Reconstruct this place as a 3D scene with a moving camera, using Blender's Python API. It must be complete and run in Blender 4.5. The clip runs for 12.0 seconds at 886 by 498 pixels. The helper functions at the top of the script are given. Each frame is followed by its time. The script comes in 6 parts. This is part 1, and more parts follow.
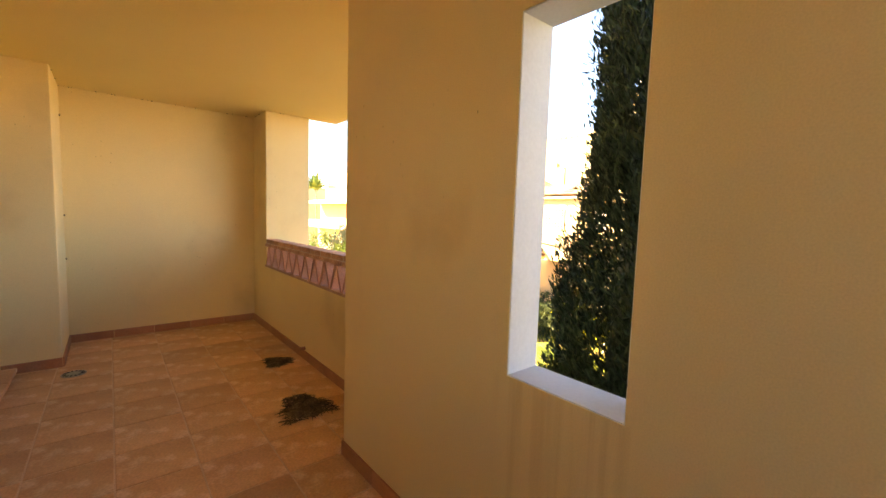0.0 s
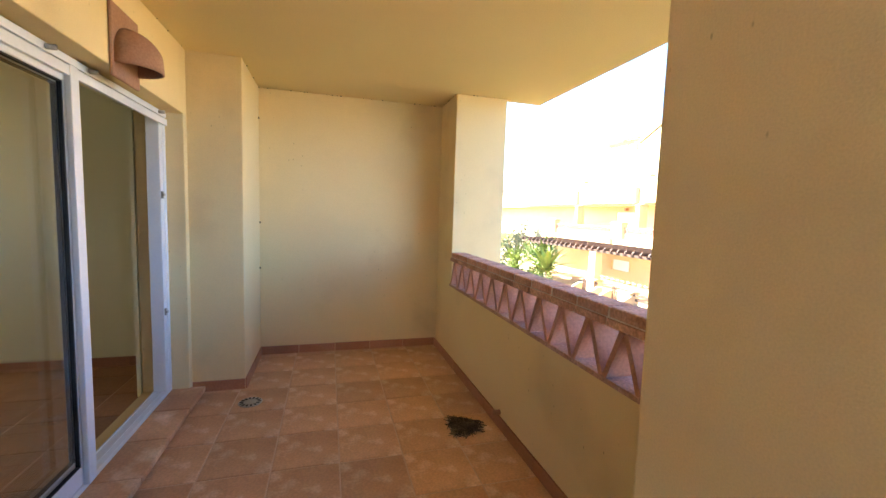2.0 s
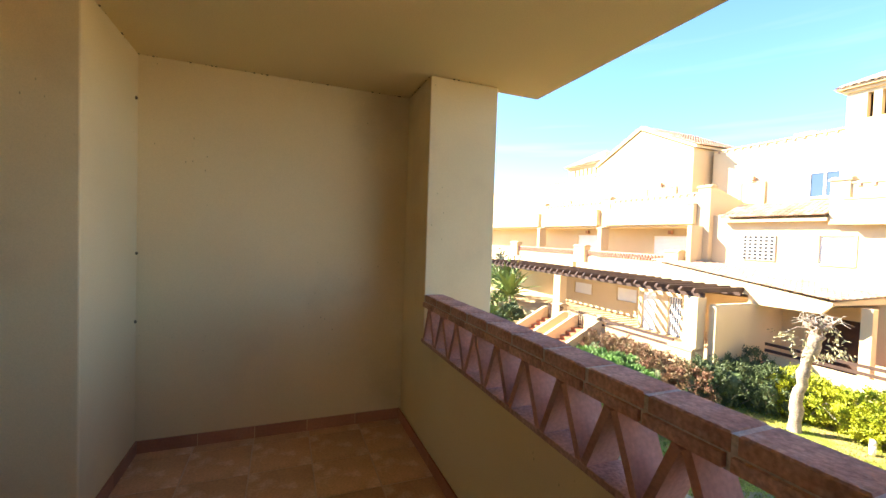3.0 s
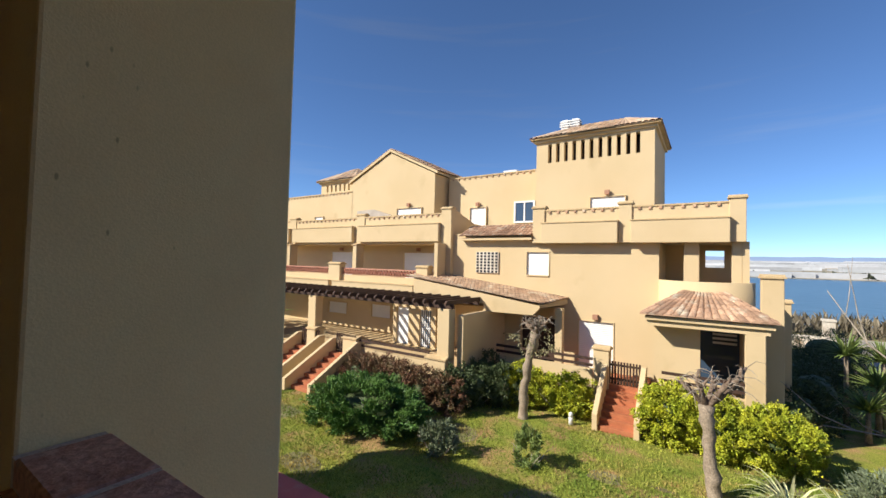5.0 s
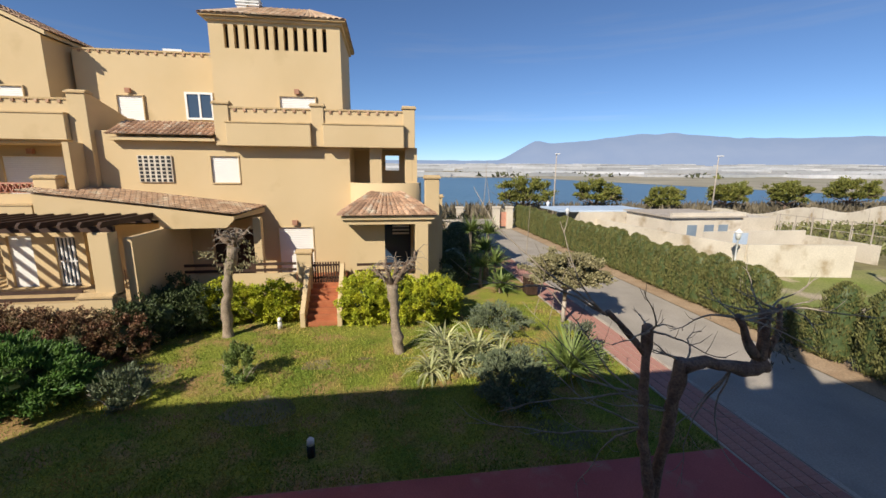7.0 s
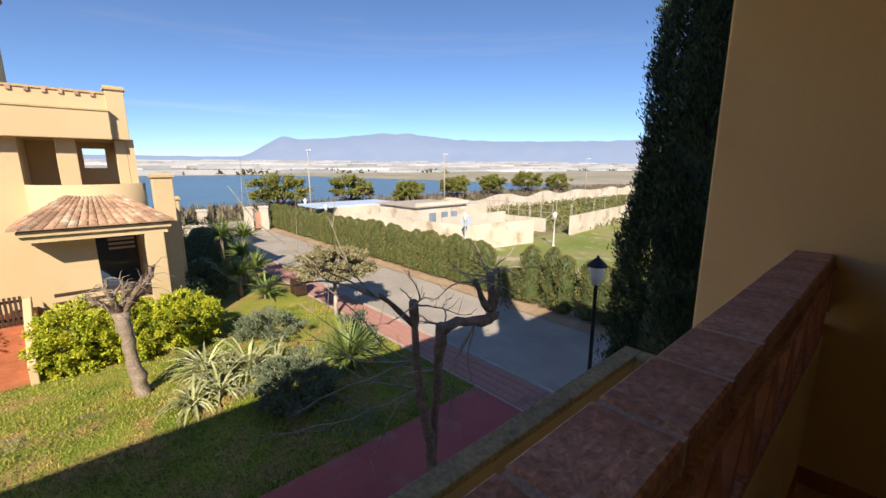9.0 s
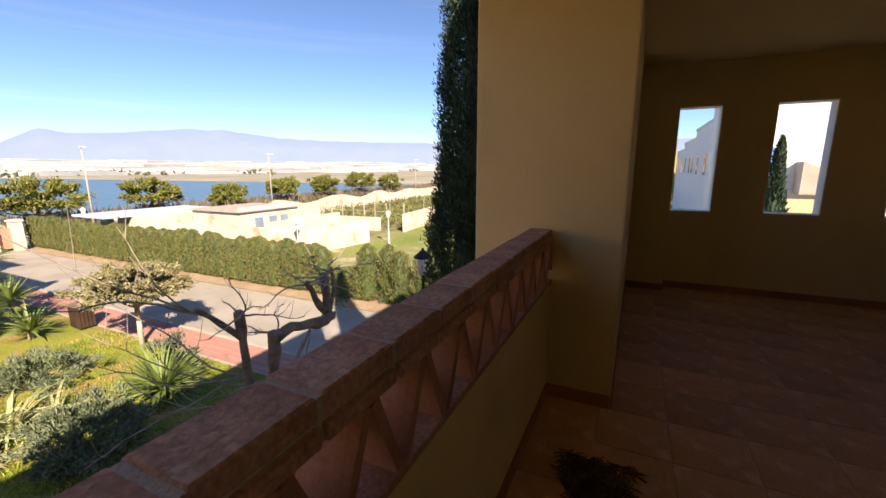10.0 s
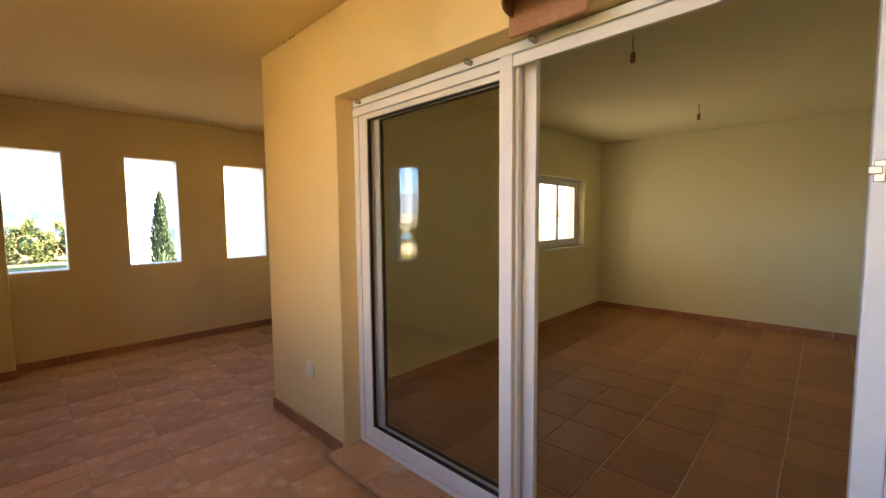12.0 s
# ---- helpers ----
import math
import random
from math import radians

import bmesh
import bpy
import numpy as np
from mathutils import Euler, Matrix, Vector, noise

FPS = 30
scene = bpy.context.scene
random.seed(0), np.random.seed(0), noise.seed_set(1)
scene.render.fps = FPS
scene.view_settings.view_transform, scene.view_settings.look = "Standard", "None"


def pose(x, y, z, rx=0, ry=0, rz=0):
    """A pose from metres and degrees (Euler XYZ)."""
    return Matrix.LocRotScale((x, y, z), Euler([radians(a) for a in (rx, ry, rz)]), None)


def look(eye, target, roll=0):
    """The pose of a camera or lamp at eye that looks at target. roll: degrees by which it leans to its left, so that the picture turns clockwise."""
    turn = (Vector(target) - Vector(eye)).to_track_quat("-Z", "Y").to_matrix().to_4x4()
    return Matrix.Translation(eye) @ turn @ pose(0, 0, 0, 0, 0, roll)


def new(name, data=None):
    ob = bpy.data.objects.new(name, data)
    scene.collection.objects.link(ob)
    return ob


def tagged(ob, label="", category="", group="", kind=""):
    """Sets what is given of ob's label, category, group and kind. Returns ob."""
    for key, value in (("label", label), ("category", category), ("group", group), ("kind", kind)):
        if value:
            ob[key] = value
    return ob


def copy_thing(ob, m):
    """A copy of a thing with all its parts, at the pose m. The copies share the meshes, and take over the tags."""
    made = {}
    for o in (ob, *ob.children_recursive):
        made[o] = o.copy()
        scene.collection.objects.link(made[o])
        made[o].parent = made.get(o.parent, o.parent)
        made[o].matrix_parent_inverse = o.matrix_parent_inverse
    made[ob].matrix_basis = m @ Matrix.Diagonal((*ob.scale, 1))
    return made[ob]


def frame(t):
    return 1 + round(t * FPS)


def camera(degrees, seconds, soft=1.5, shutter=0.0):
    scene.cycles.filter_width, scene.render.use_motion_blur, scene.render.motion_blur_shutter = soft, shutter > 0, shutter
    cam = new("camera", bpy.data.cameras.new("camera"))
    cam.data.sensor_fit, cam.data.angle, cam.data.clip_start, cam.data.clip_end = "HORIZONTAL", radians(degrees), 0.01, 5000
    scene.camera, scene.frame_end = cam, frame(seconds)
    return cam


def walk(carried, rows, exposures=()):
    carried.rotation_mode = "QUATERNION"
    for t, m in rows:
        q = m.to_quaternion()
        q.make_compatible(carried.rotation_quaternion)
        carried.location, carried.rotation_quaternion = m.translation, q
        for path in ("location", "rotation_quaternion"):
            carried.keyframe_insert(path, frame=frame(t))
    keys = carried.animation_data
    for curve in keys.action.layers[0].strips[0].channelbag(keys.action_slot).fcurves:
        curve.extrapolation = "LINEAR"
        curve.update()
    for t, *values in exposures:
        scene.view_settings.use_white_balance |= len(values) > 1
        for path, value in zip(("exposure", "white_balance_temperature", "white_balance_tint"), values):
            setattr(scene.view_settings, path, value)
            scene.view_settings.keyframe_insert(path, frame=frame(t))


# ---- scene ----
cam = camera(95.35, 12.0)
# PATH-BEGIN
PATH = [
    (0, (-1.459, -2.151, 1.467), (-0.189, -0.615, 1.301), 1.76),
    (0.5, (-1.442, -2.017, 1.459), (-0.534, -0.243, 1.290), 1.87),
    (1, (-1.346, -1.743, 1.449), (-0.741, 0.157, 1.287), 1.79),
    (1.5, (-1.313, -1.328, 1.482), (-0.768, 0.588, 1.302), 1.88),
    (2, (-1.174, -0.795, 1.494), (-0.626, 1.120, 1.319), 1.81),
    (2.5, (-1.072, -0.214, 1.494), (-0.470, 1.690, 1.388), 1.73),
    (2.7, (-1.029, 0.005, 1.516), (-0.386, 1.897, 1.431), 1.78),
    (4.3, (-0.347, 1.561, 1.537), (1.014, 3.026, 1.580), 1.63),
    (4.5, (-0.307, 1.690, 1.531), (1.151, 3.059, 1.580), 1.54),
    (5, (-0.172, 2.022, 1.464), (1.493, 3.127, 1.528), 1.40),
    (5.5, (-0.125, 2.167, 1.466), (1.709, 2.965, 1.500), 1.01),
    (6, (-0.020, 2.200, 1.450), (1.907, 2.716, 1.306), 0.84),
    (6.5, (-0.016, 2.212, 1.444), (1.951, 2.406, 1.136), 0.54),
    (7, (-0.058, 2.255, 1.489), (1.886, 1.976, 1.109), 0.38),
    (7.2, (-0.123, 2.251, 1.505), (1.789, 1.812, 1.115), 0.31),
    (8.8, (-0.071, 2.399, 1.486), (1.467, 1.185, 1.087), -0.15),
    (9, (-0.135, 2.426, 1.479), (1.330, 1.123, 1.087), -0.02),
    (9.5, (-0.314, 2.537, 1.492), (0.915, 1.007, 1.109), 0.10),
    (10, (-0.441, 2.545, 1.485), (0.401, 0.774, 1.093), -0.20),
    (10.5, (-0.454, 2.507, 1.442), (-0.222, 0.558, 1.060), 0.34),
    (11, (-0.506, 2.533, 1.487), (-0.874, 0.594, 1.165), -0.28),
    (11.5, (-0.613, 2.528, 1.506), (-1.533, 0.762, 1.310), -0.45),
    (12, (-0.904, 2.503, 1.458), (-2.350, 1.130, 1.311), -0.48),
]
EXPOSURES = [(0.0, 3.75, 10500, 17), (0.5, 4.05, 6150, 13), (1.0, 3.9, 6200, 12), (1.8, 4.0, 6300, 10), (2.5, 3.55, 6400, 10), (4.3, 0.85, 6250, 10), (5.5, 0.5, 6050, 9), (6.5, 0.25, 6350, 10), (7.2, 0.22, 6400, 10),
             (9.0, 0.6, 6650, 13), (9.7, 0.85, 6950, 14), (10.3, 1.35, 7500, 18), (10.55, 1.65, 7600, 19), (10.9, 2.85, 8200, 14), (11.5, 3.7, 7900, 7), (12.0, 3.74, 8100, 12)]
walk(cam, [(t, look(eye, target, roll)) for t, eye, target, roll in PATH], EXPOSURES)

# ---- light ----
SUN = Vector((-1.05, 0.97, 1.0)).normalized()
world = bpy.data.worlds.new("sky")
world.use_nodes = True
scene.world = world
wn = world.node_tree.nodes
sky = wn.new("ShaderNodeTexSky")
sky.sky_type = "NISHITA"
sky.sun_disc = False
sky.sun_elevation = math.asin(SUN.z)
sky.sun_rotation = math.atan2(SUN.x, SUN.y)
sky.altitude = 3000
sky.air_density, sky.dust_density, sky.ozone_density = 1.0, 0.03, 6.0
wn["Background"].inputs["Strength"].default_value = 0.10
wl_ = world.node_tree.links
sky_at = wn.new("ShaderNodeTexCoord")
sky_map = wn.new("ShaderNodeMapping")
sky_map.inputs["Rotation"].default_value = (0.05, 0.03, 0.4)
sky_map.inputs["Scale"].default_value = (1.3, 1.3, 22.0)
cirrus = wn.new("ShaderNodeTexNoise")
cirrus.inputs["Scale"].default_value, cirrus.inputs["Detail"].default_value, cirrus.inputs["Roughness"].default_value = 1.0, 5.0, 0.55
veil = wn.new("ShaderNodeMapRange")
veil.inputs[1].default_value, veil.inputs[2].default_value, veil.inputs[4].default_value = 0.55, 0.8, 0.2
grey = wn.new("ShaderNodeRGBToBW")
lift = wn.new("ShaderNodeMath")
lift.operation, lift.inputs[1].default_value = "MULTIPLY", 1.8
haze = wn.new("ShaderNodeMix")
haze.data_type = "RGBA"
wl_.new(sky_at.outputs["Generated"], sky_map.inputs["Vector"])
wl_.new(sky_map.outputs[0], cirrus.inputs["Vector"])
wl_.new(cirrus.outputs["Fac"], veil.inputs[0])
wl_.new(sky.outputs[0], grey.inputs[0])
wl_.new(grey.outputs[0], lift.inputs[0])
wl_.new(veil.outputs[0], haze.inputs[0])
wl_.new(sky.outputs[0], haze.inputs[6])
wl_.new(lift.outputs[0], haze.inputs[7])
wl_.new(haze.outputs[2], wn["Background"].inputs["Color"])
sun_data = bpy.data.lights.new("sun", "SUN")
sun_data.energy, sun_data.angle, sun_data.color = 5.0, radians(0.55), (1.0, 0.90, 0.74)
sun = new("sun", sun_data)
sun.matrix_world = look(SUN * 60, (0, 0, 0))

# ---- materials ----


def mat(name, c1, c2, scale=2.0, fine=90.0, bump=0.15, rough=0.85, metal=0.0, grain=0.25, rand=0.0, island=0.0,
        stain=None, stain_at=(0.62, 0.75), dist=0.004, spec=0.3, trans=0.0, specks=False, drips=None):
    """Two colours blended by a broad noise, with fine grain, relief, optional stains and piece-to-piece variation."""
    m = bpy.data.materials.new(name)
    m.use_nodes = True
    n, l = m.node_tree.nodes, m.node_tree.links
    b = n["Principled BSDF"]
    tc = n.new("ShaderNodeTexCoord")

    def nz(s, d=4.0):
        t = n.new("ShaderNodeTexNoise")
        t.inputs["Scale"].default_value, t.inputs["Detail"].default_value = s, d
        l.new(tc.outputs["Object"], t.inputs["Vector"])
        return t

    def mix(f, a, c, mode="MIX"):
        x = n.new("ShaderNodeMix")
        x.data_type, x.blend_type = "RGBA", mode
        for s, v in ((x.inputs[0], f), (x.inputs[6], a), (x.inputs[7], c)):
            if isinstance(v, (int, float)):
                s.default_value = v
            elif isinstance(v, tuple):
                s.default_value = (*v, 1)
            else:
                l.new(v, s)
        return x.outputs[2]

    def ramp(v, lo, hi):
        r = n.new("ShaderNodeMapRange")
        r.inputs[1].default_value, r.inputs[2].default_value = lo, hi
        l.new(v, r.inputs[0])
        return r.outputs[0]

    big, small = nz(scale), nz(fine, 3.0)
    col = mix(ramp(big.outputs["Fac"], 0.35, 0.65), c1, c2)
    if stain:
        col = mix(ramp(nz(scale * 1.7, 6.0).outputs["Fac"], *stain_at), col, stain)
    if specks:
        mp = n.new("ShaderNodeMapping")
        mp.inputs["Scale"].default_value = (1.0, 1.0, 0.45)
        l.new(tc.outputs["Object"], mp.inputs["Vector"])
        vo = n.new("ShaderNodeTexVoronoi")
        vo.inputs["Scale"].default_value = 22.0
        l.new(mp.outputs[0], vo.inputs["Vector"])
        where = ramp(nz(1.1, 2.0).outputs["Fac"], 0.52, 0.62)
        dot = ramp(vo.outputs["Distance"], 0.085, 0.045)
        both = n.new("ShaderNodeMath")
        both.operation = "MULTIPLY"
        l.new(where, both.inputs[0])
        l.new(dot, both.inputs[1])
        half = n.new("ShaderNodeMath")
        half.operation = "MULTIPLY"
        half.inputs[1].default_value = 0.55
        l.new(both.outputs[0], half.inputs[0])
        col = mix(half.outputs[0], col, (0.16, 0.10, 0.05))
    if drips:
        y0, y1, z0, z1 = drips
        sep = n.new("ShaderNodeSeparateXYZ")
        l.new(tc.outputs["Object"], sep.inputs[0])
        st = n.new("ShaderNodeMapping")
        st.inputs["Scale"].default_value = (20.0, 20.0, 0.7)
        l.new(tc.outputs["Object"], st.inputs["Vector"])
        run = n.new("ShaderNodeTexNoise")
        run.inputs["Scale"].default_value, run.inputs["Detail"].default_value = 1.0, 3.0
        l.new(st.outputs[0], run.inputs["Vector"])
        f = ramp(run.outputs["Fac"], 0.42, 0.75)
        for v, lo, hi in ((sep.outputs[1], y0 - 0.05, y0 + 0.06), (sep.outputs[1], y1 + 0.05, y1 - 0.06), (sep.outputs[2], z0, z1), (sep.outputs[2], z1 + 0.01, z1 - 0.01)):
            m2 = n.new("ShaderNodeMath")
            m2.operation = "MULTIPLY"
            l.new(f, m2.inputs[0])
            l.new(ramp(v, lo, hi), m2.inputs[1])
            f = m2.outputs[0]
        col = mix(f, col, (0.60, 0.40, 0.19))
    g = ramp(small.outputs["Fac"], 0.25, 0.75)
    dark = n.new("ShaderNodeMapRange")
    dark.inputs[3].default_value, dark.inputs[4].default_value = 1 - grain, 1 + grain * 0.6
    l.new(g, dark.inputs[0])
    col = mix(1.0, col, dark.outputs[0], "MULTIPLY")
    for amount, kind, out in ((rand, "ShaderNodeObjectInfo", "Random"), (island, "ShaderNodeNewGeometry", "Random Per Island")):
        if amount:
            o = n.new(kind)
            r = n.new("ShaderNodeMapRange")
            r.inputs[3].default_value, r.inputs[4].default_value = 1 - amount, 1 + amount
            l.new(o.outputs[out], r.inputs[0])
            col = mix(1.0, col, r.outputs[0], "MULTIPLY")
    l.new(col, b.inputs["Base Color"])
    b.inputs["Roughness"].default_value, b.inputs["Metallic"].default_value = rough, metal
    b.inputs["Specular IOR Level"].default_value = spec
    if trans:
        b.inputs["Transmission Weight"].default_value = trans
    if bump:
        p = n.new("ShaderNodeBump")
        p.inputs["Strength"].default_value, p.inputs["Distance"].default_value = bump, dist
        l.new(small.outputs["Fac"], p.inputs["Height"])
        l.new(p.outputs[0], b.inputs["Normal"])
    return m


CREAM = (0.82, 0.635, 0.34)
STUCCO = mat("stucco", CREAM, (0.78, 0.59, 0.305), 0.8, 210, 0.4, 0.92, grain=0.07, specks=True, dist=0.002, stain=(0.66, 0.48, 0.25), stain_at=(0.56, 0.80), spec=0.15)
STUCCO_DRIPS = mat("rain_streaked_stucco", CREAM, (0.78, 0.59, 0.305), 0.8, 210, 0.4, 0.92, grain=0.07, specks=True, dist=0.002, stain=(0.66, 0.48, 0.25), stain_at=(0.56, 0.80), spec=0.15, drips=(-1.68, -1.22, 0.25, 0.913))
CEIL = mat("ceiling_paint", (0.83, 0.64, 0.33), (0.79, 0.595, 0.295), 0.6, 140, 0.3, 0.92, grain=0.08, dist=0.002, spec=0.15)
STUCCO_OUT = mat("facade_stucco", (0.64, 0.495, 0.295), (0.595, 0.455, 0.262), 0.35, 60, 0.4, 0.92, grain=0.08, dist=0.006, stain=(0.53, 0.40, 0.225), spec=0.15)
ROOM = mat("room_paint", (0.84, 0.77, 0.50), (0.81, 0.74, 0.47), 0.6, 160, 0.15, 0.9, grain=0.05, dist=0.002, spec=0.15)
WHITE = mat("white_paint", (0.80, 0.80, 0.79), (0.76, 0.76, 0.75), 1.5, 80, 0.08, 0.7, grain=0.05)
TILE = mat("terracotta_tile", (0.68, 0.395, 0.22), (0.51, 0.275, 0.145), 2.6, 70, 0.25, 0.55, grain=0.18, rand=0.13,
           stain=(0.79, 0.57, 0.39), stain_at=(0.52, 0.68), dist=0.002, spec=0.35)
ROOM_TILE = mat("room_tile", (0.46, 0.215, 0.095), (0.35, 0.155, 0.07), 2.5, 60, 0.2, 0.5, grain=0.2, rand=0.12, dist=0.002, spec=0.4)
GROUT = mat("grout", (0.70, 0.49, 0.345), (0.60, 0.40, 0.27), 3, 120, 0.4, 0.95, grain=0.2)
SKIRT = mat("skirting_tile", (0.47, 0.215, 0.115), (0.39, 0.165, 0.085), 4, 70, 0.2, 0.5, grain=0.15, rand=0.14, dist=0.002)
BRICK = mat("red_brick", (0.66, 0.40, 0.31), (0.52, 0.28, 0.205), 5, 75, 0.8, 0.9, grain=0.38, rand=0.15, stain=(0.62, 0.46, 0.38), dist=0.006, spec=0.2)
LATTICE = mat("lattice_brick", (0.56, 0.29, 0.21), (0.46, 0.22, 0.15), 6, 70, 0.5, 0.9, grain=0.2, rand=0.12, dist=0.003, spec=0.2)
MORTAR = mat("mortar", (0.68, 0.58, 0.50), (0.58, 0.47, 0.40), 6, 120, 0.6, 0.95, grain=0.3)
COPING = mat("facade_coping", (0.60, 0.44, 0.24), (0.50, 0.36, 0.19), 3, 40, 0.4, 0.95, grain=0.25, stain=(0.38, 0.28, 0.16))
LICHEN = mat("weathered_coping", (0.46, 0.38, 0.22), (0.34, 0.29, 0.17), 5, 45, 0.6, 0.95, grain=0.4, stain=(0.13, 0.11, 0.075))
PVC = mat("white_aluminium", (0.80, 0.80, 0.82), (0.77, 0.77, 0.79), 2, 50, 0.03, 0.35, grain=0.03, spec=0.5)
RUBBER = mat("dark_gasket", (0.03, 0.03, 0.032), (0.02, 0.02, 0.022), 5, 60, 0.1, 0.6)
STEEL = mat("brushed_steel", (0.5, 0.49, 0.47), (0.4, 0.39, 0.37), 8, 90, 0.1, 0.35, metal=0.9, grain=0.2)
CLAY = mat("clay_lamp", (0.44, 0.24, 0.155), (0.37, 0.19, 0.12), 6, 90, 0.35, 0.85, grain=0.18)
PLASTIC = mat("ivory_plastic", (0.75, 0.71, 0.6), (0.72, 0.68, 0.57), 3, 50, 0.02, 0.4, grain=0.03, spec=0.5)
STRAW = mat("dried_twigs", (0.22, 0.155, 0.085), (0.09, 0.062, 0.038), 9, 60, 0.3, 0.95, grain=0.3, island=0.5)
# stained wood; also the boards that paint shade in openings
WOODDARK = mat("dark_wood_and_shade", (0.075, 0.042, 0.028), (0.05, 0.028, 0.02), 3, 50, 0.4, 0.7, grain=0.35)
SHUTTER = mat("white_shutter", (0.80, 0.79, 0.76), (0.77, 0.76, 0.73), 2, 40, 0.05, 0.6, grain=0.04)
ROOF = mat("roof_tile", (0.51, 0.325, 0.21), (0.38, 0.235, 0.152), 1.5, 30, 0.5, 0.92, grain=0.3, island=0.28, stain=(0.58, 0.49, 0.37), stain_at=(0.55, 0.7))
PALEROOF = mat("weathered_roof_tile", (0.58, 0.41, 0.27), (0.42, 0.275, 0.175), 1.2, 30, 0.4, 0.92, grain=0.22, island=0.22, stain=(0.62, 0.52, 0.38), stain_at=(0.52, 0.68))
STEP = mat("stair_tile", (0.46, 0.165, 0.075), (0.38, 0.13, 0.06), 3, 40, 0.2, 0.7, grain=0.15, rand=0.1)
GRASS = mat("lawn", (0.32, 0.325, 0.06), (0.16, 0.215, 0.032), 0.7, 26, 0.9, 0.95, grain=0.5, stain=(0.42, 0.27, 0.12), stain_at=(0.47, 0.66), dist=0.03, spec=0.1)
BLADE = mat("grass_blades", (0.37, 0.39, 0.065), (0.18, 0.26, 0.038), 0.8, 8, 0, 0.7, grain=0.2, island=0.35, stain=(0.46, 0.33, 0.11), stain_at=(0.50, 0.70), spec=0.2)
DIRT = mat("dry_earth", (0.47, 0.34, 0.22), (0.38, 0.26, 0.16), 1.2, 20, 0.8, 0.95, grain=0.3, dist=0.02)
FIELD = mat("scrub_land", (0.26, 0.22, 0.12), (0.19, 0.19, 0.085), 0.05, 1.2, 0.5, 0.95, grain=0.35, stain=(0.33, 0.26, 0.16), dist=0.1, spec=0.1)
ASPHALT = mat("road_concrete", (0.44, 0.39, 0.33), (0.36, 0.32, 0.27), 0.7, 30, 0.4, 0.9, grain=0.18, stain=(0.40, 0.36, 0.31), dist=0.01, spec=0.2)
PATHRED = mat("red_path_paint", (0.47, 0.125, 0.115), (0.38, 0.095, 0.09), 0.7, 40, 0.3, 0.75, grain=0.16, stain=(0.42, 0.19, 0.16), stain_at=(0.6, 0.72), dist=0.004)
PAVER = mat("pink_pavers", (0.48, 0.25, 0.20), (0.39, 0.19, 0.15), 2, 40, 0.4, 0.9, grain=0.2, island=0.2)
KERB = mat("kerb_stone", (0.5, 0.44, 0.37), (0.42, 0.36, 0.3), 2, 40, 0.3, 0.9, grain=0.2)
WATER = mat("lagoon_water", (0.06, 0.125, 0.175), (0.075, 0.145, 0.195), 0.01, 0.25, 0.9, 0.3, grain=0.12, dist=0.4, spec=0.35)
SHORE = mat("far_shore", (0.42, 0.37, 0.29), (0.32, 0.30, 0.22), 0.01, 0.06, 0, 0.95, grain=0.3, spec=0.1)
GREENHOUSE = mat("greenhouse_sheeting", (0.50, 0.50, 0.51), (0.36, 0.37, 0.38), 0.01, 0.2, 0, 0.8, grain=0.12, island=0.3)
SCRUB = mat("far_scrub", (0.10, 0.105, 0.06), (0.07, 0.08, 0.045), 0.02, 0.5, 0, 0.95, grain=0.3, island=0.3)
WHITEWALL = mat("weathered_whitewash", (0.72, 0.65, 0.54), (0.60, 0.53, 0.43), 0.5, 15, 0.3, 0.92, grain=0.12, stain=(0.40, 0.31, 0.2), stain_at=(0.56, 0.72), dist=0.01)
PALEBLUE = mat("pale_blue_roofing", (0.52, 0.62, 0.74), (0.46, 0.56, 0.70), 0.5, 8, 0.1, 0.6, grain=0.08)
SLATE = mat("grey_blue_door_paint", (0.26, 0.33, 0.40), (0.21, 0.27, 0.34), 1.0, 20, 0.1, 0.6, grain=0.1)
OCHRE = mat("ochre_render", (0.55, 0.38, 0.17), (0.48, 0.33, 0.145), 0.3, 12, 0.1, 0.9, grain=0.08)
BLUEWALL = mat("blue_render", (0.22, 0.36, 0.75), (0.2, 0.33, 0.7), 0.5, 20, 0.1, 0.85, grain=0.06)
KNUCKLE = mat("pruned_bark", (0.27, 0.20, 0.145), (0.17, 0.12, 0.085), 7, 30, 1.0, 0.95, grain=0.4, dist=0.02)
BARK = mat("grey_bark", (0.38, 0.305, 0.225), (0.27, 0.21, 0.15), 5, 28, 1.0, 0.95, grain=0.4, dist=0.02)
TWIG = mat("twig_bark", (0.44, 0.38, 0.31), (0.30, 0.25, 0.19), 6, 30, 0.5, 0.95, grain=0.3)
BROWNBARK = mat("brown_bark", (0.30, 0.215, 0.165), (0.19, 0.13, 0.10), 6, 30, 1.0, 0.95, grain=0.4, dist=0.02)


def leafmat(name, a, b, shade=0.35, rough=0.55):
    return mat(name, a, b, 2.5, 14, 0, rough, grain=0.2, island=shade, spec=0.35)


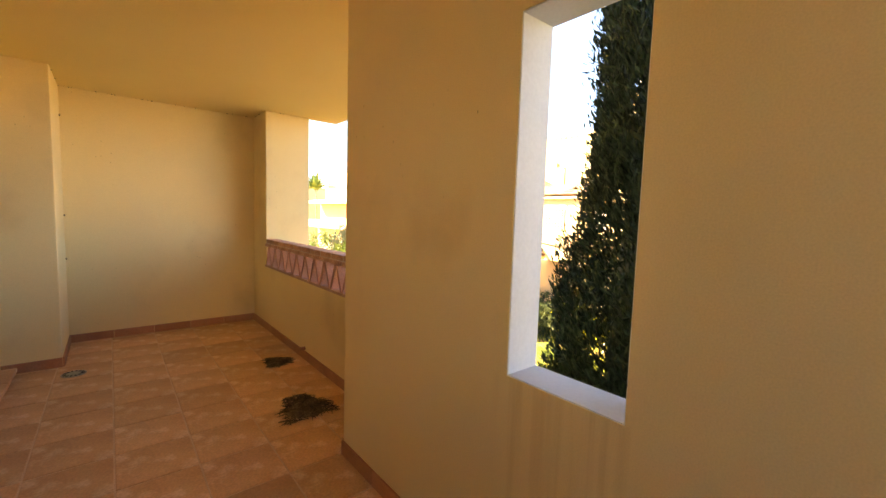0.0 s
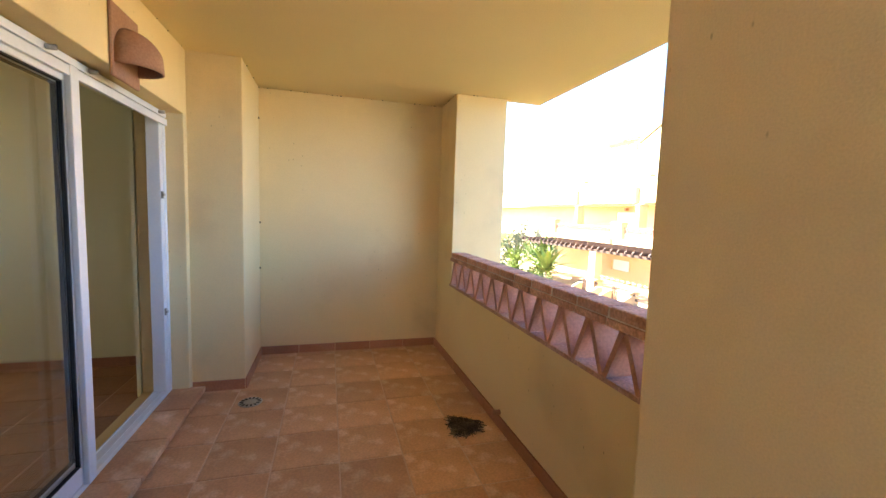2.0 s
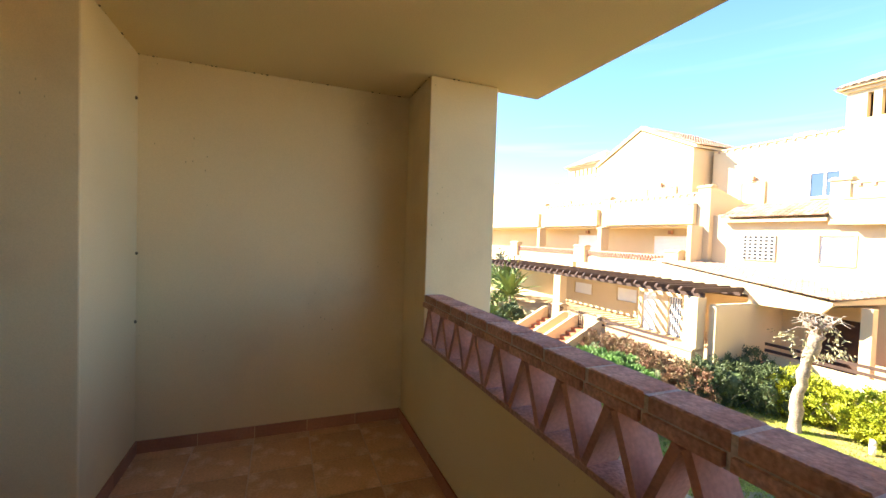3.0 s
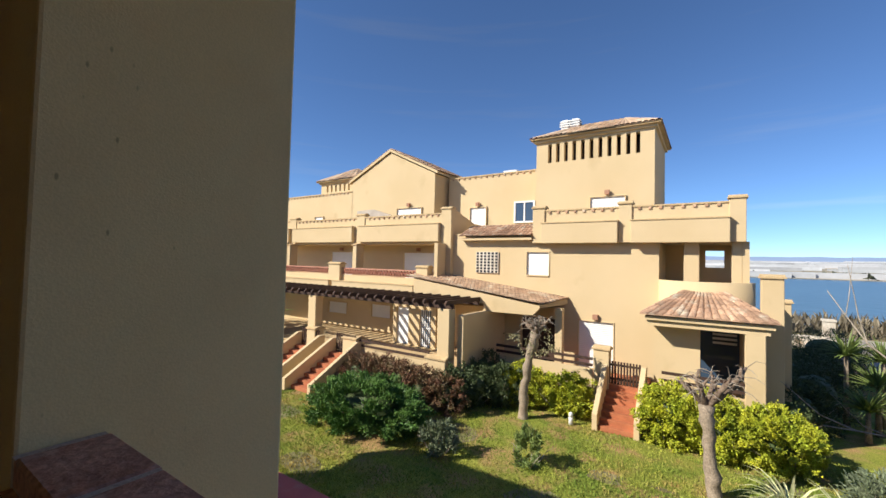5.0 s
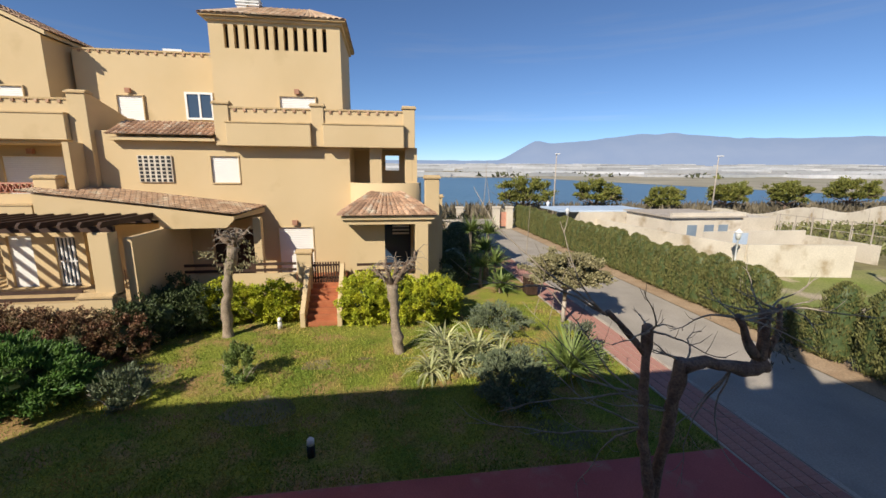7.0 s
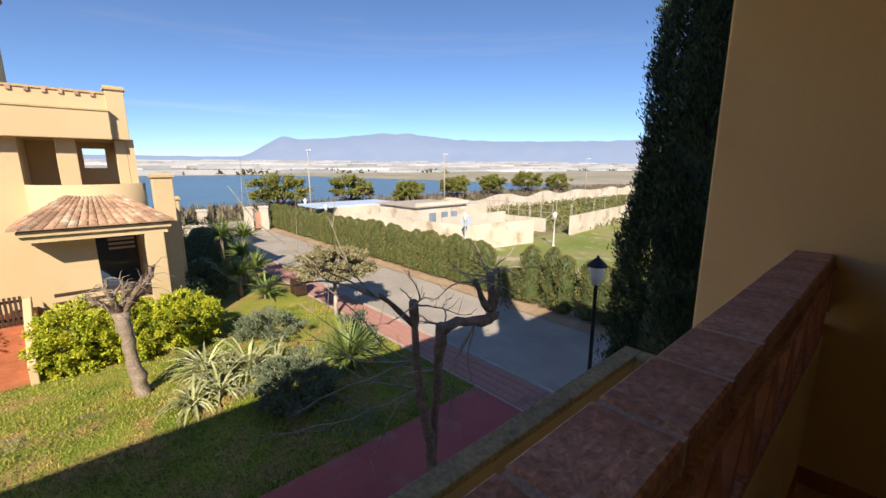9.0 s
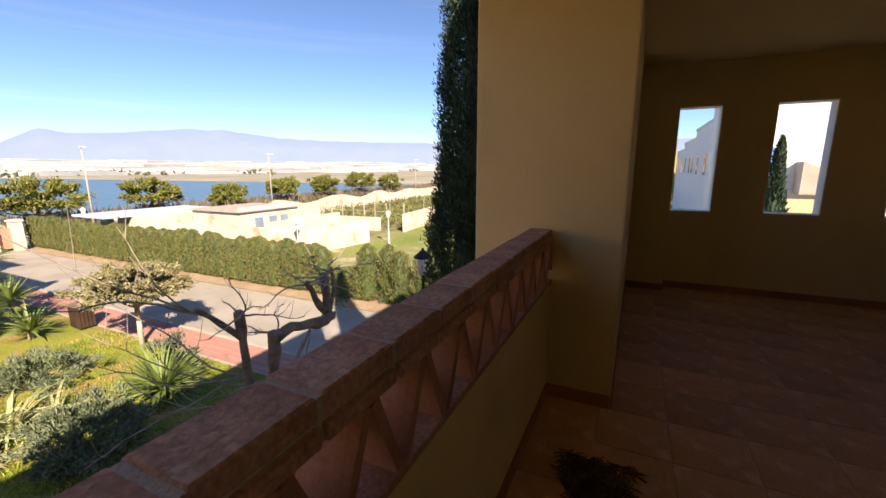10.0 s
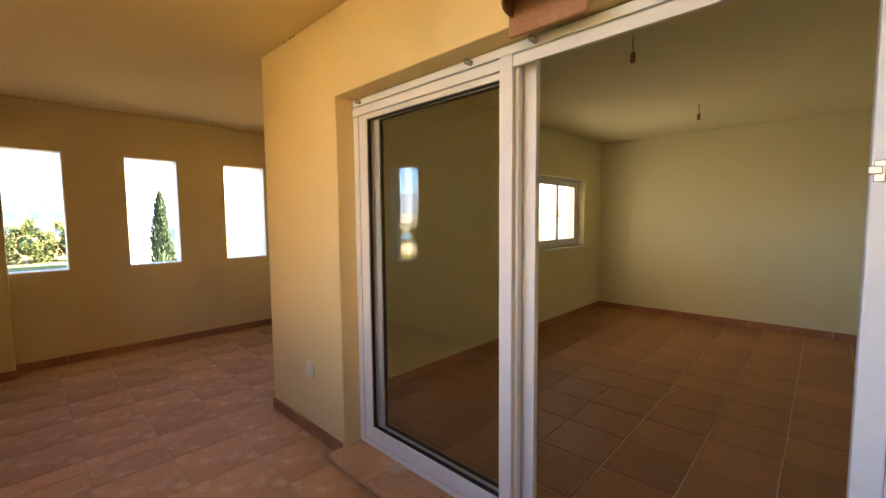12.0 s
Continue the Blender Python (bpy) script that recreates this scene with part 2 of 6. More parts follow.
MEADOW = mat("meadow_grass", (0.20, 0.25, 0.06), (0.30, 0.29, 0.12), 0.3, 12, 0.8, 0.95, grain=0.4, stain=(0.48, 0.40, 0.28), stain_at=(0.54, 0.66), dist=0.03, spec=0.1)
L_CYPRESS = leafmat("cypress_foliage", (0.034, 0.068, 0.040), (0.058, 0.098, 0.055), 0.55)
L_HEDGE = leafmat("hedge_foliage", (0.125, 0.145, 0.045), (0.185, 0.175, 0.06))
L_JUNIPER = leafmat("juniper_foliage", (0.075, 0.165, 0.03), (0.12, 0.22, 0.04))
L_BRIGHT = leafmat("euonymus_leaves", (0.52, 0.51, 0.03), (0.34, 0.40, 0.028))
L_RED = leafmat("reddish_shrub_leaves", (0.27, 0.125, 0.075), (0.17, 0.125, 0.055))
# leaves of dark shrubs, and the shade-coloured cores inside other plants
L_DARK = leafmat("dark_leaves_and_cores", (0.055, 0.085, 0.03), (0.085, 0.11, 0.04))
L_SAGE = leafmat("sage_leaves", (0.13, 0.165, 0.09), (0.19, 0.22, 0.125))
L_GREY = leafmat("grey_green_leaves", (0.11, 0.13, 0.085), (0.16, 0.17, 0.11))
L_SILVER = leafmat("pale_strap_leaves", (0.50, 0.48, 0.25), (0.24, 0.28, 0.10), 0.5)
L_PINE = leafmat("pine_foliage", (0.15, 0.17, 0.035), (0.21, 0.20, 0.045))
L_PALM = leafmat("palm_fronds", (0.15, 0.22, 0.055), (0.22, 0.27, 0.075))
L_TREE = leafmat("small_tree_leaves", (0.23, 0.215, 0.10), (0.29, 0.25, 0.135))
L_DRY = leafmat("dry_reeds", (0.20, 0.165, 0.11), (0.14, 0.12, 0.08))

GLASS = bpy.data.materials.new("window_glass")
GLASS.use_nodes = True
gb = GLASS.node_tree.nodes["Principled BSDF"]
gb.inputs["Base Color"].default_value = (0.93, 0.96, 0.94, 1)
gb.inputs["Roughness"].default_value, gb.inputs["Transmission Weight"].default_value, gb.inputs["IOR"].default_value = 0.0, 1.0, 1.5
TINT = bpy.data.materials.new("dark_pane")
TINT.use_nodes = True
gb = TINT.node_tree.nodes["Principled BSDF"]
gb.inputs["Base Color"].default_value, gb.inputs["Roughness"].default_value = (0.05, 0.08, 0.13, 1), 0.05
# distant haze is painted: a blue emissive mix glows on the ridges
HAZE_GLOW = bpy.data.materials.new("haze_glow_mountain")
HAZE_GLOW.use_nodes = True
hn = HAZE_GLOW.node_tree.nodes
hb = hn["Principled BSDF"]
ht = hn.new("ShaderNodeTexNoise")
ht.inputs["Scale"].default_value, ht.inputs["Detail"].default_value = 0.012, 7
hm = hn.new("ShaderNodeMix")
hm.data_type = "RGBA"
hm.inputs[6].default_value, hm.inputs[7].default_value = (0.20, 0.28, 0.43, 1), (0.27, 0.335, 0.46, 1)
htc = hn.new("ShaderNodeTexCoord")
HAZE_GLOW.node_tree.links.new(htc.outputs["Object"], ht.inputs["Vector"])
HAZE_GLOW.node_tree.links.new(ht.outputs["Fac"], hm.inputs[0])
HAZE_GLOW.node_tree.links.new(hm.outputs[2], hb.inputs["Emission Color"])
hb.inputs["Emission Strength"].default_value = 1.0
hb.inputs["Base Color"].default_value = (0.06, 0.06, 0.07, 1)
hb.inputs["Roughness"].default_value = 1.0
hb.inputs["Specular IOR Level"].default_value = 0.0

# ---- mesh tools ----


class Sheet:
    """Gathers vertices and faces for one mesh."""

    def __init__(self):
        self.v, self.f, self.smooth = [], [], False

    def add(self, v, f):
        k = len(self.v)
        self.v += [tuple(p) for p in v]
        self.f += [tuple(i + k for i in q) for q in f]
        return self

    def box(self, x0, x1, y0, y1, z0, z1):
        return self.add([(x0, y0, z0), (x1, y0, z0), (x1, y1, z0), (x0, y1, z0), (x0, y0, z1), (x1, y0, z1), (x1, y1, z1), (x0, y1, z1)],
                        [(0, 3, 2, 1), (4, 5, 6, 7), (0, 1, 5, 4), (1, 2, 6, 5), (2, 3, 7, 6), (3, 0, 4, 7)])

    def prism(self, outline, axis, a, b):
        """A flat outline of (p, q) pairs pushed along an axis from a to b; p, q are the other two axes in x, y, z order."""
        def at(p, q, w):
            return {"x": (w, p, q), "y": (p, w, q), "z": (p, q, w)}[axis]
        n = len(outline)
        v = [at(p, q, a) for p, q in outline] + [at(p, q, b) for p, q in outline]
        f = [tuple(range(n)), tuple(range(2 * n - 1, n - 1, -1))] + [(i, i + n, (i + 1) % n + n, (i + 1) % n) for i in range(n)]
        return self.add(v, f)

    def tube(self, points, radii, n=8, cap=True):
        rings = []
        for i, p in enumerate(points):
            p = Vector(p)
            d = (Vector(points[min(i + 1, len(points) - 1)]) - Vector(points[max(i - 1, 0)])).normalized()
            s = d.cross((0.31, 0.2, 0.93) if abs(d.z) < 0.9 else (1, 0, 0)).normalized()
            t = d.cross(s)
            rings.append([p + (s * math.cos(6.2832 * j / n) + t * math.sin(6.2832 * j / n)) * radii[i] for j in range(n)])
        v = [q for r in rings for q in r]
        f = [(i * n + j, i * n + (j + 1) % n, (i + 1) * n + (j + 1) % n, (i + 1) * n + j) for i in range(len(rings) - 1) for j in range(n)]
        if cap:
            f += [tuple(range(n - 1, -1, -1)), tuple(range((len(rings) - 1) * n, len(rings) * n))]
        self.smooth = True
        return self.add(v, f)

    def lathe(self, profile, n=20, c=(0, 0, 0)):
        v = [(c[0] + r * math.cos(6.2832 * j / n), c[1] + r * math.sin(6.2832 * j / n), c[2] + z) for r, z in profile for j in range(n)]
        f = [(i * n + j, i * n + (j + 1) % n, (i + 1) * n + (j + 1) % n, (i + 1) * n + j) for i in range(len(profile) - 1) for j in range(n)]
        f += [tuple(range(n - 1, -1, -1)), tuple(range((len(profile) - 1) * n, len(profile) * n))]
        self.smooth = True
        return self.add(v, f)

    def leaves(self, c, d, length, width, rng, fold=0.25):
        """Many small pointed leaves: centres c, directions d."""
        c, d = np.asarray(c, float), np.asarray(d, float)
        d /= np.linalg.norm(d, axis=1)[:, None] + 1e-9
        r = rng.normal(size=c.shape)
        s = np.cross(d, r)
        s /= np.linalg.norm(s, axis=1)[:, None] + 1e-9
        u = np.cross(s, d)
        L = (length * rng.uniform(0.6, 1.3, len(c)))[:, None]
        W = (width * rng.uniform(0.7, 1.2, len(c)))[:, None]
        q = np.stack([c - d * L / 2, c + s * W / 2 + u * W * fold, c + d * L / 2, c - s * W / 2 + u * W * fold], 1).reshape(-1, 3)
        k = len(self.v)
        self.v += q.tolist()
        self.f += (np.arange(len(c) * 4).reshape(-1, 4) + k).tolist()
        return self

    def mesh(self, name, material):
        me = bpy.data.meshes.new(name)
        me.from_pydata(self.v, [], self.f)
        me.materials.append(material)
        if self.smooth:
            me.polygons.foreach_set("use_smooth", [True] * len(me.polygons))
        me.update()
        return me


def part(name, sheet, material, parent=None, label="", bevel=0.0):
    ob = new(name, sheet.mesh(name, material) if isinstance(sheet, Sheet) else sheet)
    if parent:
        ob.parent = parent
    if label:
        ob["label"] = label
    if bevel:
        b = ob.modifiers.new("worn_edges", "BEVEL")
        b.width, b.segments, b.limit_method = bevel, 2, "ANGLE"
    return ob


def thing(name, label, category, at=(0, 0, 0), group="", kind=""):
    ob = new(name)
    ob.empty_display_size = 0.1
    ob.location = at
    return tagged(ob, label, category, group, kind)


def structure(name, sheet, material, label, category, bevel=0.0):
    return tagged(part(name, sheet, material, None, "", bevel), label, category, kind="structure")


def wall_with_holes(axis, a, b, p0, p1, z0, z1, holes=()):
    """A wall from a to b through its thickness, p0 to p1 along it; holes are (q0, q1, w0, w1) along it and in height."""
    s = Sheet()
    ps = sorted({p0, p1, *[h[0] for h in holes], *[h[1] for h in holes]})
    zs = sorted({z0, z1, *[h[2] for h in holes], *[h[3] for h in holes]})
    ni, nj = len(ps) - 1, len(zs) - 1
    solid = [[not any(h[0] < (ps[i] + ps[i + 1]) / 2 < h[1] and h[2] < (zs[j] + zs[j + 1]) / 2 < h[3] for h in holes) for j in range(nj)] for i in range(ni)]
    ids = {}

    def vid(w, i, j):
        if (w, i, j) not in ids:
            x = b if w else a
            ids[(w, i, j)] = len(s.v)
            s.v.append((x, ps[i], zs[j]) if axis == "x" else (ps[i], x, zs[j]))
        return ids[(w, i, j)]

    def face(q):
        s.f.append(tuple(q) if axis == "x" else tuple(reversed(q)))

    for i in range(ni):
        for j in range(nj):
            if not solid[i][j]:
                continue
            face([vid(1, i, j), vid(1, i + 1, j), vid(1, i + 1, j + 1), vid(1, i, j + 1)])
            face([vid(0, i, j), vid(0, i, j + 1), vid(0, i + 1, j + 1), vid(0, i + 1, j)])
            for di, dj, e0, e1 in ((-1, 0, (0, 0), (0, 1)), (1, 0, (1, 1), (1, 0)), (0, -1, (1, 0), (0, 0)), (0, 1, (0, 1), (1, 1))):
                ii, jj = i + di, j + dj
                if 0 <= ii < ni and 0 <= jj < nj and solid[ii][jj]:
                    continue
                p, q = (i + e0[0], j + e0[1]), (i + e1[0], j + e1[1])
                face([vid(0, *p), vid(1, *p), vid(1, *q), vid(0, *q)])
    return s

# ---- the terrace ----
H = 2.65          # ceiling height
END = 3.555       # face of the far wall
HOUSE = -2.21     # face of the house wall
SOUTH = -3.125    # face of the wall with three openings
GROUND = -4.0
PARAPET = 0.132    # thickness of the balustrade

structure("floor", Sheet().box(-3.8, 0.15, -3.4, 3.8, -0.3, -0.0015), GROUT, "sandy mortar joints of the terracotta terrace floor", "floor")
structure("ceiling", Sheet().box(-3.8, -0.24, -3.3, 0.0, H, H + 0.3).box(-3.8, 0.95, 0.0, 3.12, H, H + 0.3).box(-3.8, 0.5, 3.12, 3.8, H, H + 0.3), CEIL, "smooth yellow painted terrace ceiling", "ceiling")
structure("wall_end", Sheet().box(-2.5, 0.08, END, END + 0.25, -0.3, H), STUCCO, "cream stucco end wall of the terrace", "wall", 0.006)
structure("pillar_end", Sheet().box(0.012, 0.545, 3.03, END + 0.25, -0.6, H), STUCCO, "cream stucco pillar at the end of the balustrade", "pillar", 0.008)
structure("column_house", Sheet().box(HOUSE - 0.05, -1.825, 2.75, END, 0.0, H), STUCCO, "cream stucco pilaster beside the sliding door", "pillar", 0.008)
house = wall_with_holes("x", HOUSE - 0.32, HOUSE, -0.565, 2.75, -0.3, H, [(0.414, 2.68, 0.06, 2.17)])
structure("wall_house", house, STUCCO, "cream stucco house wall around the sliding door", "wall", 0.006)
structure("wall_alcove_north", Sheet().box(-3.8, HOUSE - 0.32, -0.565, -0.30, -0.3, H), STUCCO, "cream stucco wall of the alcove", "wall")
structure("wall_alcove_west", Sheet().box(-3.8, -3.6, SOUTH, -0.565, -0.3, H), STUCCO, "cream stucco wall closing the alcove", "wall")
structure("pillar_alcove", Sheet().box(-3.6, -3.36, SOUTH, -2.74, 0, H), STUCCO, "cream stucco pilaster in the alcove corner", "pillar", 0.008)
south = wall_with_holes("y", SOUTH - 0.2, SOUTH, -3.8, 0.0, -0.6, H, [(-1.25, -0.76, 0.97, 2.17), (-2.25, -1.755, 0.97, 2.17), (-3.27, -2.765, 0.97, 2.17)])
structure("wall_south", south, STUCCO, "cream stucco wall with three tall unglazed openings", "wall", 0.008)
structure("pillar_south", Sheet().box(-0.82, -0.4, SOUTH, -2.93, 0, H), STUCCO, "cream stucco corner pilaster", "pillar", 0.008)
east = wall_with_holes("x", -0.4, -0.235, SOUTH, -0.35, -0.6, H, [(-1.665, -1.24, 0.913, 2.14)])
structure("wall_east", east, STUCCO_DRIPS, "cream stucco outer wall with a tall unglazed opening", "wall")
pier_plan = [(-0.4, -0.35), (0.515, -0.35), (0.515, 0.018), (0.511, 0.027), (0.503, 0.03), (-0.388, 0.03), (-0.397, 0.027), (-0.4, 0.018)]
structure("pillar_east", Sheet().prism(pier_plan, "z", -4.0, H), STUCCO, "broad cream stucco pier at the end of the balustrade", "pillar")
structure("wall_parapet", Sheet().box(0.0, PARAPET, 0.03, 3.03, -0.3, 0.775), STUCCO, "low cream stucco parapet under the brick lattice", "wall")



def reveal(name, axis, a, b, p0, p1, z0, z1):
    """White painted lining of an unglazed opening."""
    e = 0.004
    s = Sheet()
    for q0, q1, w0, w1 in ((p0, p0 + e, z0 + e, z1 - e), (p1 - e, p1, z0 + e, z1 - e), (p0, p1, z0, z0 + e), (p0, p1, z1 - e, z1)):
        if axis == "x":
            s.box(a, b, q0, q1, w0, w1)
        else:
            s.box(q0, q1, a, b, w0, w1)
    structure(name, s, WHITE, "white painted lining of the wall opening", "trim")


reveal("trim_1", "x", -0.396, -0.239, -1.665, -1.24, 0.913, 2.14)
for k, (x0, x1) in enumerate(((-1.25, -0.76), (-2.25, -1.755), (-3.27, -2.765))):
    reveal("trim_%d" % (k + 2), "y", SOUTH - 0.196, SOUTH - 0.004, x0, x1, 0.97, 2.17)

# rest of the building that carries the terrace
block = Sheet().box(-9.0, 0.0, -3.325, 17.0, -4.3, -0.3).box(-9.0, -0.24, -3.3, 0.0, H + 0.3, 3.25).box(-9.0, 0.95, 0.0, 17.0, H + 0.3, 3.25).box(0.8, 0.95, 0.0, 17.0, 3.25, 4.1)
block.box(-9, -2.2, -1.5, 17, 3.25, 6.0).box(-9.0, -0.1, 3.81, 17.0, -0.3, H + 0.3)
structure("wall_block", block, STUCCO_OUT, "plain cream stucco body of the apartment block", "wall")

# planter in front of the balustrade
planter = thing("planter_box", "empty cream stucco planter with lichen-stained coping outside the balustrade", "planter")
px0, px1, py0, py1, pz = PARAPET, 0.94, -0.19, 3.17, 0.30
part("outer_wall", Sheet().box(px1 - 0.09, px1, py0, py1, -0.55, pz - 0.04), STUCCO_OUT, planter)
part("end_wall", Sheet().box(0.516, px1 - 0.09, py0, py0 + 0.09, -0.55, pz - 0.04), STUCCO_OUT, planter)
part("end_wall", Sheet().box(0.546, px1 - 0.09, py1 - 0.09, py1, -0.55, pz - 0.04), STUCCO_OUT, planter)
part("bottom", Sheet().box(px0, px1 - 0.09, 0.035, 3.025, -0.55, -0.05), LICHEN, planter, "dry soil in the planter")
part("coping", Sheet().box(px1 - 0.1, px1 + 0.01, py0 - 0.01, py1 + 0.01, pz - 0.04, pz).box(0.517, px1 - 0.1, py0 - 0.01, py0 + 0.1, pz - 0.04, pz), LICHEN, planter, "lichen-stained coping", 0.006)

# brick lattice balustrade
bal = thing("balustrade", "red brick lattice balustrade of triangles under a brick coping", "balustrade", (0, 0, 0.775))
part("bottom_course", Sheet().box(-0.004, PARAPET + 0.004, 0.03, 3.03, 0, 0.025), BRICK, bal, "thin brick course under the lattice", 0.003)
Z0, Z1 = 0.025, 0.25
slat = Sheet().box(-0.004, PARAPET - 0.004, -0.0135, 0.0135, -0.121, 0.121)
slat_mesh = slat.mesh("lattice_slat", LATTICE)
PITCH = 0.232
for i in range(13):
    yc = 0.096 + PITCH * i
    for sgn in (-1, 1):
        ob = part("lattice_brick", slat_mesh, LATTICE, bal)
        ob.matrix_basis = Matrix.Translation((0.002, yc + sgn * 0.058, (Z0 + Z1) / 2)) @ Matrix.Rotation(sgn * 0.385, 4, "X")
course_mesh = Sheet().box(-0.002, PARAPET, -0.108, 0.108, 0, 0.032).mesh("course_brick", BRICK)
cap_mesh = Sheet().add([(0.01, -0.1085, 0), (PARAPET + 0.014, -0.1085, 0), (PARAPET + 0.014, 0.1085, 0), (0.01, 0.1085, 0),
                        (0.01, -0.1085, 0.041), (PARAPET + 0.014, -0.1085, 0.041), (PARAPET + 0.014, 0.1085, 0.041), (0.01, 0.1085, 0.041),
                        (0.015, -0.104, 0.046), (PARAPET + 0.009, -0.104, 0.046), (PARAPET + 0.009, 0.104, 0.046), (0.015, 0.104, 0.046)],
                       [(0, 3, 2, 1), (0, 1, 5, 4), (1, 2, 6, 5), (2, 3, 7, 6), (3, 0, 4, 7), (4, 5, 9, 8), (5, 6, 10, 9), (6, 7, 11, 10), (7, 4, 8, 11), (8, 9, 10, 11)]).mesh("coping_brick", BRICK)
part("mortar_bed", Sheet().box(0.012, PARAPET + 0.01, 0.031, 3.029, Z1 - 0.003, 0.334), MORTAR, bal, "grey mortar joints")
rb = random.Random(5)
for i in range(13):
    yc = 0.089 + 0.234 * i
    ob = part("course_brick", course_mesh, BRICK, bal)
    ob.location = (rb.uniform(-0.002, 0.002), yc + 0.008, Z1 + 0.004)
    ob = part("coping_brick", cap_mesh, BRICK, bal)
    ob.matrix_basis = Matrix.Translation((rb.uniform(-0.0015, 0.0015), yc, 0.292 + rb.uniform(-0.001, 0.0015))) @ Matrix.Rotation(rb.uniform(-0.005, 0.005), 4, "Z")

# door sill
sill = thing("door_sill", "worn terracotta door sill under the sliding door", "door sill")
for i in range(6):
    part("sill_tile", Sheet().box(-2.36, -2.105, 0.40 + i * 0.384, 0.40 + (i + 1) * 0.384 - 0.004, 0.03, 0.067), TILE, sill, "", 0.006)
part("sill_base", Sheet().box(-2.36, -2.14, 0.402, 2.70, 0.0, 0.03), SKIRT, sill, "recessed riser under the sill nosing")

# sliding door
door = tagged(thing("door_1", "white aluminium sliding glass door with one leaf slid open", "sliding door", (-2.36, 0.414, 0.066)), kind="structure")
DW, DH = 2.266, 2.10


def frame_sheet(y0, y1, z0, z1, x0, x1, w, wb=None):
    s = Sheet()
    wb = wb or w
    s.box(x0, x1, y0, y0 + w, z0, z1).box(x0, x1, y1 - w, y1, z0, z1)
    return s.box(x0, x1, y0 + w, y1 - w, z0, z0 + wb).box(x0, x1, y0 + w, y1 - w, z1 - w, z1)


part("door_frame", frame_sheet(0.0, DW, 0.0, DH, -0.07, 0.03, 0.045, 0.03), PVC, door, "", 0.004)
part("top_rail", Sheet().box(0.031, 0.05, 0.02, DW - 0.02, DH - 0.1, DH - 0.055).box(0.031, 0.045, 0.02, DW - 0.02, DH - 0.045, DH - 0.012), PVC, door, "grooved white head rail", 0.003)
part("floor_track", Sheet().box(-0.06, -0.052, 0.05, DW - 0.05, 0.03, 0.038).box(-0.01, -0.002, 0.05, DW - 0.05, 0.03, 0.038), PVC, door, "raised aluminium track")
for name, y0, y1, x0, x1 in (("door_leaf", 0.05, 1.16, -0.008, 0.026), ("door_leaf", 0.10, 1.21, -0.062, -0.028)):
    leaf = part(name, frame_sheet(y0, y1, 0.035, DH - 0.05, x0, x1, 0.075, 0.09), PVC, door, "", 0.005)
    part("gasket", frame_sheet(y0 + 0.07, y1 - 0.07, 0.118, DH - 0.118, x0 + 0.006, x1 - 0.006, 0.014), RUBBER, leaf, "black rubber gasket")
    xm = (x0 + x1) / 2
    pane = part("glass_pane", Sheet().box(xm - 0.003, xm + 0.003, y0 + 0.076, y1 - 0.076, 0.126, DH - 0.126), GLASS, leaf, "clear glass pane")
    pane.visible_shadow = False
part("mullion", Sheet().box(0.027, 0.055, 1.085, 1.15, 0.03, DH - 0.05), PVC, door, "white meeting stile", 0.004)
part("jamb_stile", Sheet().box(-0.06, 0.026, DW - 0.105, DW - 0.046, 0.032, DH - 0.05), PVC, door, "wide white closing stile", 0.005)
for z in (0.64, 1.5):
    part("latch", Sheet().box(0.026, 0.038, DW - 0.100, DW - 0.080, z - 0.028, z + 0.024).box(0.038, 0.05, DW - 0.110, DW - 0.086, z - 0.009, z + 0.009), STEEL, door, "small steel latch on the jamb", 0.002)
for y in (0.1, 0.93, 1.25, 2.1):
    part("shutter_stop", Sheet().tube([(0.05, y, DH - 0.03), (0.085, y, DH - 0.03)], [0.012, 0.012], 10), STEEL, door, "round steel shutter stop")

# terracotta wall lamp over the door
lamp = thing("wall_lamp", "half-round terracotta wall lamp shade on a clay back plate", "wall lamp", (HOUSE, 1.77, 2.12))
part("back_plate", Sheet().box(0.0, 0.018, -0.15, 0.15, 0.0, 0.36), CLAY, lamp, "", 0.008)
sh = Sheet()
rows = []
for k in range(11):
    a = k / 10
    r = 0.148 * math.sqrt(max(0.02, 1 - (a * 0.98) ** 2)) if a > 0.45 else 0.148 * math.sqrt(1 - 0.45 ** 2 * 0.98) + 0.012 * (0.45 - a)
    rows.append([(0.018 + r * 1.2 * math.sin(math.pi * j / 14), -r * math.cos(math.pi * j / 14), 0.07 + a * 0.2) for j in range(15)])
sh.add([p for r in rows for p in r], [(i * 15 + j, i * 15 + j + 1, (i + 1) * 15 + j + 1, (i + 1) * 15 + j) for i in range(10) for j in range(14)])
sh.smooth = True
shade = part("shade", sh, CLAY, lamp)
so = shade.modifiers.new("wall", "SOLIDIFY")
so.thickness = 0.012
part("bulb_holder", Sheet().tube([(0.02, 0, 0.16), (0.08, 0, 0.16)], [0.018, 0.018], 12), PLASTIC, lamp, "white bulb holder")

# sockets and small fittings


def socket(y, z):
    s = thing("wall_socket", "square cream wall socket cover near the floor", "wall socket", (HOUSE, y, z), "terrace sockets")
    part("cover", Sheet().box(0, 0.014, -0.046, 0.046, -0.05, 0.05), PLASTIC, s, "", 0.012)
    part("flap", Sheet().box(0.0142, 0.021, -0.027, 0.027, -0.03, 0.03), PLASTIC, s, "", 0.005)


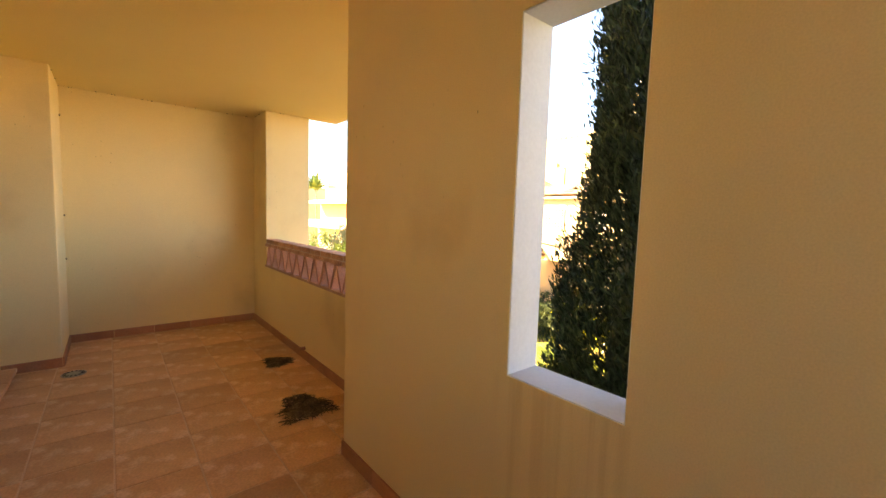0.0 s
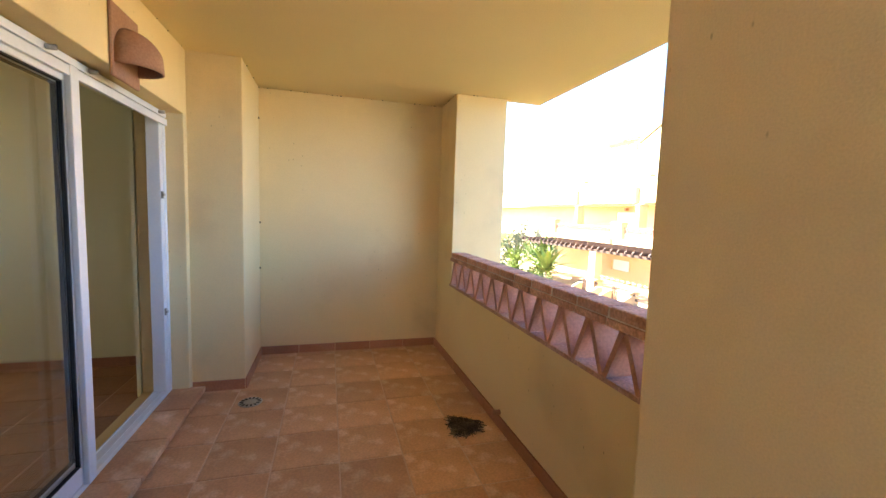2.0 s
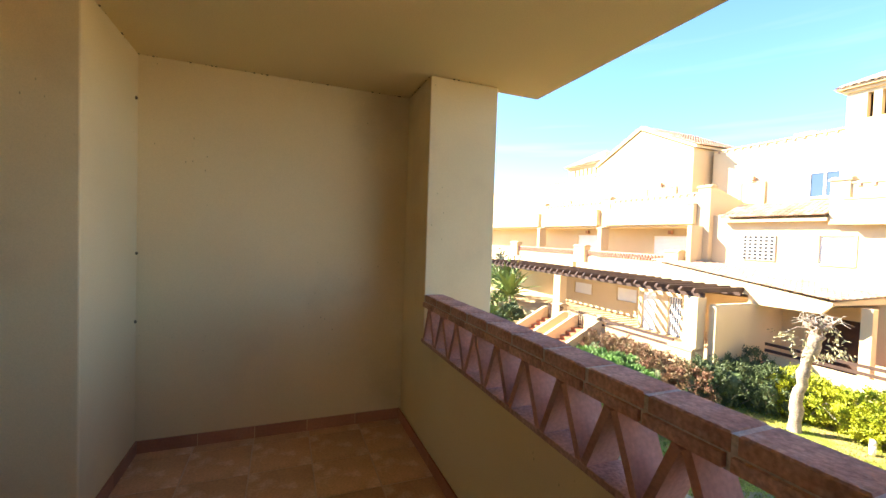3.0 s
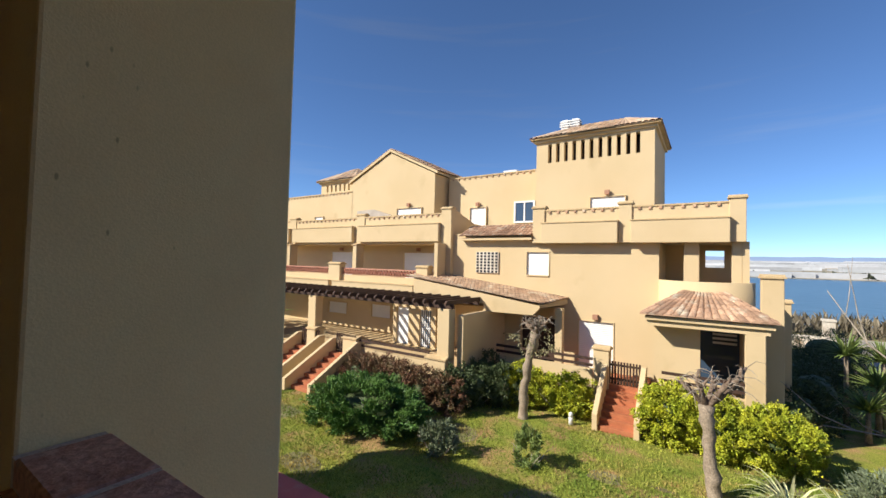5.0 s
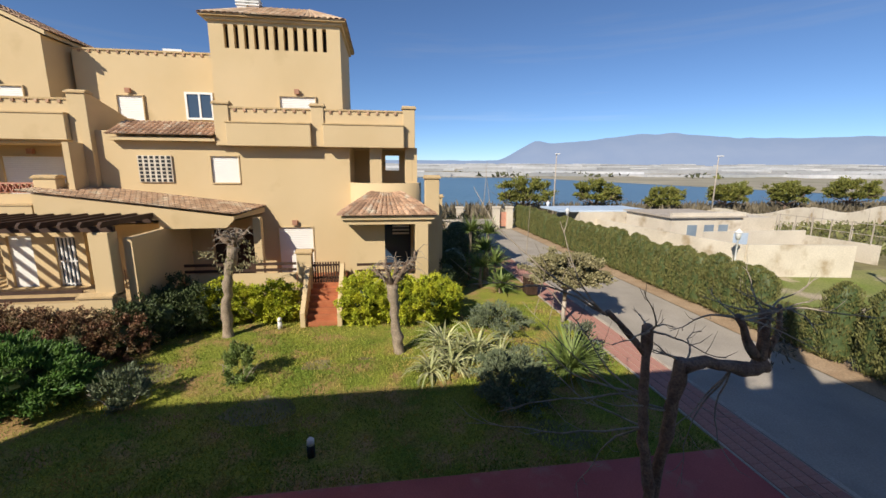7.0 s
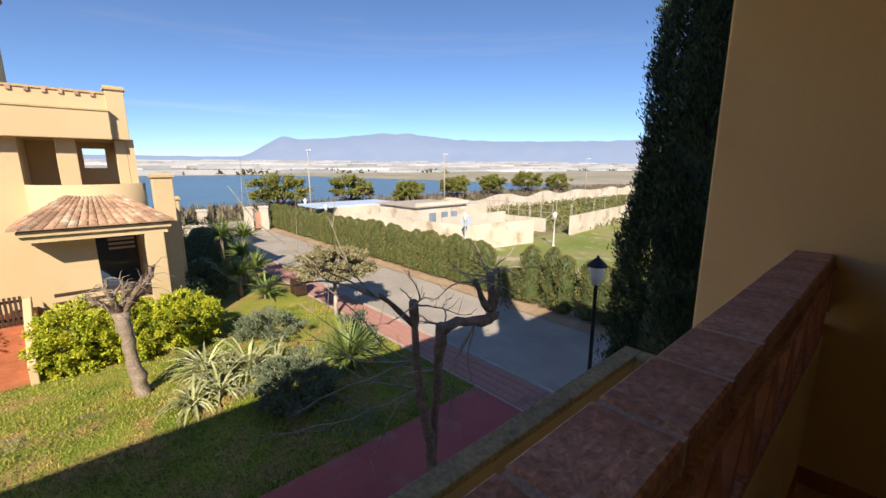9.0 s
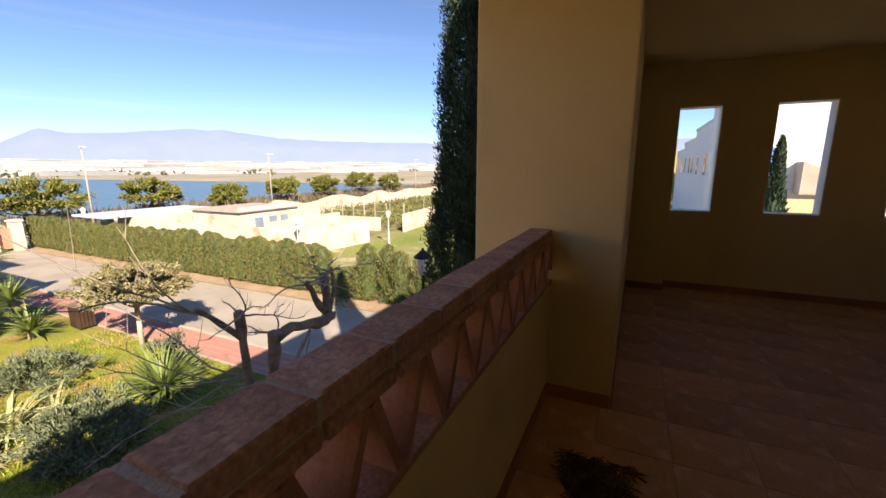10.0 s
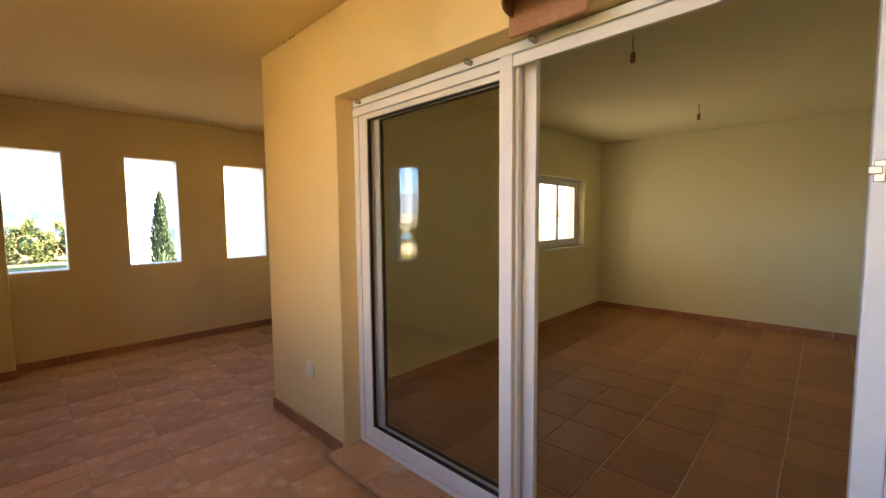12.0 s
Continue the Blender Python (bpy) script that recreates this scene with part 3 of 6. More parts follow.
socket(0.03, 0.46)
drain = thing("floor_drain", "round dark slotted floor drain cover", "floor drain", (-1.74, 2.47, 0.001))
part("rim", Sheet().lathe([(0.085, 0.0), (0.085, 0.004), (0.078, 0.006), (0.02, 0.006)], 24), STEEL, drain)
slot_mesh = Sheet().box(0.05, 0.076, -0.007, 0.007, 0.0062, 0.0075).mesh("slot", RUBBER)
for i in range(14):
    part("slot", slot_mesh, RUBBER, drain).matrix_basis = Matrix.Rotation(i * 0.4488, 4, "Z")
spout = thing("drain_spout", "short grey pipe stub at the foot of the parapet", "pipe", (0, 1.72, 0.11))
part("pipe", Sheet().tube([(0.01, 0, 0), (-0.05, 0, 0)], [0.018, 0.018], 12), CLAY, spout)


def nest(at, rx, ry, h, n, seed):
    rng = np.random.default_rng(seed)
    ob = thing("fallen_nest", "flattened pile of dry twigs and mud from a fallen bird nest", "twig pile", at, "fallen nests")
    s = Sheet()
    a, r = rng.uniform(0, 6.283, n), np.sqrt(rng.uniform(0, 1, n))
    edge = 1 + 0.22 * np.sin(3 * a + seed) + 0.12 * np.sin(7 * a)
    for k in range(n):
        x, y = rx * r[k] * edge[k] * math.cos(a[k]), ry * r[k] * edge[k] * math.sin(a[k])
        z = h * (1 - r[k] ** 2) * rng.uniform(0.2, 1) + 0.004
        th, L = rng.uniform(0, 6.283), rng.uniform(0.02, 0.06)
        dx, dy = L * math.cos(th), L * math.sin(th)
        s.tube([(x - dx, y - dy, z * 0.8), (x, y, z + 0.006), (x + dx, y + dy, max(0.003, z * 0.7))], [0.003, 0.004, 0.002], 3, False)
    s.smooth = False
    tagged(part("nest_litter", s, STRAW, ob), kind="stuff")
    m = Sheet()
    m.lathe([(0.8, 0.0), (0.75, 0.006), (0.5, 0.4 * h), (0.2, 0.6 * h)], 18)
    m.v = [(x * rx * (1 + 0.2 * math.sin(4 * math.atan2(y, x))), y * ry, z) for x, y, z in m.v]
    part("mud", m, STRAW, ob, "caked dark mud")


nest((-0.37, 0.72, 0.0), 0.17, 0.2, 0.045, 420, 3)
nest((-0.25, 1.77, 0.0), 0.11, 0.12, 0.035, 260, 8)

# dark dirt and old nest mud in the joints between walls and ceiling
rd = random.Random(31)
dirt = Sheet()
for (xa, ya), (xb, yb), n in (((-1.8, END), (0.0, END), 26), ((-1.825, 2.8), (-1.825, END), 6), ((HOUSE, -0.5), (HOUSE, 2.7), 22), ((0.012, 3.05), (0.012, END), 8), ((-0.8, SOUTH), (-3.3, SOUTH), 24), ((0.05, 3.03), (0.5, 3.03), 6)):
    for k in range(n):
        f = rd.random()
        x, y, w = xa + (xb - xa) * f, ya + (yb - ya) * f, rd.uniform(0.002, 0.009)
        dirt.lathe([(w, -0.35 * w), (w * 0.8, -0.75 * w), (w * 0.3, -w)], 6, (x, y, H + 0.002))
for x, y, z in ((-1.822, 3.52, 0.9), (-1.822, 3.53, 1.35), (-1.822, 3.5, 2.35)):
    dirt.lathe([(0.007, -0.009), (0.011, 0.0), (0.006, 0.01)], 6, (x, y, z))
dirt.smooth = False
tagged(part("dirt_specks", dirt, STRAW), "dark dirt specks in the ceiling joints", "dirt", kind="stuff")

# ---- the room behind the sliding door ----
RX0, RX1, RY0, RY1, RH = -7.35, HOUSE - 0.32, -0.13, 3.4, 2.62
structure("floor_room", Sheet().box(RX0 - 0.2, RX1, RY0 - 0.2, RY1 + 0.2, -0.3, 0.028), GROUT, "joints of the room's tile floor", "floor")
structure("ceiling_room", Sheet().box(RX0 - 0.2, RX1, RY0 - 0.2, RY1 + 0.2, RH, RH + 0.2), ROOM, "plain cream room ceiling", "ceiling")
structure("wall_room_back", Sheet().box(RX0 - 0.2, RX0, RY0, RY1, 0, RH), ROOM, "pale yellow painted back wall of the empty room", "wall")
roomw = wall_with_holes("y", RY0 - 0.25, RY0, RX0 - 0.2, RX1 - 0.035, 0, RH, [(-6.75, -5.45, 1.06, 2.02)])
structure("wall_room_south", roomw, ROOM, "pale yellow room wall with a window", "wall")
structure("wall_room_north", Sheet().box(RX0 - 0.2, RX1, RY1, RY1 + 0.2, 0, RH), ROOM, "pale yellow room side wall", "wall")
structure("wall_room_front", wall_with_holes("x", RX1 - 0.03, RX1 - 0.004, RY0, RY1, 0, RH, [(0.42, 2.67, 0.0, 2.17)]), ROOM, "pale yellow inner face of the house wall", "wall")
win = tagged(thing("window_1", "white aluminium two-leaf room window", "window", (-6.10, RY0 - 0.12, 1.06)), kind="structure")
part("window_frame", Sheet().box(-0.645, -0.59, -0.03, 0.03, 0, 0.955).box(0.59, 0.645, -0.03, 0.03, 0, 0.955).box(-0.59, 0.59, -0.03, 0.03, 0, 0.05).box(-0.59, 0.59, -0.03, 0.03, 0.905, 0.955), PVC, win, "", 0.004)
part("window_sill", Sheet().box(-0.70, 0.70, 0.03, 0.16, -0.03, 0.0), WHITE, win)
for x0, x1 in ((-0.588, 0.02), (-0.02, 0.588)):
    yo = 0.0 if x0 < -0.1 else 0.012
    sash = part("window_sash", Sheet().box(x0, x0 + 0.055, yo - 0.02, yo + 0.02, 0.052, 0.903).box(x1 - 0.055, x1, yo - 0.02, yo + 0.02, 0.052, 0.903).box(x0 + 0.055, x1 - 0.055, yo - 0.02, yo + 0.02, 0.052, 0.105).box(x0 + 0.055, x1 - 0.055, yo - 0.02, yo + 0.02, 0.85, 0.903), PVC, win, "", 0.003)
    part("window_pane", Sheet().box(x0 + 0.056, x1 - 0.056, yo - 0.003, yo + 0.003, 0.106, 0.849), GLASS, sash).visible_shadow = False
part("window_handle", Sheet().box(-0.012, 0.012, 0.034, 0.06, 0.40, 0.52), STEEL, win)
for x, y in ((-5.8, 1.5), (-3.7, 1.55)):
    c = thing("ceiling_lamp_holder", "bare bulb holder hanging on a short cable", "lamp holder", (x, y, RH), "bare lamp holders")
    part("cable", Sheet().tube([(0, 0, 0), (0.008, 0, -0.05), (0.0, 0.005, -0.10)], [0.003] * 3, 6), RUBBER, c)
    part("holder", Sheet().lathe([(0.010, -0.10), (0.016, -0.11), (0.016, -0.16), (0.013, -0.165)], 12), CLAY, c, "small brown bulb holder")
rs = thing("wall_socket", "white double wall socket near the room floor", "wall socket", (-6.4, RY1, 0.42), "room sockets")
part("cover", Sheet().box(-0.08, 0.08, -0.01, 0, -0.04, 0.04), PLASTIC, rs, "", 0.004)
wl = bpy.data.lights.new("room_window_light", "AREA")
wl.shape, wl.size, wl.size_y, wl.energy, wl.color = "RECTANGLE", 1.2, 0.92, 0.8, (1.0, 0.95, 0.86)
new("room_window_light", wl).matrix_world = look((-6.10, RY0 - 0.27, 1.54), (-6.10, RY0 + 1.0, 1.54))

# ---- ground, road, water and distance ----
structure("ground", Sheet().add([(-900, -1600, GROUND - 0.02), (2600, -1600, GROUND - 0.02), (2600, 1600, GROUND - 0.02), (-900, 1600, GROUND - 0.02)], [(0, 1, 2, 3)]), FIELD, "dry scrub land around the estate", "ground")


def flat(x0, x1, y0, y1, z, nx=1, ny=1):
    s = Sheet()
    s.v = [(x0 + (x1 - x0) * i / nx, y0 + (y1 - y0) * j / ny, z) for j in range(ny + 1) for i in range(nx + 1)]
    s.f = [(j * (nx + 1) + i, j * (nx + 1) + i + 1, (j + 1) * (nx + 1) + i + 1, (j + 1) * (nx + 1) + i) for j in range(ny) for i in range(nx)]
    return s


lawn = flat(6.3, 40.0, -4.45, 60.0, GROUND, 80, 120)
lawn.v = [(x, y, z + (0.05 * noise.noise((x * 0.5, y * 0.5, 1.0)) if 6.6 < x and y > -4.2 else 0.0)) for x, y, z in lawn.v]
structure("lawn", lawn, GRASS, "sunlit green lawn with worn brown patches", "lawn")
structure("lawn_strip", Sheet().box(0.0, 3.9, -4.4, 30, GROUND - 0.1, GROUND + 0.02), GRASS, "narrow strip of grass along the block", "lawn")
structure("path", Sheet().box(3.9, 6.3, -4.45, 60, GROUND - 0.1, GROUND + 0.03), PATHRED, "dark red painted concrete garden path", "path", 0.01)
structure("road", Sheet().box(-14, 39.5, -9.8, -5.62, GROUND - 0.12, GROUND - 0.005), ASPHALT, "pale worn concrete access road", "road")
structure("kerb", Sheet().box(-14, 37.0, -5.72, -5.6, GROUND - 0.12, GROUND + 0.06), KERB, "pale stone kerb along the pavement", "kerb", 0.01)
structure("earth_strip", flat(-14, 39.0, -11.6, -9.8, GROUND + 0.012, 60, 4), DIRT, "bare ochre earth under the hedge", "earth strip")
structure("shore_road", Sheet().box(41.5, 45.5, -200, 120, GROUND - 0.1, GROUND + 0.03), ASPHALT, "pale shore road beyond the gate", "road")
structure("water", flat(54.0, 345.0, -700, 600, GROUND + 0.06), WATER, "calm blue lagoon", "water")
def plain(x, y):
    """Height of the far plain, which rises gently towards the mountains."""
    return GROUND + 0.12 + 28.0 * min(1.0, max(0.0, math.hypot(x, y) * (1 - 345.0 / x) / 1250.0))


far_plain = flat(345, 1900, -1900, 1200, 0.0, 30, 60)
far_plain.v = [(x, y, plain(x, y) - 2.0 * (x > 1800)) for x, y, z in far_plain.v]
structure("far_shore", far_plain, SHORE, "low sandy far shore rising to the mountains", "shore")
structure("mudflat", flat(54.0, 345, -700, -118, GROUND + 0.11), SHORE, "brown salt flat beside the lagoon", "shore")
pav = structure("pavement", Sheet().box(-14, 37.0, -5.6, -4.45, GROUND - 0.12, GROUND + 0.035), KERB, "mortar bed of the pink paver pavement", "pavement")

rg = random.Random(11)
gh = Sheet()
for i in range(520):
    x, y = 352 + 1150 * rg.random() ** 1.3, rg.uniform(-1500, 800)
    w, d, h = rg.uniform(30, 150), rg.uniform(15, 60), rg.uniform(2.4, 4.6)
    z = plain(x, y)
    gh.box(x, x + d, y, y + w, z - 2.0, z + h * (0.6 + x / 1400))
tagged(part("greenhouses", gh, GREENHOUSE), "white plastic greenhouses across the lagoon", "greenhouses", kind="stuff")
rng = np.random.default_rng(4)
fs = Sheet()
for i in range(150):
    x, y = rng.uniform(346, 700), rng.uniform(-900, 500)
    k = 14
    fs.leaves(np.c_[rng.normal(x, 2, k), rng.normal(y, 9, k), GROUND + rng.uniform(0.5, 4, k)], rng.normal(size=(k, 3)), 5.0, 3.5, rng)
tagged(part("far_bushes", fs, SCRUB), "dark scattered bushes on the far shore", "bushes", kind="stuff")


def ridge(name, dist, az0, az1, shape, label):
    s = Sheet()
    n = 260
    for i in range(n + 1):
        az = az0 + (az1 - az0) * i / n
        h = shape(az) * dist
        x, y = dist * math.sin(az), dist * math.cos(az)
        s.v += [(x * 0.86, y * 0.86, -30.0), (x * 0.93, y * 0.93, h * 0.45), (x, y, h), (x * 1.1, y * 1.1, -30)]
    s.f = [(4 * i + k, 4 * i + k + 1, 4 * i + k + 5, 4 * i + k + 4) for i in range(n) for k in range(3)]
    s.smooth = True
    return structure(name, s, HAZE_GLOW, label, "mountains")


def main_ridge(az):
    d = math.degrees(az)
    t = min(1.0, max(0.0, (d - 105.0) / 5.6))
    up = 0.026 + 0.039 * t * t * (3 - 2 * t) + 0.005 * math.exp(-((d - 110.7) / 1.1) ** 2) + 0.017 * math.exp(-((d - 124.8) / 7.2) ** 2) - 0.004 * min(1.0, max(0.0, (d - 132) / 20))
    return up * (1 + 0.035 * noise.fractal((d * 0.5, 0, 3.0), 1.0, 2.0, 5))


def low_ridge(az):
    d = math.degrees(az)
    return (0.022 + 0.004 * noise.fractal((d * 0.15, 2.0, 1.0), 1.0, 2.0, 4)) * min(1.0, max(0.0, (100 - d) / 9))


ridge("backdrop_mountains", 1900, radians(70), radians(200), main_ridge, "mountain range beyond the lagoon, its blue-grey haze painted as a glow")
ridge("backdrop_hills", 2300, radians(-60), radians(100), low_ridge, "low hills on the horizon with painted haze glow")

# ---- plants ----


def crown(s, rng, centre, radii, n, size, width, clumps=0, up=0.3, out=1.0, low=-1.0):
    """Leaves in clumps over an uneven ellipsoid."""
    c, r = np.array(centre, float), np.array(radii, float)
    k = clumps or max(12, n // 60)
    p = rng.normal(size=(k, 3))
    p /= np.linalg.norm(p, axis=1)[:, None]
    p[:, 2] = np.maximum(p[:, 2], low)
    p *= rng.uniform(0.55, 1.0, (k, 1)) ** 0.5 * (1 + 0.14 * rng.normal(size=(k, 1)))
    i = rng.integers(0, k, n)
    spread = 0.9 / k ** 0.33
    q = p[i] + rng.normal(size=(n, 3)) * spread * 0.42
    d = q * out + rng.normal(size=(n, 3)) * 0.7
    d[:, 2] += up
    return s.leaves(c + q * r, d, size, width, rng)


def conifer(s, rng, h, r, n, size, width, bottom=0.0, taper=1.0):
    """A columnar conifer: upright sprays on a tapering, lumpy column."""
    z = rng.uniform(0, 1, n) ** 0.85
    a = rng.uniform(0, 6.2832, n)
    prof = np.minimum(1.0, (z + 0.03) * 9) ** 0.5 * (1 - z ** (1.6 * taper)) ** 0.62
    lump = 1 + 0.16 * np.sin(a * 3 + z * 17) + 0.10 * np.sin(a * 7 - z * 41) + 0.07 * np.sin(a * 13 + z * 90)
    rad = r * prof * lump * rng.uniform(0.72, 1.05, n)
    c = np.c_[rad * np.cos(a), rad * np.sin(a), bottom + z * h]
    d = np.c_[0.45 * np.cos(a), 0.45 * np.sin(a), np.full(n, 1.0)] + rng.normal(size=(n, 3)) * 0.28
    s.leaves(c, d, size, width, rng)
    core = Sheet()
    ns, nr = 22, 14
    core.v = [(r * 0.8 * min(1, (t + 0.03) * 9) ** 0.5 * max(0.0, 1 - t ** (1.6 * taper)) ** 0.62 * math.cos(6.2832 * j / nr),
               r * 0.8 * min(1, (t + 0.03) * 9) ** 0.5 * max(0.0, 1 - t ** (1.6 * taper)) ** 0.62 * math.sin(6.2832 * j / nr), bottom + t * h)
              for t in [i / ns for i in range(ns + 1)] for j in range(nr)]
    core.f = [(i * nr + j, i * nr + (j + 1) % nr, (i + 1) * nr + (j + 1) % nr, (i + 1) * nr + j) for i in range(ns) for j in range(nr)]
    return core


rng = np.random.default_rng(21)
cyp = thing("cypress_tree", "tall dense dark green columnar cypress beside the terrace", "cypress tree", (0.82, -1.5, GROUND))
cs = Sheet()
core = conifer(cs, rng, 10.2, 0.89, 30000, 0.06, 0.016, 0.15, 0.6)
tufts, each = 6600, 46
tz, ta = rng.uniform(0, 1, tufts) ** 0.85, rng.uniform(0, 6.2832, tufts)
tr = np.minimum(1.0, (tz + 0.03) * 9) ** 0.5 * (1 - tz ** 0.96) ** 0.62 * 1.0 * (1 + 0.07 * np.sin(ta * 3 + tz * 31) + 0.05 * np.sin(ta * 8 - tz * 70)) * rng.uniform(0.86, 1.0, tufts)
tc_ = np.repeat(np.c_[tr * np.cos(ta), tr * np.sin(ta), 0.15 + tz * 10.2], each, axis=0)
ta, n_ = np.repeat(ta, each), tufts * each
lift = rng.uniform(0, 1, n_)
tc_ += rng.normal(size=(n_, 3)) * (0.045 * (1 - 0.6 * lift))[:, None] + np.c_[0.05 * lift * np.cos(ta), 0.05 * lift * np.sin(ta), 0.2 * lift]
cs.leaves(tc_, np.c_[0.5 * np.cos(ta), 0.5 * np.sin(ta), np.full(n_, 0.9)] + rng.normal(size=(n_, 3)) * 0.4, 0.05, 0.013, rng)
part("crown", cs, L_CYPRESS, cyp)
# solid core added to stop views through the crown
part("inner_growth", core, L_CYPRESS, cyp, "solid core added inside the crown")
part("trunk", Sheet().tube([(0, 0, -0.05), (0, 0, 1.0), (0.02, 0, 4)], [0.14, 0.11, 0.06], 10), BARK, cyp)

# clipped conifer hedge along the road
variants = []
for v in range(4):
    rng = np.random.default_rng(40 + v)
    t = thing("hedge_conifer", "clipped green columnar conifer of the roadside hedge", "hedge", (38.6 - v * 0.6, -10.9, GROUND), "roadside hedge")
    hs = Sheet()
    core = conifer(hs, rng, 2.2, 0.44, 3000, 0.12, 0.04, 0.05, 4.5)
    part("crown", hs, L_HEDGE, t)
    # dark core paints the shade inside the hedge and closes its gaps
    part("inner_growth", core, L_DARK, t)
    variants.append(t)
rh = random.Random(8)
x = 38.6 - 4 * 0.6
while x > -4:
    if x > 11.8:
        step, sc = 0.42, rh.uniform(0.9, 1.05)
        if 17.5 < x < 18.9:
            sc *= 0.9
    elif x > 5.5:
        step, sc = (0.5, rh.uniform(0.55, 0.75)) if x > 9.6 else (rh.choice((0.62, 0.62, 1.0)), rh.uniform(0.92, 1.15))
    else:
        step, sc = 0.7, rh.uniform(0.9, 1.1)
    copy_thing(rh.choice(variants), pose(x, -10.9 + rh.uniform(-0.08, 0.08), GROUND, 0, 0, rh.uniform(0, 360)) @ Matrix.Diagonal((rh.uniform(0.82, 1.1), rh.uniform(0.9, 1.12), sc, 1)))
    x -= step


def limb(s, p, d, length, r, rl, depth, tips, bend=0.35, n=6):
    """A crooked tapering limb that forks."""
    pts, rad = [Vector(p)], [r]
    d = Vector(d).normalized()
    for i in range(4):
        d = (d + Vector((rl.uniform(-1, 1), rl.uniform(-1, 1), rl.uniform(-0.6, 0.9))) * bend * 0.4).normalized()
        pts.append(pts[-1] + d * length / 4)
        rad.append(r * (1 - 0.13 * (i + 1)))
    s.tube(pts, rad, n)
    if depth:
        for k in range(rl.choice((2, 2, 3))):
            dd = (d + Vector((rl.uniform(-1, 1), rl.uniform(-1, 1), rl.uniform(-0.1, 0.8))) * 0.9).normalized()
            limb(s, pts[-1 if k < 2 else 2], dd, length * rl.uniform(0.5, 0.8), rad[-1] * 0.75, rl, depth - 1, tips, bend, max(4, n - 1))
    else:
        tips.append(pts[-1])


def knotty(s, points, radii, seed, n=10):
    """A crooked cut-back limb with swollen knots and a blunt end."""
    rl = random.Random(seed)
    pts, rad = [], []
    for i in range(len(points) - 1):
        a, b = Vector(points[i]), Vector(points[i + 1])
        k = max(2, int((b - a).length / 0.16))
        for j in range(k):
            f = j / k
            off = Vector((rl.uniform(-1, 1), rl.uniform(-1, 1), rl.uniform(-1, 1))) * radii[i] * (0.22 if pts else 0)
            pts.append(a.lerp(b, f) + off)
            rad.append((radii[i] * (1 - f) + radii[i + 1] * f) * rl.choice((0.86, 0.93, 0.97, 1.03, 1.2)))
    d = (Vector(points[-1]) - pts[-1]).normalized()
    pts += [Vector(points[-1]), Vector(points[-1]) + d * 0.03]
    rad += [radii[-1] * 1.12, radii[-1] * 0.7]
    return s.tube(pts, rad, n)


def pollard(at, trunk, r, seed, label, arms, whips):
    """A bare pollarded garden tree: thick bent trunk, stubby knuckled arms, short stubs and thin shoots."""
    rl = random.Random(seed)
    t = thing("pollarded_tree", label, "tree", at, "pollarded garden trees")
    part("trunk", knotty(Sheet(), [(0, 0, -0.1), *trunk], [r * 1.35, r * 1.08, r, r * 0.95, r * 1.15][:len(trunk) + 1], seed, 11), BARK, t)
    top, tips = Vector(trunk[-1]), []
    for way, length, thick in arms:
        d = Vector(way).normalized()
        mid = top + d * length * 0.5 + Vector((0, 0, 0.06))
        end = mid + (d + Vector((0, 0, 0.35))).normalized() * length * 0.5
        b = knotty(Sheet(), [top - Vector((0, 0, 0.06)), mid, end], [r * thick, r * thick * 0.8, r * thick * 0.75], rl.randint(0, 999), 8)
        for p in (mid, end, end):
            e = (d + Vector((rl.uniform(-1, 1), rl.uniform(-1, 1), rl.uniform(-0.2, 1.0))) * 0.9).normalized()
            q = p + e * rl.uniform(0.12, 0.26)
            knotty(b, [p, q], [r * thick * 0.5, r * thick * 0.32], rl.randint(0, 999), 6)
            tips += [q, p]
        part("branch", b, KNUCKLE, t, "dark knuckled pruned arm")
    w = Sheet()
    for p in tips:
        for k in range(max(1, whips // len(tips))):
            d = Vector((rl.uniform(-1, 1), rl.uniform(-1, 1), rl.uniform(-0.3, 0.8))).normalized()
            L = rl.uniform(0.2, 0.7)
            w.tube([p, p + d * L * 0.5, p + d * L + Vector((0, 0, -0.35 * L))], [0.011, 0.008, 0.003], 4, False)
    tagged(part("shoot_tangle", w, TWIG, t, "thin bare shoots"), kind="stuff")
    return t


t1 = pollard((13.5, 7.52, GROUND), [(0, 0.02, 0.15), (0.02, -0.02, 1.1), (0, -0.2, 2.2), (0, -0.42, 3.05)], 0.15, 3, "bare pollarded tree with a few drooping dry leaves on the lawn",
             [((0.2, 0.7, 0.25), 0.45, 0.6), ((-0.4, 0.3, 0.5), 0.35, 0.65), ((0.1, -0.6, 0.45), 0.4, 0.65), ((0.6, -0.1, 0.6), 0.35, 0.6), ((-0.6, -0.3, 0.3), 0.4, 0.55), ((0, 0.1, 1), 0.25, 0.8)], 90)
rng = np.random.default_rng(5)
dl = crown(Sheet(), rng, (0, -0.4, 2.75), (0.75, 0.95, 0.55), 240, 0.14, 0.05, 26, -0.8)
part("dry_leaves", dl, L_TREE, t1, "sparse drooping dry leaves")
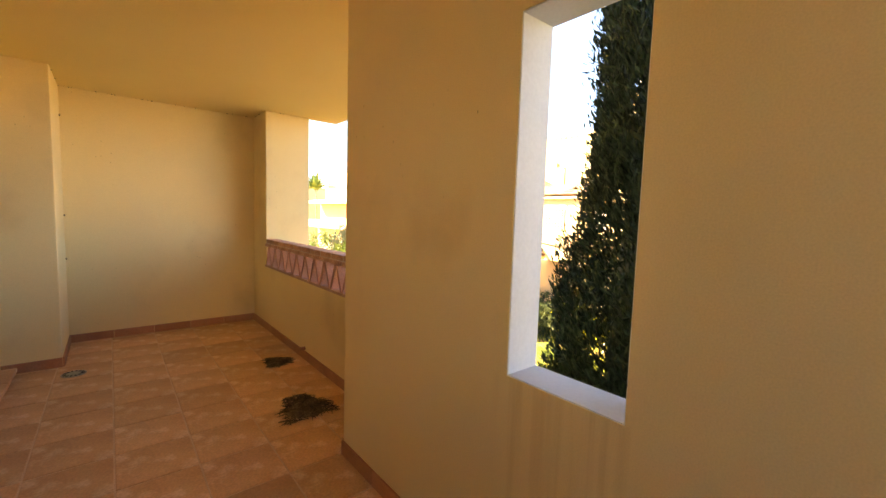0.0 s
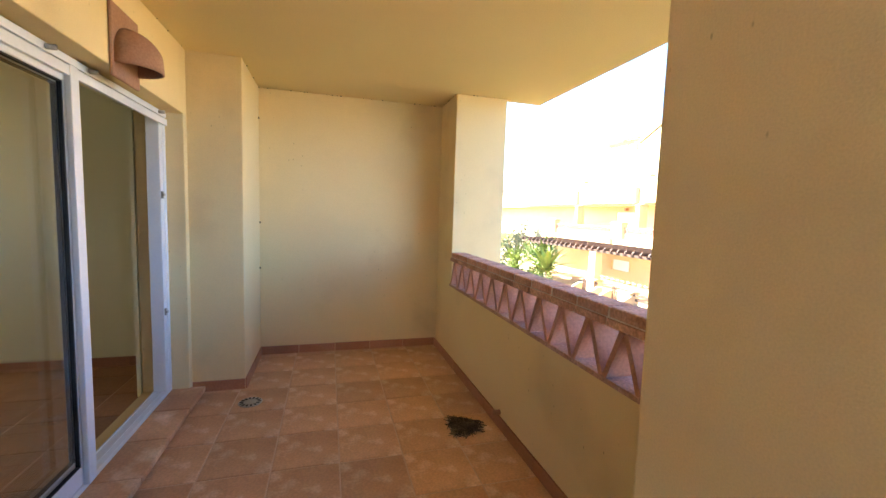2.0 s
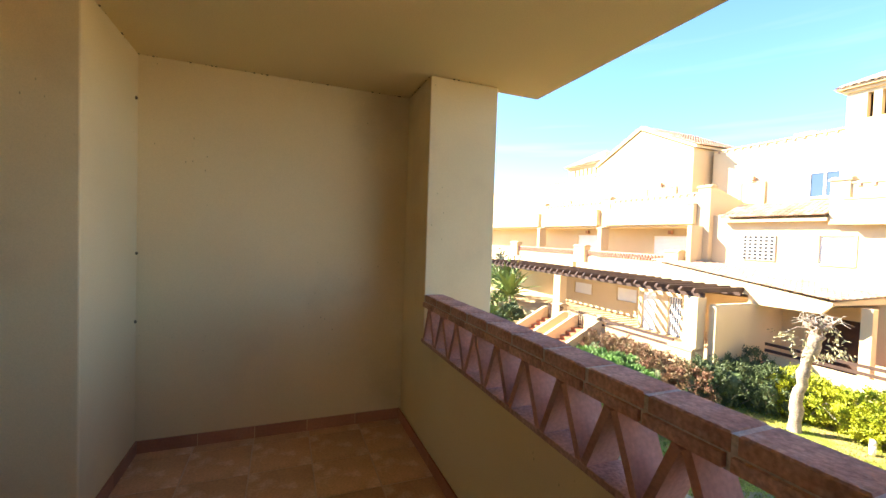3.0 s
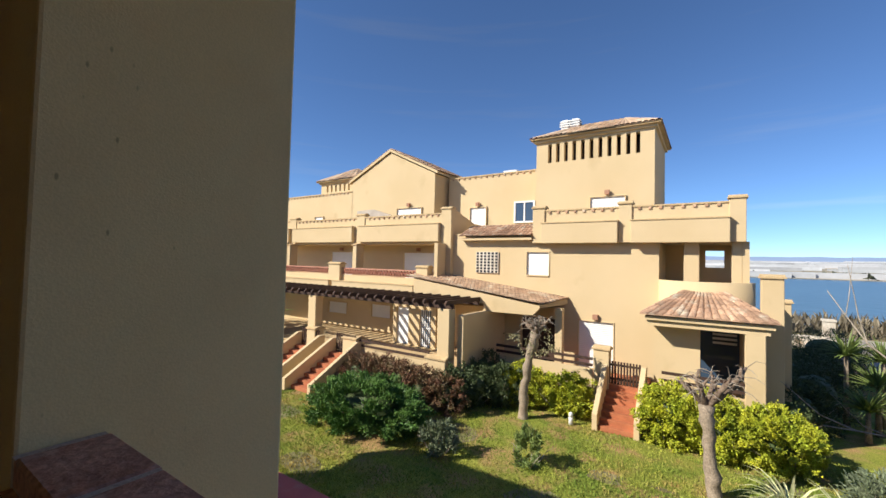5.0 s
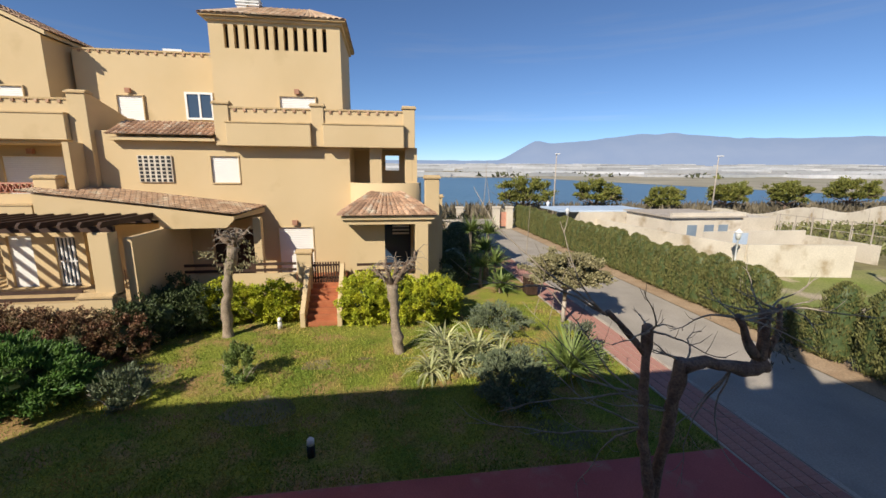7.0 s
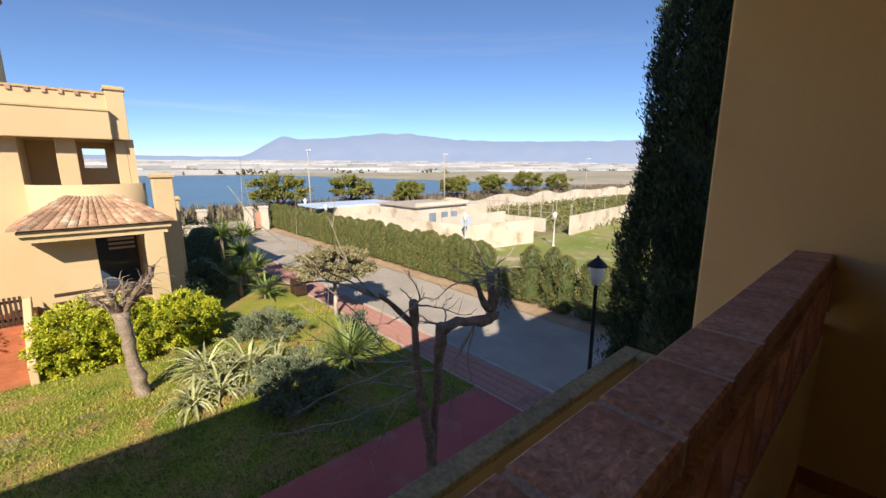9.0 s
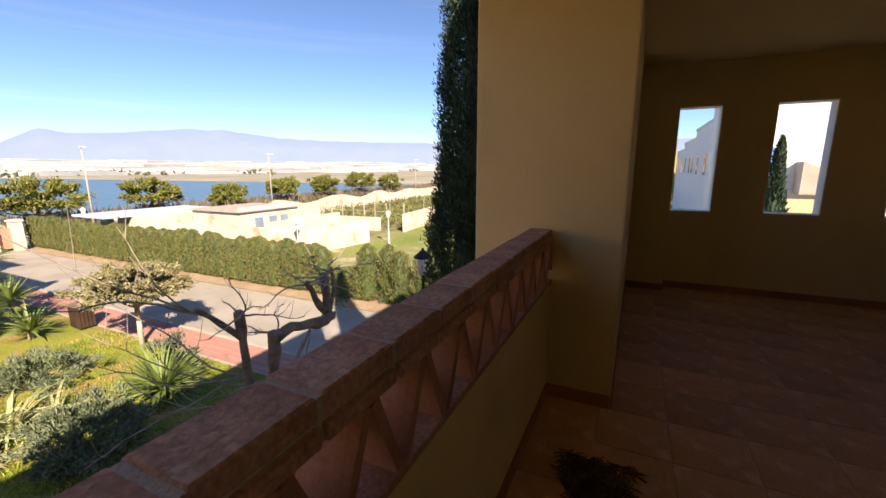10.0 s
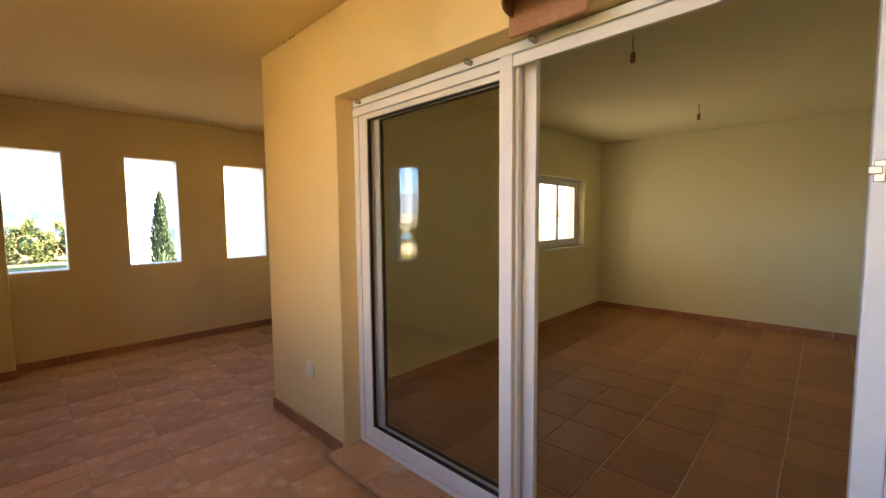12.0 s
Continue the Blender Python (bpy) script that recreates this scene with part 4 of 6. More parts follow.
pollard((11.6, 1.92, GROUND), [(0, 0.0, 0.15), (0, 0.08, 0.9), (0, 0.14, 1.6), (0, 0.17, 2.15)], 0.145, 9, "bare knuckled pollarded tree beside the bright shrubs",
        [((0.1, -0.85, 0.75), 1.0, 0.62), ((-0.2, 0.75, 0.5), 0.6, 0.55), ((0.3, 0.35, 0.75), 0.55, 0.6), ((-0.3, -0.5, 0.6), 0.7, 0.6), ((0.5, -0.2, 0.6), 0.6, 0.5), ((-0.5, 0.2, 0.6), 0.5, 0.5)], 90)

# small round tree by the pavement
rt = thing("small_tree", "small flat-domed tree with dry leaves and whitewashed trunk", "tree", (13.4, -4.2, GROUND))
s = Sheet().tube([(0, 0, -0.1), (0.01, 0, 0.4), (0.02, -0.02, 0.8)], [0.085, 0.075, 0.07], 10)
part("trunk", s, KERB, rt, "whitewashed lower trunk")
rl, tips = random.Random(4), []
s = Sheet().tube([(0.02, -0.02, 0.8), (0.03, -0.02, 1.35)], [0.07, 0.07], 10)
for k in range(6):
    limb(s, (0.03, -0.02, 1.25), (math.cos(k * 1.05), math.sin(k * 1.05), 0.5), 0.6, 0.04, rl, 2, tips, 0.6, 5)
part("crown_limb", s, BARK, rt)
rng = np.random.default_rng(6)
part("crown", crown(Sheet(), rng, (0.02, 0, 1.95), (1.3, 1.4, 0.62), 17000, 0.12, 0.07, 150, 0.2, 1.0, -0.35), L_TREE, rt)

# bare brown tree close to the block


bt = thing("bare_tree", "bare cut-back brown tree with a bent limb and long thin twigs", "tree", (4.9, -1.75, GROUND))
part("trunk", knotty(Sheet(), [(-0.1, 0.05, -0.1), (-0.05, 0.05, 0.6), (0.05, 0.2, 1.6), (0.1, 0.24, 2.5), (0.1, 0.27, 3.3)], [0.10, 0.085, 0.07, 0.066, 0.07], 1), BROWNBARK, bt)
part("bent_limb", knotty(Sheet(), [(-0.02, 0.02, 0.2), (0.05, -0.15, 1.0), (0.1, -0.28, 1.9), (0.1, -0.36, 2.72)], [0.085, 0.088, 0.085, 0.1], 2), BROWNBARK, bt)
part("bent_limb", knotty(Sheet(), [(0.1, -0.36, 2.62), (0.12, -0.75, 2.66), (0.1, -1.2, 2.56), (0.1, -1.62, 2.5), (0.1, -1.76, 2.58)], [0.1, 0.09, 0.095, 0.11, 0.13], 3), BROWNBARK, bt)
for k, (p, r) in enumerate((([(0.1, -1.7, 2.55), (0.1, -1.68, 3.0), (0.08, -1.62, 3.42)], [0.1, 0.08, 0.075]), ([(0.1, -1.6, 2.72), (0.12, -1.42, 3.0), (0.1, -1.2, 3.38)], [0.075, 0.06, 0.055]),
                            ([(0.1, -1.76, 2.66), (0.1, -1.95, 3.1), (0.12, -1.9, 3.5)], [0.05, 0.04, 0.035]), ([(0.1, 0.25, 2.85), (0.15, 0.55, 3.2), (0.2, 0.85, 3.5)], [0.055, 0.05, 0.04]))):
    part("branch", knotty(Sheet(), p, r, 10 + k, 8), BROWNBARK, bt)
rl = random.Random(77)
w = Sheet()
starts = [((0.1, 0.27, 3.25), 5, None), ((0.1, -1.66, 3.35), 7, None), ((0.05, 0.2, 1.7), 3, (0.5, 0.9, 0.05)), ((0.1, 0.22, 2.2), 3, (0.4, 1.0, 0.2)), ((0.1, -0.28, 1.9), 2, (0.2, 0.9, -0.1)),
          ((0.2, 0.85, 3.45), 3, (0.2, 0.8, 0.5)), ((0.1, -1.2, 3.35), 5, None), ((0.12, -1.9, 3.45), 5, None), ((0.1, -0.4, 2.7), 4, None), ((0.1, -1.2, 2.5), 3, (0.3, 0.3, -0.8))]
for p, k, way in starts:
    for i in range(k):
        a, L = rl.uniform(0, 6.283), rl.uniform(0.4, 1.3)
        d = Vector((math.cos(a), math.sin(a), rl.uniform(-0.1, 0.7)))
        if way:
            d, L = Vector(way) + Vector((rl.uniform(-1, 1), rl.uniform(-1, 1), rl.uniform(-1, 1))) * 0.35, L * 2.3
        q = [Vector(p)]
        for j in range(9):
            d = (d + Vector((rl.uniform(-1, 1), rl.uniform(-1, 1), rl.uniform(-0.9, 0.9))) * 0.26).normalized()
            q.append(q[-1] + d * L / 9)
        w.tube(q, [0.019 - 0.0016 * j for j in range(10)], 4, False)
        for j in (3, 5, 7, 8):
            e = (d + Vector((rl.uniform(-1, 1), rl.uniform(-1, 1), rl.uniform(-0.4, 1))) * 0.9).normalized()
            w.tube([q[j], q[j] + e * L * 0.1, q[j] + (e + Vector((0, 0, 0.3))) * L * 0.22], [0.006, 0.005, 0.002], 4, False)
tagged(part("twig_tangle", w, TWIG, bt, "long thin grey twigs"), kind="stuff")
rng = np.random.default_rng(31)
part("dead_leaves", crown(Sheet(), rng, (0.1, -1.9, 3.0), (0.35, 0.4, 0.4), 110, 0.10, 0.03, 9, -0.4), L_DRY, bt, "withered hanging leaves")


def shrub(name, label, cat, at, radii, n, size, width, material, seed, up=0.3, core=True, stems=5, clumps=0, group=""):
    rng = np.random.default_rng(seed)
    t = thing(name, label, cat, at, group)
    part("foliage", crown(Sheet(), rng, (0, 0, radii[2] * 0.85), radii, n, size, width, clumps, up, 1.0, -0.8), material, t)
    # added lumpy core, coloured dark for the shaded inside of the foliage
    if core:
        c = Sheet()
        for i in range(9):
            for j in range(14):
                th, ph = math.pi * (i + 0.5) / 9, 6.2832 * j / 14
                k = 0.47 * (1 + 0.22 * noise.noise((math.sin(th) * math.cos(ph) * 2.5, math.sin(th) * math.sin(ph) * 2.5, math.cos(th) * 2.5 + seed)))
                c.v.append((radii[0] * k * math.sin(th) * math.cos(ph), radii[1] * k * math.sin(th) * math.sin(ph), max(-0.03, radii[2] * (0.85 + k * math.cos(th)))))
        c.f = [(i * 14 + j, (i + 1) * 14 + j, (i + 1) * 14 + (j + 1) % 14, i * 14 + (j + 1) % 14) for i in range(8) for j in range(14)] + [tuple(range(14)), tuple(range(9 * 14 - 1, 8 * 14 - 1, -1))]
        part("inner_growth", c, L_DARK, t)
    rl = random.Random(seed)
    s, tips = Sheet(), []
    for k in range(stems):
        a = 6.283 * k / stems
        limb(s, (0.15 * math.cos(a), 0.15 * math.sin(a), -0.05), (math.cos(a) * radii[0], math.sin(a) * radii[1], radii[2]), radii[2] * 0.9, 0.025, rl, 1, tips, 0.5, 4)
    part("stems", s, TWIG, t)
    return t


shrub("juniper_bush", "broad spreading green juniper bush on the lawn", "bush", (9.9, 11.6, GROUND), (1.5, 2.1, 0.78), 42000, 0.15, 0.042, L_JUNIPER, 12, 0.8, clumps=300)
for k, (y0, y1) in enumerate(((7.1, 9.0), (5.55, 7.1))):
    shrub("euonymus_shrub", "yellow-green glossy shrub below the terrace wall", "shrub", (14.75, (y0 + y1) / 2, GROUND), (0.6, (y1 - y0) / 2 + 0.15, 0.85), 15000, 0.075, 0.048, L_BRIGHT, 50 + k, group="yellow-green shrubs")
for k, yc in enumerate((3.05, 1.75, 0.45)):
    shrub("euonymus_shrub", "bright yellow-green glossy shrub below the porch", "shrub", (14.4, yc, GROUND), (0.95, 0.95, 0.98 - 0.04 * k), 22000, 0.075, 0.048, L_BRIGHT, 60 + k, group="yellow-green shrubs")
for k, (x, y, r, h) in enumerate(((12.2, 14.3, 0.75, 0.98), (12.2, 13.2, 0.72, 1.0), (12.2, 12.1, 0.75, 0.97), (12.2, 11.0, 0.75, 0.95), (12.4, 10.1, 0.7, 0.9))):
    shrub("reddish_shrub", "clipped reddish-brown shrub along the terrace wall", "shrub", (x, y, GROUND), (r * 1.15, r * 1.15, h * 0.86), 10000, 0.075, 0.045, L_RED, 70 + k, group="reddish shrubs")
for k, (x, y, r, h) in enumerate(((12.9, 9.9, 0.75, 0.85), (13.7, 9.5, 0.8, 0.88), (14.2, 8.7, 0.75, 0.85), (14.6, 9.5, 0.7, 0.95), (18.4, -0.4, 1.2, 0.9), (20.5, -1.2, 1.5, 1.1), (23.5, -1.6, 1.6, 1.1), (27, -2.6, 1.6, 1.0), (31, -3.4, 1.8, 1.2))):
    shrub("dark_shrub", "dark green shrub in the shade", "shrub", (x, y, GROUND), (r, r, h), 6500, 0.10, 0.045, L_DARK, 80 + k, group="dark shrubs")
shrub("oleander_shrub", "small grey-green upright shrub on the lawn", "shrub", (10.5, 6.15, GROUND), (0.36, 0.36, 0.5), 1900, 0.14, 0.035, L_PALM, 91, 1.0, False, group="grey-green shrubs")
shrub("oleander_shrub", "small grey-green shrub beside the juniper", "shrub", (9.6, 8.5, GROUND), (0.5, 0.55, 0.5), 2600, 0.14, 0.035, L_SAGE, 92, 1.0, False, group="grey-green shrubs")
shrub("lavender_shrub", "low dark grey-green shrub in the shade", "shrub", (8.7, -0.75, GROUND), (0.95, 0.9, 0.6), 9000, 0.11, 0.035, L_SAGE, 93, 0.5, False)
shrub("mixed_shrub", "dry grey-green shrub by the road bed", "shrub", (13.0, -1.6, GROUND), (1.1, 0.9, 0.5), 4000, 0.13, 0.035, L_SAGE, 94, 0.6, False)


def strap_plant(name, label, cat, at, n, length, width, material, seed, stem=0.0, droop=1.0, group=""):
    """A tuft of long arching strap leaves, on a trunk if stem is given."""
    rl = random.Random(seed)
    t = thing(name, label, cat, at, group)
    s = Sheet()
    for i in range(n):
        a, e = rl.uniform(0, 6.283), rl.uniform(0.15, 1.35)
        L, w = length * rl.uniform(0.6, 1.1), width * rl.uniform(0.7, 1.2)
        p = Vector((0.04 * math.cos(a), 0.04 * math.sin(a), stem))
        d = Vector((math.cos(a) * math.cos(e), math.sin(a) * math.cos(e), math.sin(e)))
        side = Vector((-math.sin(a), math.cos(a), 0))
        v = []
        for j in range(6):
            f = 1 - (j / 5) ** 2 * 0.95
            v += [p - side * w * f / 2, p + Vector((0, 0, -w * 0.18 * f)), p + side * w * f / 2]
            p = p + d * L / 5
            d = (d + Vector((0, 0, -0.16 * droop))).normalized()
        s.add(v, [(3 * j + k, 3 * j + k + 1, 3 * j + k + 4, 3 * j + k + 3) for j in range(5) for k in range(2)])
    part("leaves", s, material, t)
    if stem:
        part("trunk", Sheet().tube([(0, 0, -0.05), (0.03, 0, stem * 0.5), (0, 0, stem)], [0.1, 0.075, 0.06], 8), BARK, t)
    return t


for k, (x, y, n, L) in enumerate(((11.6, 0.55, 70, 1.15), (10.9, -0.35, 85, 1.2), (11.0, 0.2, 50, 1.0), (10.3, 0.5, 40, 0.9), (10.2, 1.1, 40, 0.9), (10.7, -1.0, 45, 0.9))):
    strap_plant("flax_plant", "pale variegated strap-leaved flax clump on the lawn", "flax plant", (x, y, GROUND), int(n * 1.4), L * 1.2, 0.075, L_SILVER, 100 + k, 0.0, 2.6, group="pale flax clumps")
strap_plant("agave_plant", "fresh green arching strap-leaved plant", "agave", (9.7, -2.7, GROUND), 260, 1.25, 0.075, L_PALM, 110, 0.15)
shrub("mixed_shrub", "pale leafy shrub beside the pavement", "shrub", (10.3, -3.3, GROUND), (0.55, 0.55, 0.6), 900, 0.16, 0.06, L_GREY, 95, 0.8)
for k, (x, y, st) in enumerate(((19.8, -2.0, 2.5), (19.9, -2.95, 2.35), (19.2, -2.65, 1.6), (18.6, -3.0, 1.1), (18.3, -2.2, 1.0), (17.2, -2.9, 0.3))):
    strap_plant("yucca_plant", "yucca with a thin trunk and spiky rosette", "yucca", (x, y, GROUND), 110, 0.95, 0.085, L_PALM, 120 + k, st, 0.8, "yuccas")
# tall plants at the far end of the garden
for k, (x, y, n, L, st) in enumerate(((12.5, 22.5, 26, 2.2, 2.0), (13.5, 24.5, 26, 2.4, 2.3), (12.0, 26.0, 20, 2.0, 1.6))):
    strap_plant("banana_plant", "tall broad-leaved banana plant", "banana plant", (x, y, GROUND), n, L, 0.42, L_PALM, 140 + k, st, 0.9, "banana plants")
for k, (x, y, st) in enumerate(((18.0, 46.0, 8.2), (24.0, 50.0, 7.4))):
    strap_plant("palm_tree", "fan palm with a bushy green crown", "palm tree", (x, y, GROUND), 90, 2.4, 0.4, L_PALM, 150 + k, st, 1.0, "garden palms")

for k, (x, y, r, h, m) in enumerate(((12.2, 24.0, 1.7, 1.9, L_PALM), (13.5, 27.5, 1.8, 2.3, L_GREY), (11.6, 20.8, 0.9, 0.8, L_DARK), (12.0, 31.0, 2.0, 2.2, L_PALM))):
    shrub("leafy_tree", "loose leafy garden tree at the far end of the lawn", "tree", (x, y, GROUND), (r, r, h), 2600, 0.3, 0.12, m, 180 + k, 0.3, False, 7, group="far garden trees")
# shoreline pines
pine_rows = ((-14.2, 3.4, 5.0, -1.3, 0.2), (-23.4, 3.6, 3.9, -1.2, 0.2), (-32.0, 2.9, 2.9, -2.0, 0.15), (-41.0, 3.4, 3.4, -1.4, 0.15), (-49.9, 3.4, 3.5, -1.5, 0.1), (-59.7, 4.2, 4.2, -1.1, 0.1), (-69.4, 3.5, 3.5, -1.6, 0.1))
for k, (y, rx, ry, zc, tilt) in enumerate(pine_rows):
    rng = np.random.default_rng(160 + k)
    rl = random.Random(160 + k)
    t = thing("pine_tree", "wind-shaped flat-crowned pine by the shore road", "pine tree", (48.5, y * 1.055, GROUND), "shoreline pines")
    h = zc - GROUND + 0.2
    part("trunk", Sheet().tube([(0, 0, -0.1), (0.1, 0.3, h * 0.4), (0, 0.1, h * 0.75)], [0.28, 0.22, 0.15], 8), BROWNBARK, t)
    s, tips = Sheet(), []
    for j in range(6):
        limb(s, (0.05, 0.2, h * 0.45), (math.cos(j) * rx, math.sin(j) * ry, h * 0.35), ry * 0.55, 0.1, rl, 1, tips, 0.4, 5)
    part("crown_limb", s, BROWNBARK, t)
    part("crown", crown(Sheet(), rng, (0, 0, h), (rx * 0.62, ry * 0.70, 1.6), 5200, 0.42, 0.18, 90, 0.4, 1.0, -0.45), L_PINE, t)
rng = np.random.default_rng(9)
k = 9000
reed = Sheet().leaves(np.c_[rng.uniform(46, 55, k), rng.uniform(-110, 40, k), GROUND + rng.uniform(0.1, 1.0, k)], np.c_[rng.normal(size=(k, 2)) * 0.35, np.ones(k)], 1.3, 0.25, rng)
tagged(part("reeds", reed, L_DRY), "dry reeds and scrub along the shore", "reeds", kind="stuff")

# grass blades on the near lawn
rng = np.random.default_rng(17)
k = 90000
gx, gy = 6.35 + 9.5 * rng.uniform(0, 1, k) ** 1.2, rng.uniform(-4.4, 19, k)
gz = np.full(k, GROUND + 0.02)
tagged(part("grass", Sheet().leaves(np.c_[gx, gy, gz], np.c_[rng.normal(size=(k, 2)) * 0.6, np.ones(k)], 0.10, 0.022, rng), BLADE), "short uneven lawn grass", "grass", kind="stuff")

# ---- the apartment house across the garden ----


def barrel_roof(corner, along, down, n, m, tile=0.2, rise=0.06):
    """Rows of overlapping barrel tiles: n columns along the eave, m tiles down the slope."""
    s = Sheet()
    c, u, d = Vector(corner), Vector(along), Vector(down)
    up = u.cross(d).normalized()
    if up.z < 0:
        up = -up
    for i in range(n):
        for j in range(m):
            a = c + u * ((i + 0.5) / n) + d * (j / m)
            b = c + u * ((i + 0.5) / n) + d * ((j + 1.12) / m)
            half = u.normalized() * (u.length / n * 0.5)
            v = []
            for p, k, lift in ((a, 0.86, 0.0), (b, 1.0, 0.035)):
                for q in range(6):
                    t = math.pi * q / 5
                    v.append(p + half * (-math.cos(t) * k) + up * (math.sin(t) * rise * k + lift))
            s.add(v, [(q, q + 1, q + 7, q + 6) for q in range(5)] + [(6, 7, 8, 9, 10, 11)])
    s.add([c, c + u, c + u + d, c + d], [(0, 1, 2, 3)])
    return s


apt = thing("apartment_house", "three-storey cream stucco apartment house with terraces and tiled roofs", "apartment house", (17.2, 3.7, GROUND))


def ap(name, s, material, label="", parent=None, bevel=0.0):
    s.v = [(x - 17.2, y - 3.7, z - GROUND) for x, y, z in s.v]
    return part(name, s, material, parent or apt, label, bevel)


def shutter(x, y0, y1, z0, z1, slats=True, lamp_over=False):
    """A recessed window closed by a white roller shutter."""
    f = ap("window", Sheet().box(x - 0.03, x + 0.12, y0 - 0.04, y0, z0 - 0.04, z1 + 0.04).box(x - 0.03, x + 0.12, y1, y1 + 0.04, z0 - 0.04, z1 + 0.04).box(x - 0.05, x + 0.12, y0, y1, z0 - 0.05, z0).box(x - 0.03, x + 0.12, y0, y1, z1, z1 + 0.04), STUCCO_OUT, "window closed by a white roller shutter")
    s = Sheet()
    k = max(4, int((z1 - z0) / 0.075)) * 2
    for i in range(k + 1):
        s.v += [(x + (0.05 if i % 2 else 0.06), y0, z0 + (z1 - z0) * i / k), (x + (0.05 if i % 2 else 0.06), y1, z0 + (z1 - z0) * i / k)]
    s.f = [(2 * i, 2 * i + 2, 2 * i + 3, 2 * i + 1) for i in range(k)]
    ap("roller_shutter", s, SHUTTER, "closed white roller shutter", f)
    if lamp_over:
        ap("wall_light", Sheet().box(x - 0.14, x + 0.02, (y0 + y1) / 2 - 0.1, (y0 + y1) / 2 + 0.1, z1 + 0.1, z1 + 0.3), CLAY, "small terracotta wall light")


def pier(x0, x1, y0, y1, z0, z1):
    b = ap("pier", Sheet().box(x0, x1, y0, y1, z0, z1 - 0.08), STUCCO_OUT, "", None, 0.015)
    ap("pier_cap", Sheet().box(x0 - 0.05, x1 + 0.05, y0 - 0.05, y1 + 0.05, z1 - 0.08, z1 - 0.02).prism([(x0 - 0.03, z1 - 0.02), (x1 + 0.03, z1 - 0.02), ((x0 + x1) / 2 + 0.08, z1 + 0.05), ((x0 + x1) / 2 - 0.08, z1 + 0.05)], "y", y0 - 0.03, y1 + 0.03), COPING, "weathered cap", b)


# right part: facade, windows
facade = wall_with_holes("x", 17.2, 17.45, 3.66, 13.2, GROUND, 2.9, [(7.91, 9.01, 0.94, 2.04), (5.23, 6.66, -2.8, -0.8), (7.4, 9.2, -2.8, -0.9)])
ap("facade", facade, STUCCO_OUT, "sunlit cream stucco facade")
shutter(17.2, 7.95, 8.97, 0.98, 2.0)
shutter(17.2, 5.27, 6.62, -2.75, -0.84, lamp_over=True)
# dark board paints the shade of the recess
ap("porch_recess", Sheet().box(17.4, 17.5, 7.3, 9.3, -2.9, -0.8), WOODDARK, "dark board for doorway shade")
# pierced block screen: a solid slab, dark blocks paint the shade in its holes
scr = ap("block_screen", Sheet().box(17.13, 17.199, 10.36, 11.56, 0.99, 2.0), WHITEWALL, "pale block screen with dark blocks painted as its holes")
hole = Sheet().box(-0.012, 0.0, -0.058, 0.058, -0.05, 0.05).mesh("screen_hole", RUBBER)
for i in range(6):
    for j in range(7):
        o = part("screen_hole", hole, RUBBER, scr)
        o.location = (17.13 - 17.2, 10.36 + 1.2 * (i + 0.5) / 6 - 3.7, 0.99 + 1.01 * (j + 0.5) / 7 - GROUND)


def dentils(x, y0, y1, z):
    s = Sheet()
    n = int((y1 - y0) / 0.36)
    for i in range(n):
        a = y0 + (y1 - y0) * (i + 0.5) / n
        s.box(x - 0.05, x, a - 0.05, a + 0.05, z - 0.1, z - 0.002)
    tagged(ap("coping_dentils", s, ROOF, "row of small tile drips under the coping"), kind="stuff")


dentils(17.0, 1.6, 4.5, 3.78)
dentils(17.0, 5.15, 8.05, 3.78)
dentils(17.0, 13.6, 18.8, 3.92)
dentils(17.0, 19.7, 25.2, 3.92)
dentils(20.7, 9.7, 15.4, 6.55)
dentils(19.5, 23.0, 34.0, 6.15)
# second-floor parapet, piers, boxes
ap("parapet", Sheet().box(17.0, 17.2, 1.3, 8.4, 2.4, 3.78), STUCCO_OUT, "second-floor parapet")
ap("parapet_coping", Sheet().box(16.96, 17.24, 1.3, 8.4, 3.78, 3.84), COPING)
for y0, y1 in ((8.08, 8.62), (4.58, 5.06), (1.0, 1.48)):
    pier(16.93, 17.3, y0, y1, 2.4, 4.0)
for y0, y1 in ((5.07, 8.16), (1.46, 4.6)):
    ap("planter_box", Sheet().box(16.72, 16.998, y0, y1, 2.38, 3.23), STUCCO_OUT, "projecting stucco planter box", None, 0.02)
    ap("planter_coping", Sheet().box(16.69, 16.995, y0 - 0.02, y1 + 0.02, 3.23, 3.28), COPING)
ap("terrace_slab", Sheet().box(17.46, 24, 1.1, 13, 2.42, 2.9), STUCCO_OUT)
ap("side_parapet", Sheet().box(17.3, 24, 1.1, 1.3, 2.4, 3.8), STUCCO_OUT)
mr = ap("lean_to_roof", barrel_roof((18.1, 8.64, 3.34), (0, 3.7, 0), (-1.32, 0, -0.6), 19, 5), ROOF, "small tiled lean-to roof")
ap("lean_to_eave", Sheet().box(16.86, 17.199, 8.64, 12.34, 2.54, 2.66), STUCCO_OUT)
ap("terrace_side_wall", Sheet().prism([(17.0, 2.3), (21.0, 2.3), (21.0, 3.6), (19.4, 3.6), (17.2, 4.2), (17.0, 4.2)], "y", 12.95, 13.2), STUCCO_OUT)
pier(16.94, 17.3, 12.92, 13.52, 0.3, 4.24)
# first-floor loggia at the corner
ap("loggia_back", wall_with_holes("y", 0.9, 1.1, 17.2, 21.0, GROUND, 2.42, [(18.2, 20.0, 1.1, 2.05)]), STUCCO_OUT)
ap("loggia_back", wall_with_holes("x", 20.0, 20.2, 1.1, 3.66, GROUND, 2.42, [(1.55, 2.2, 1.5, 2.2)]), STUCCO_OUT)
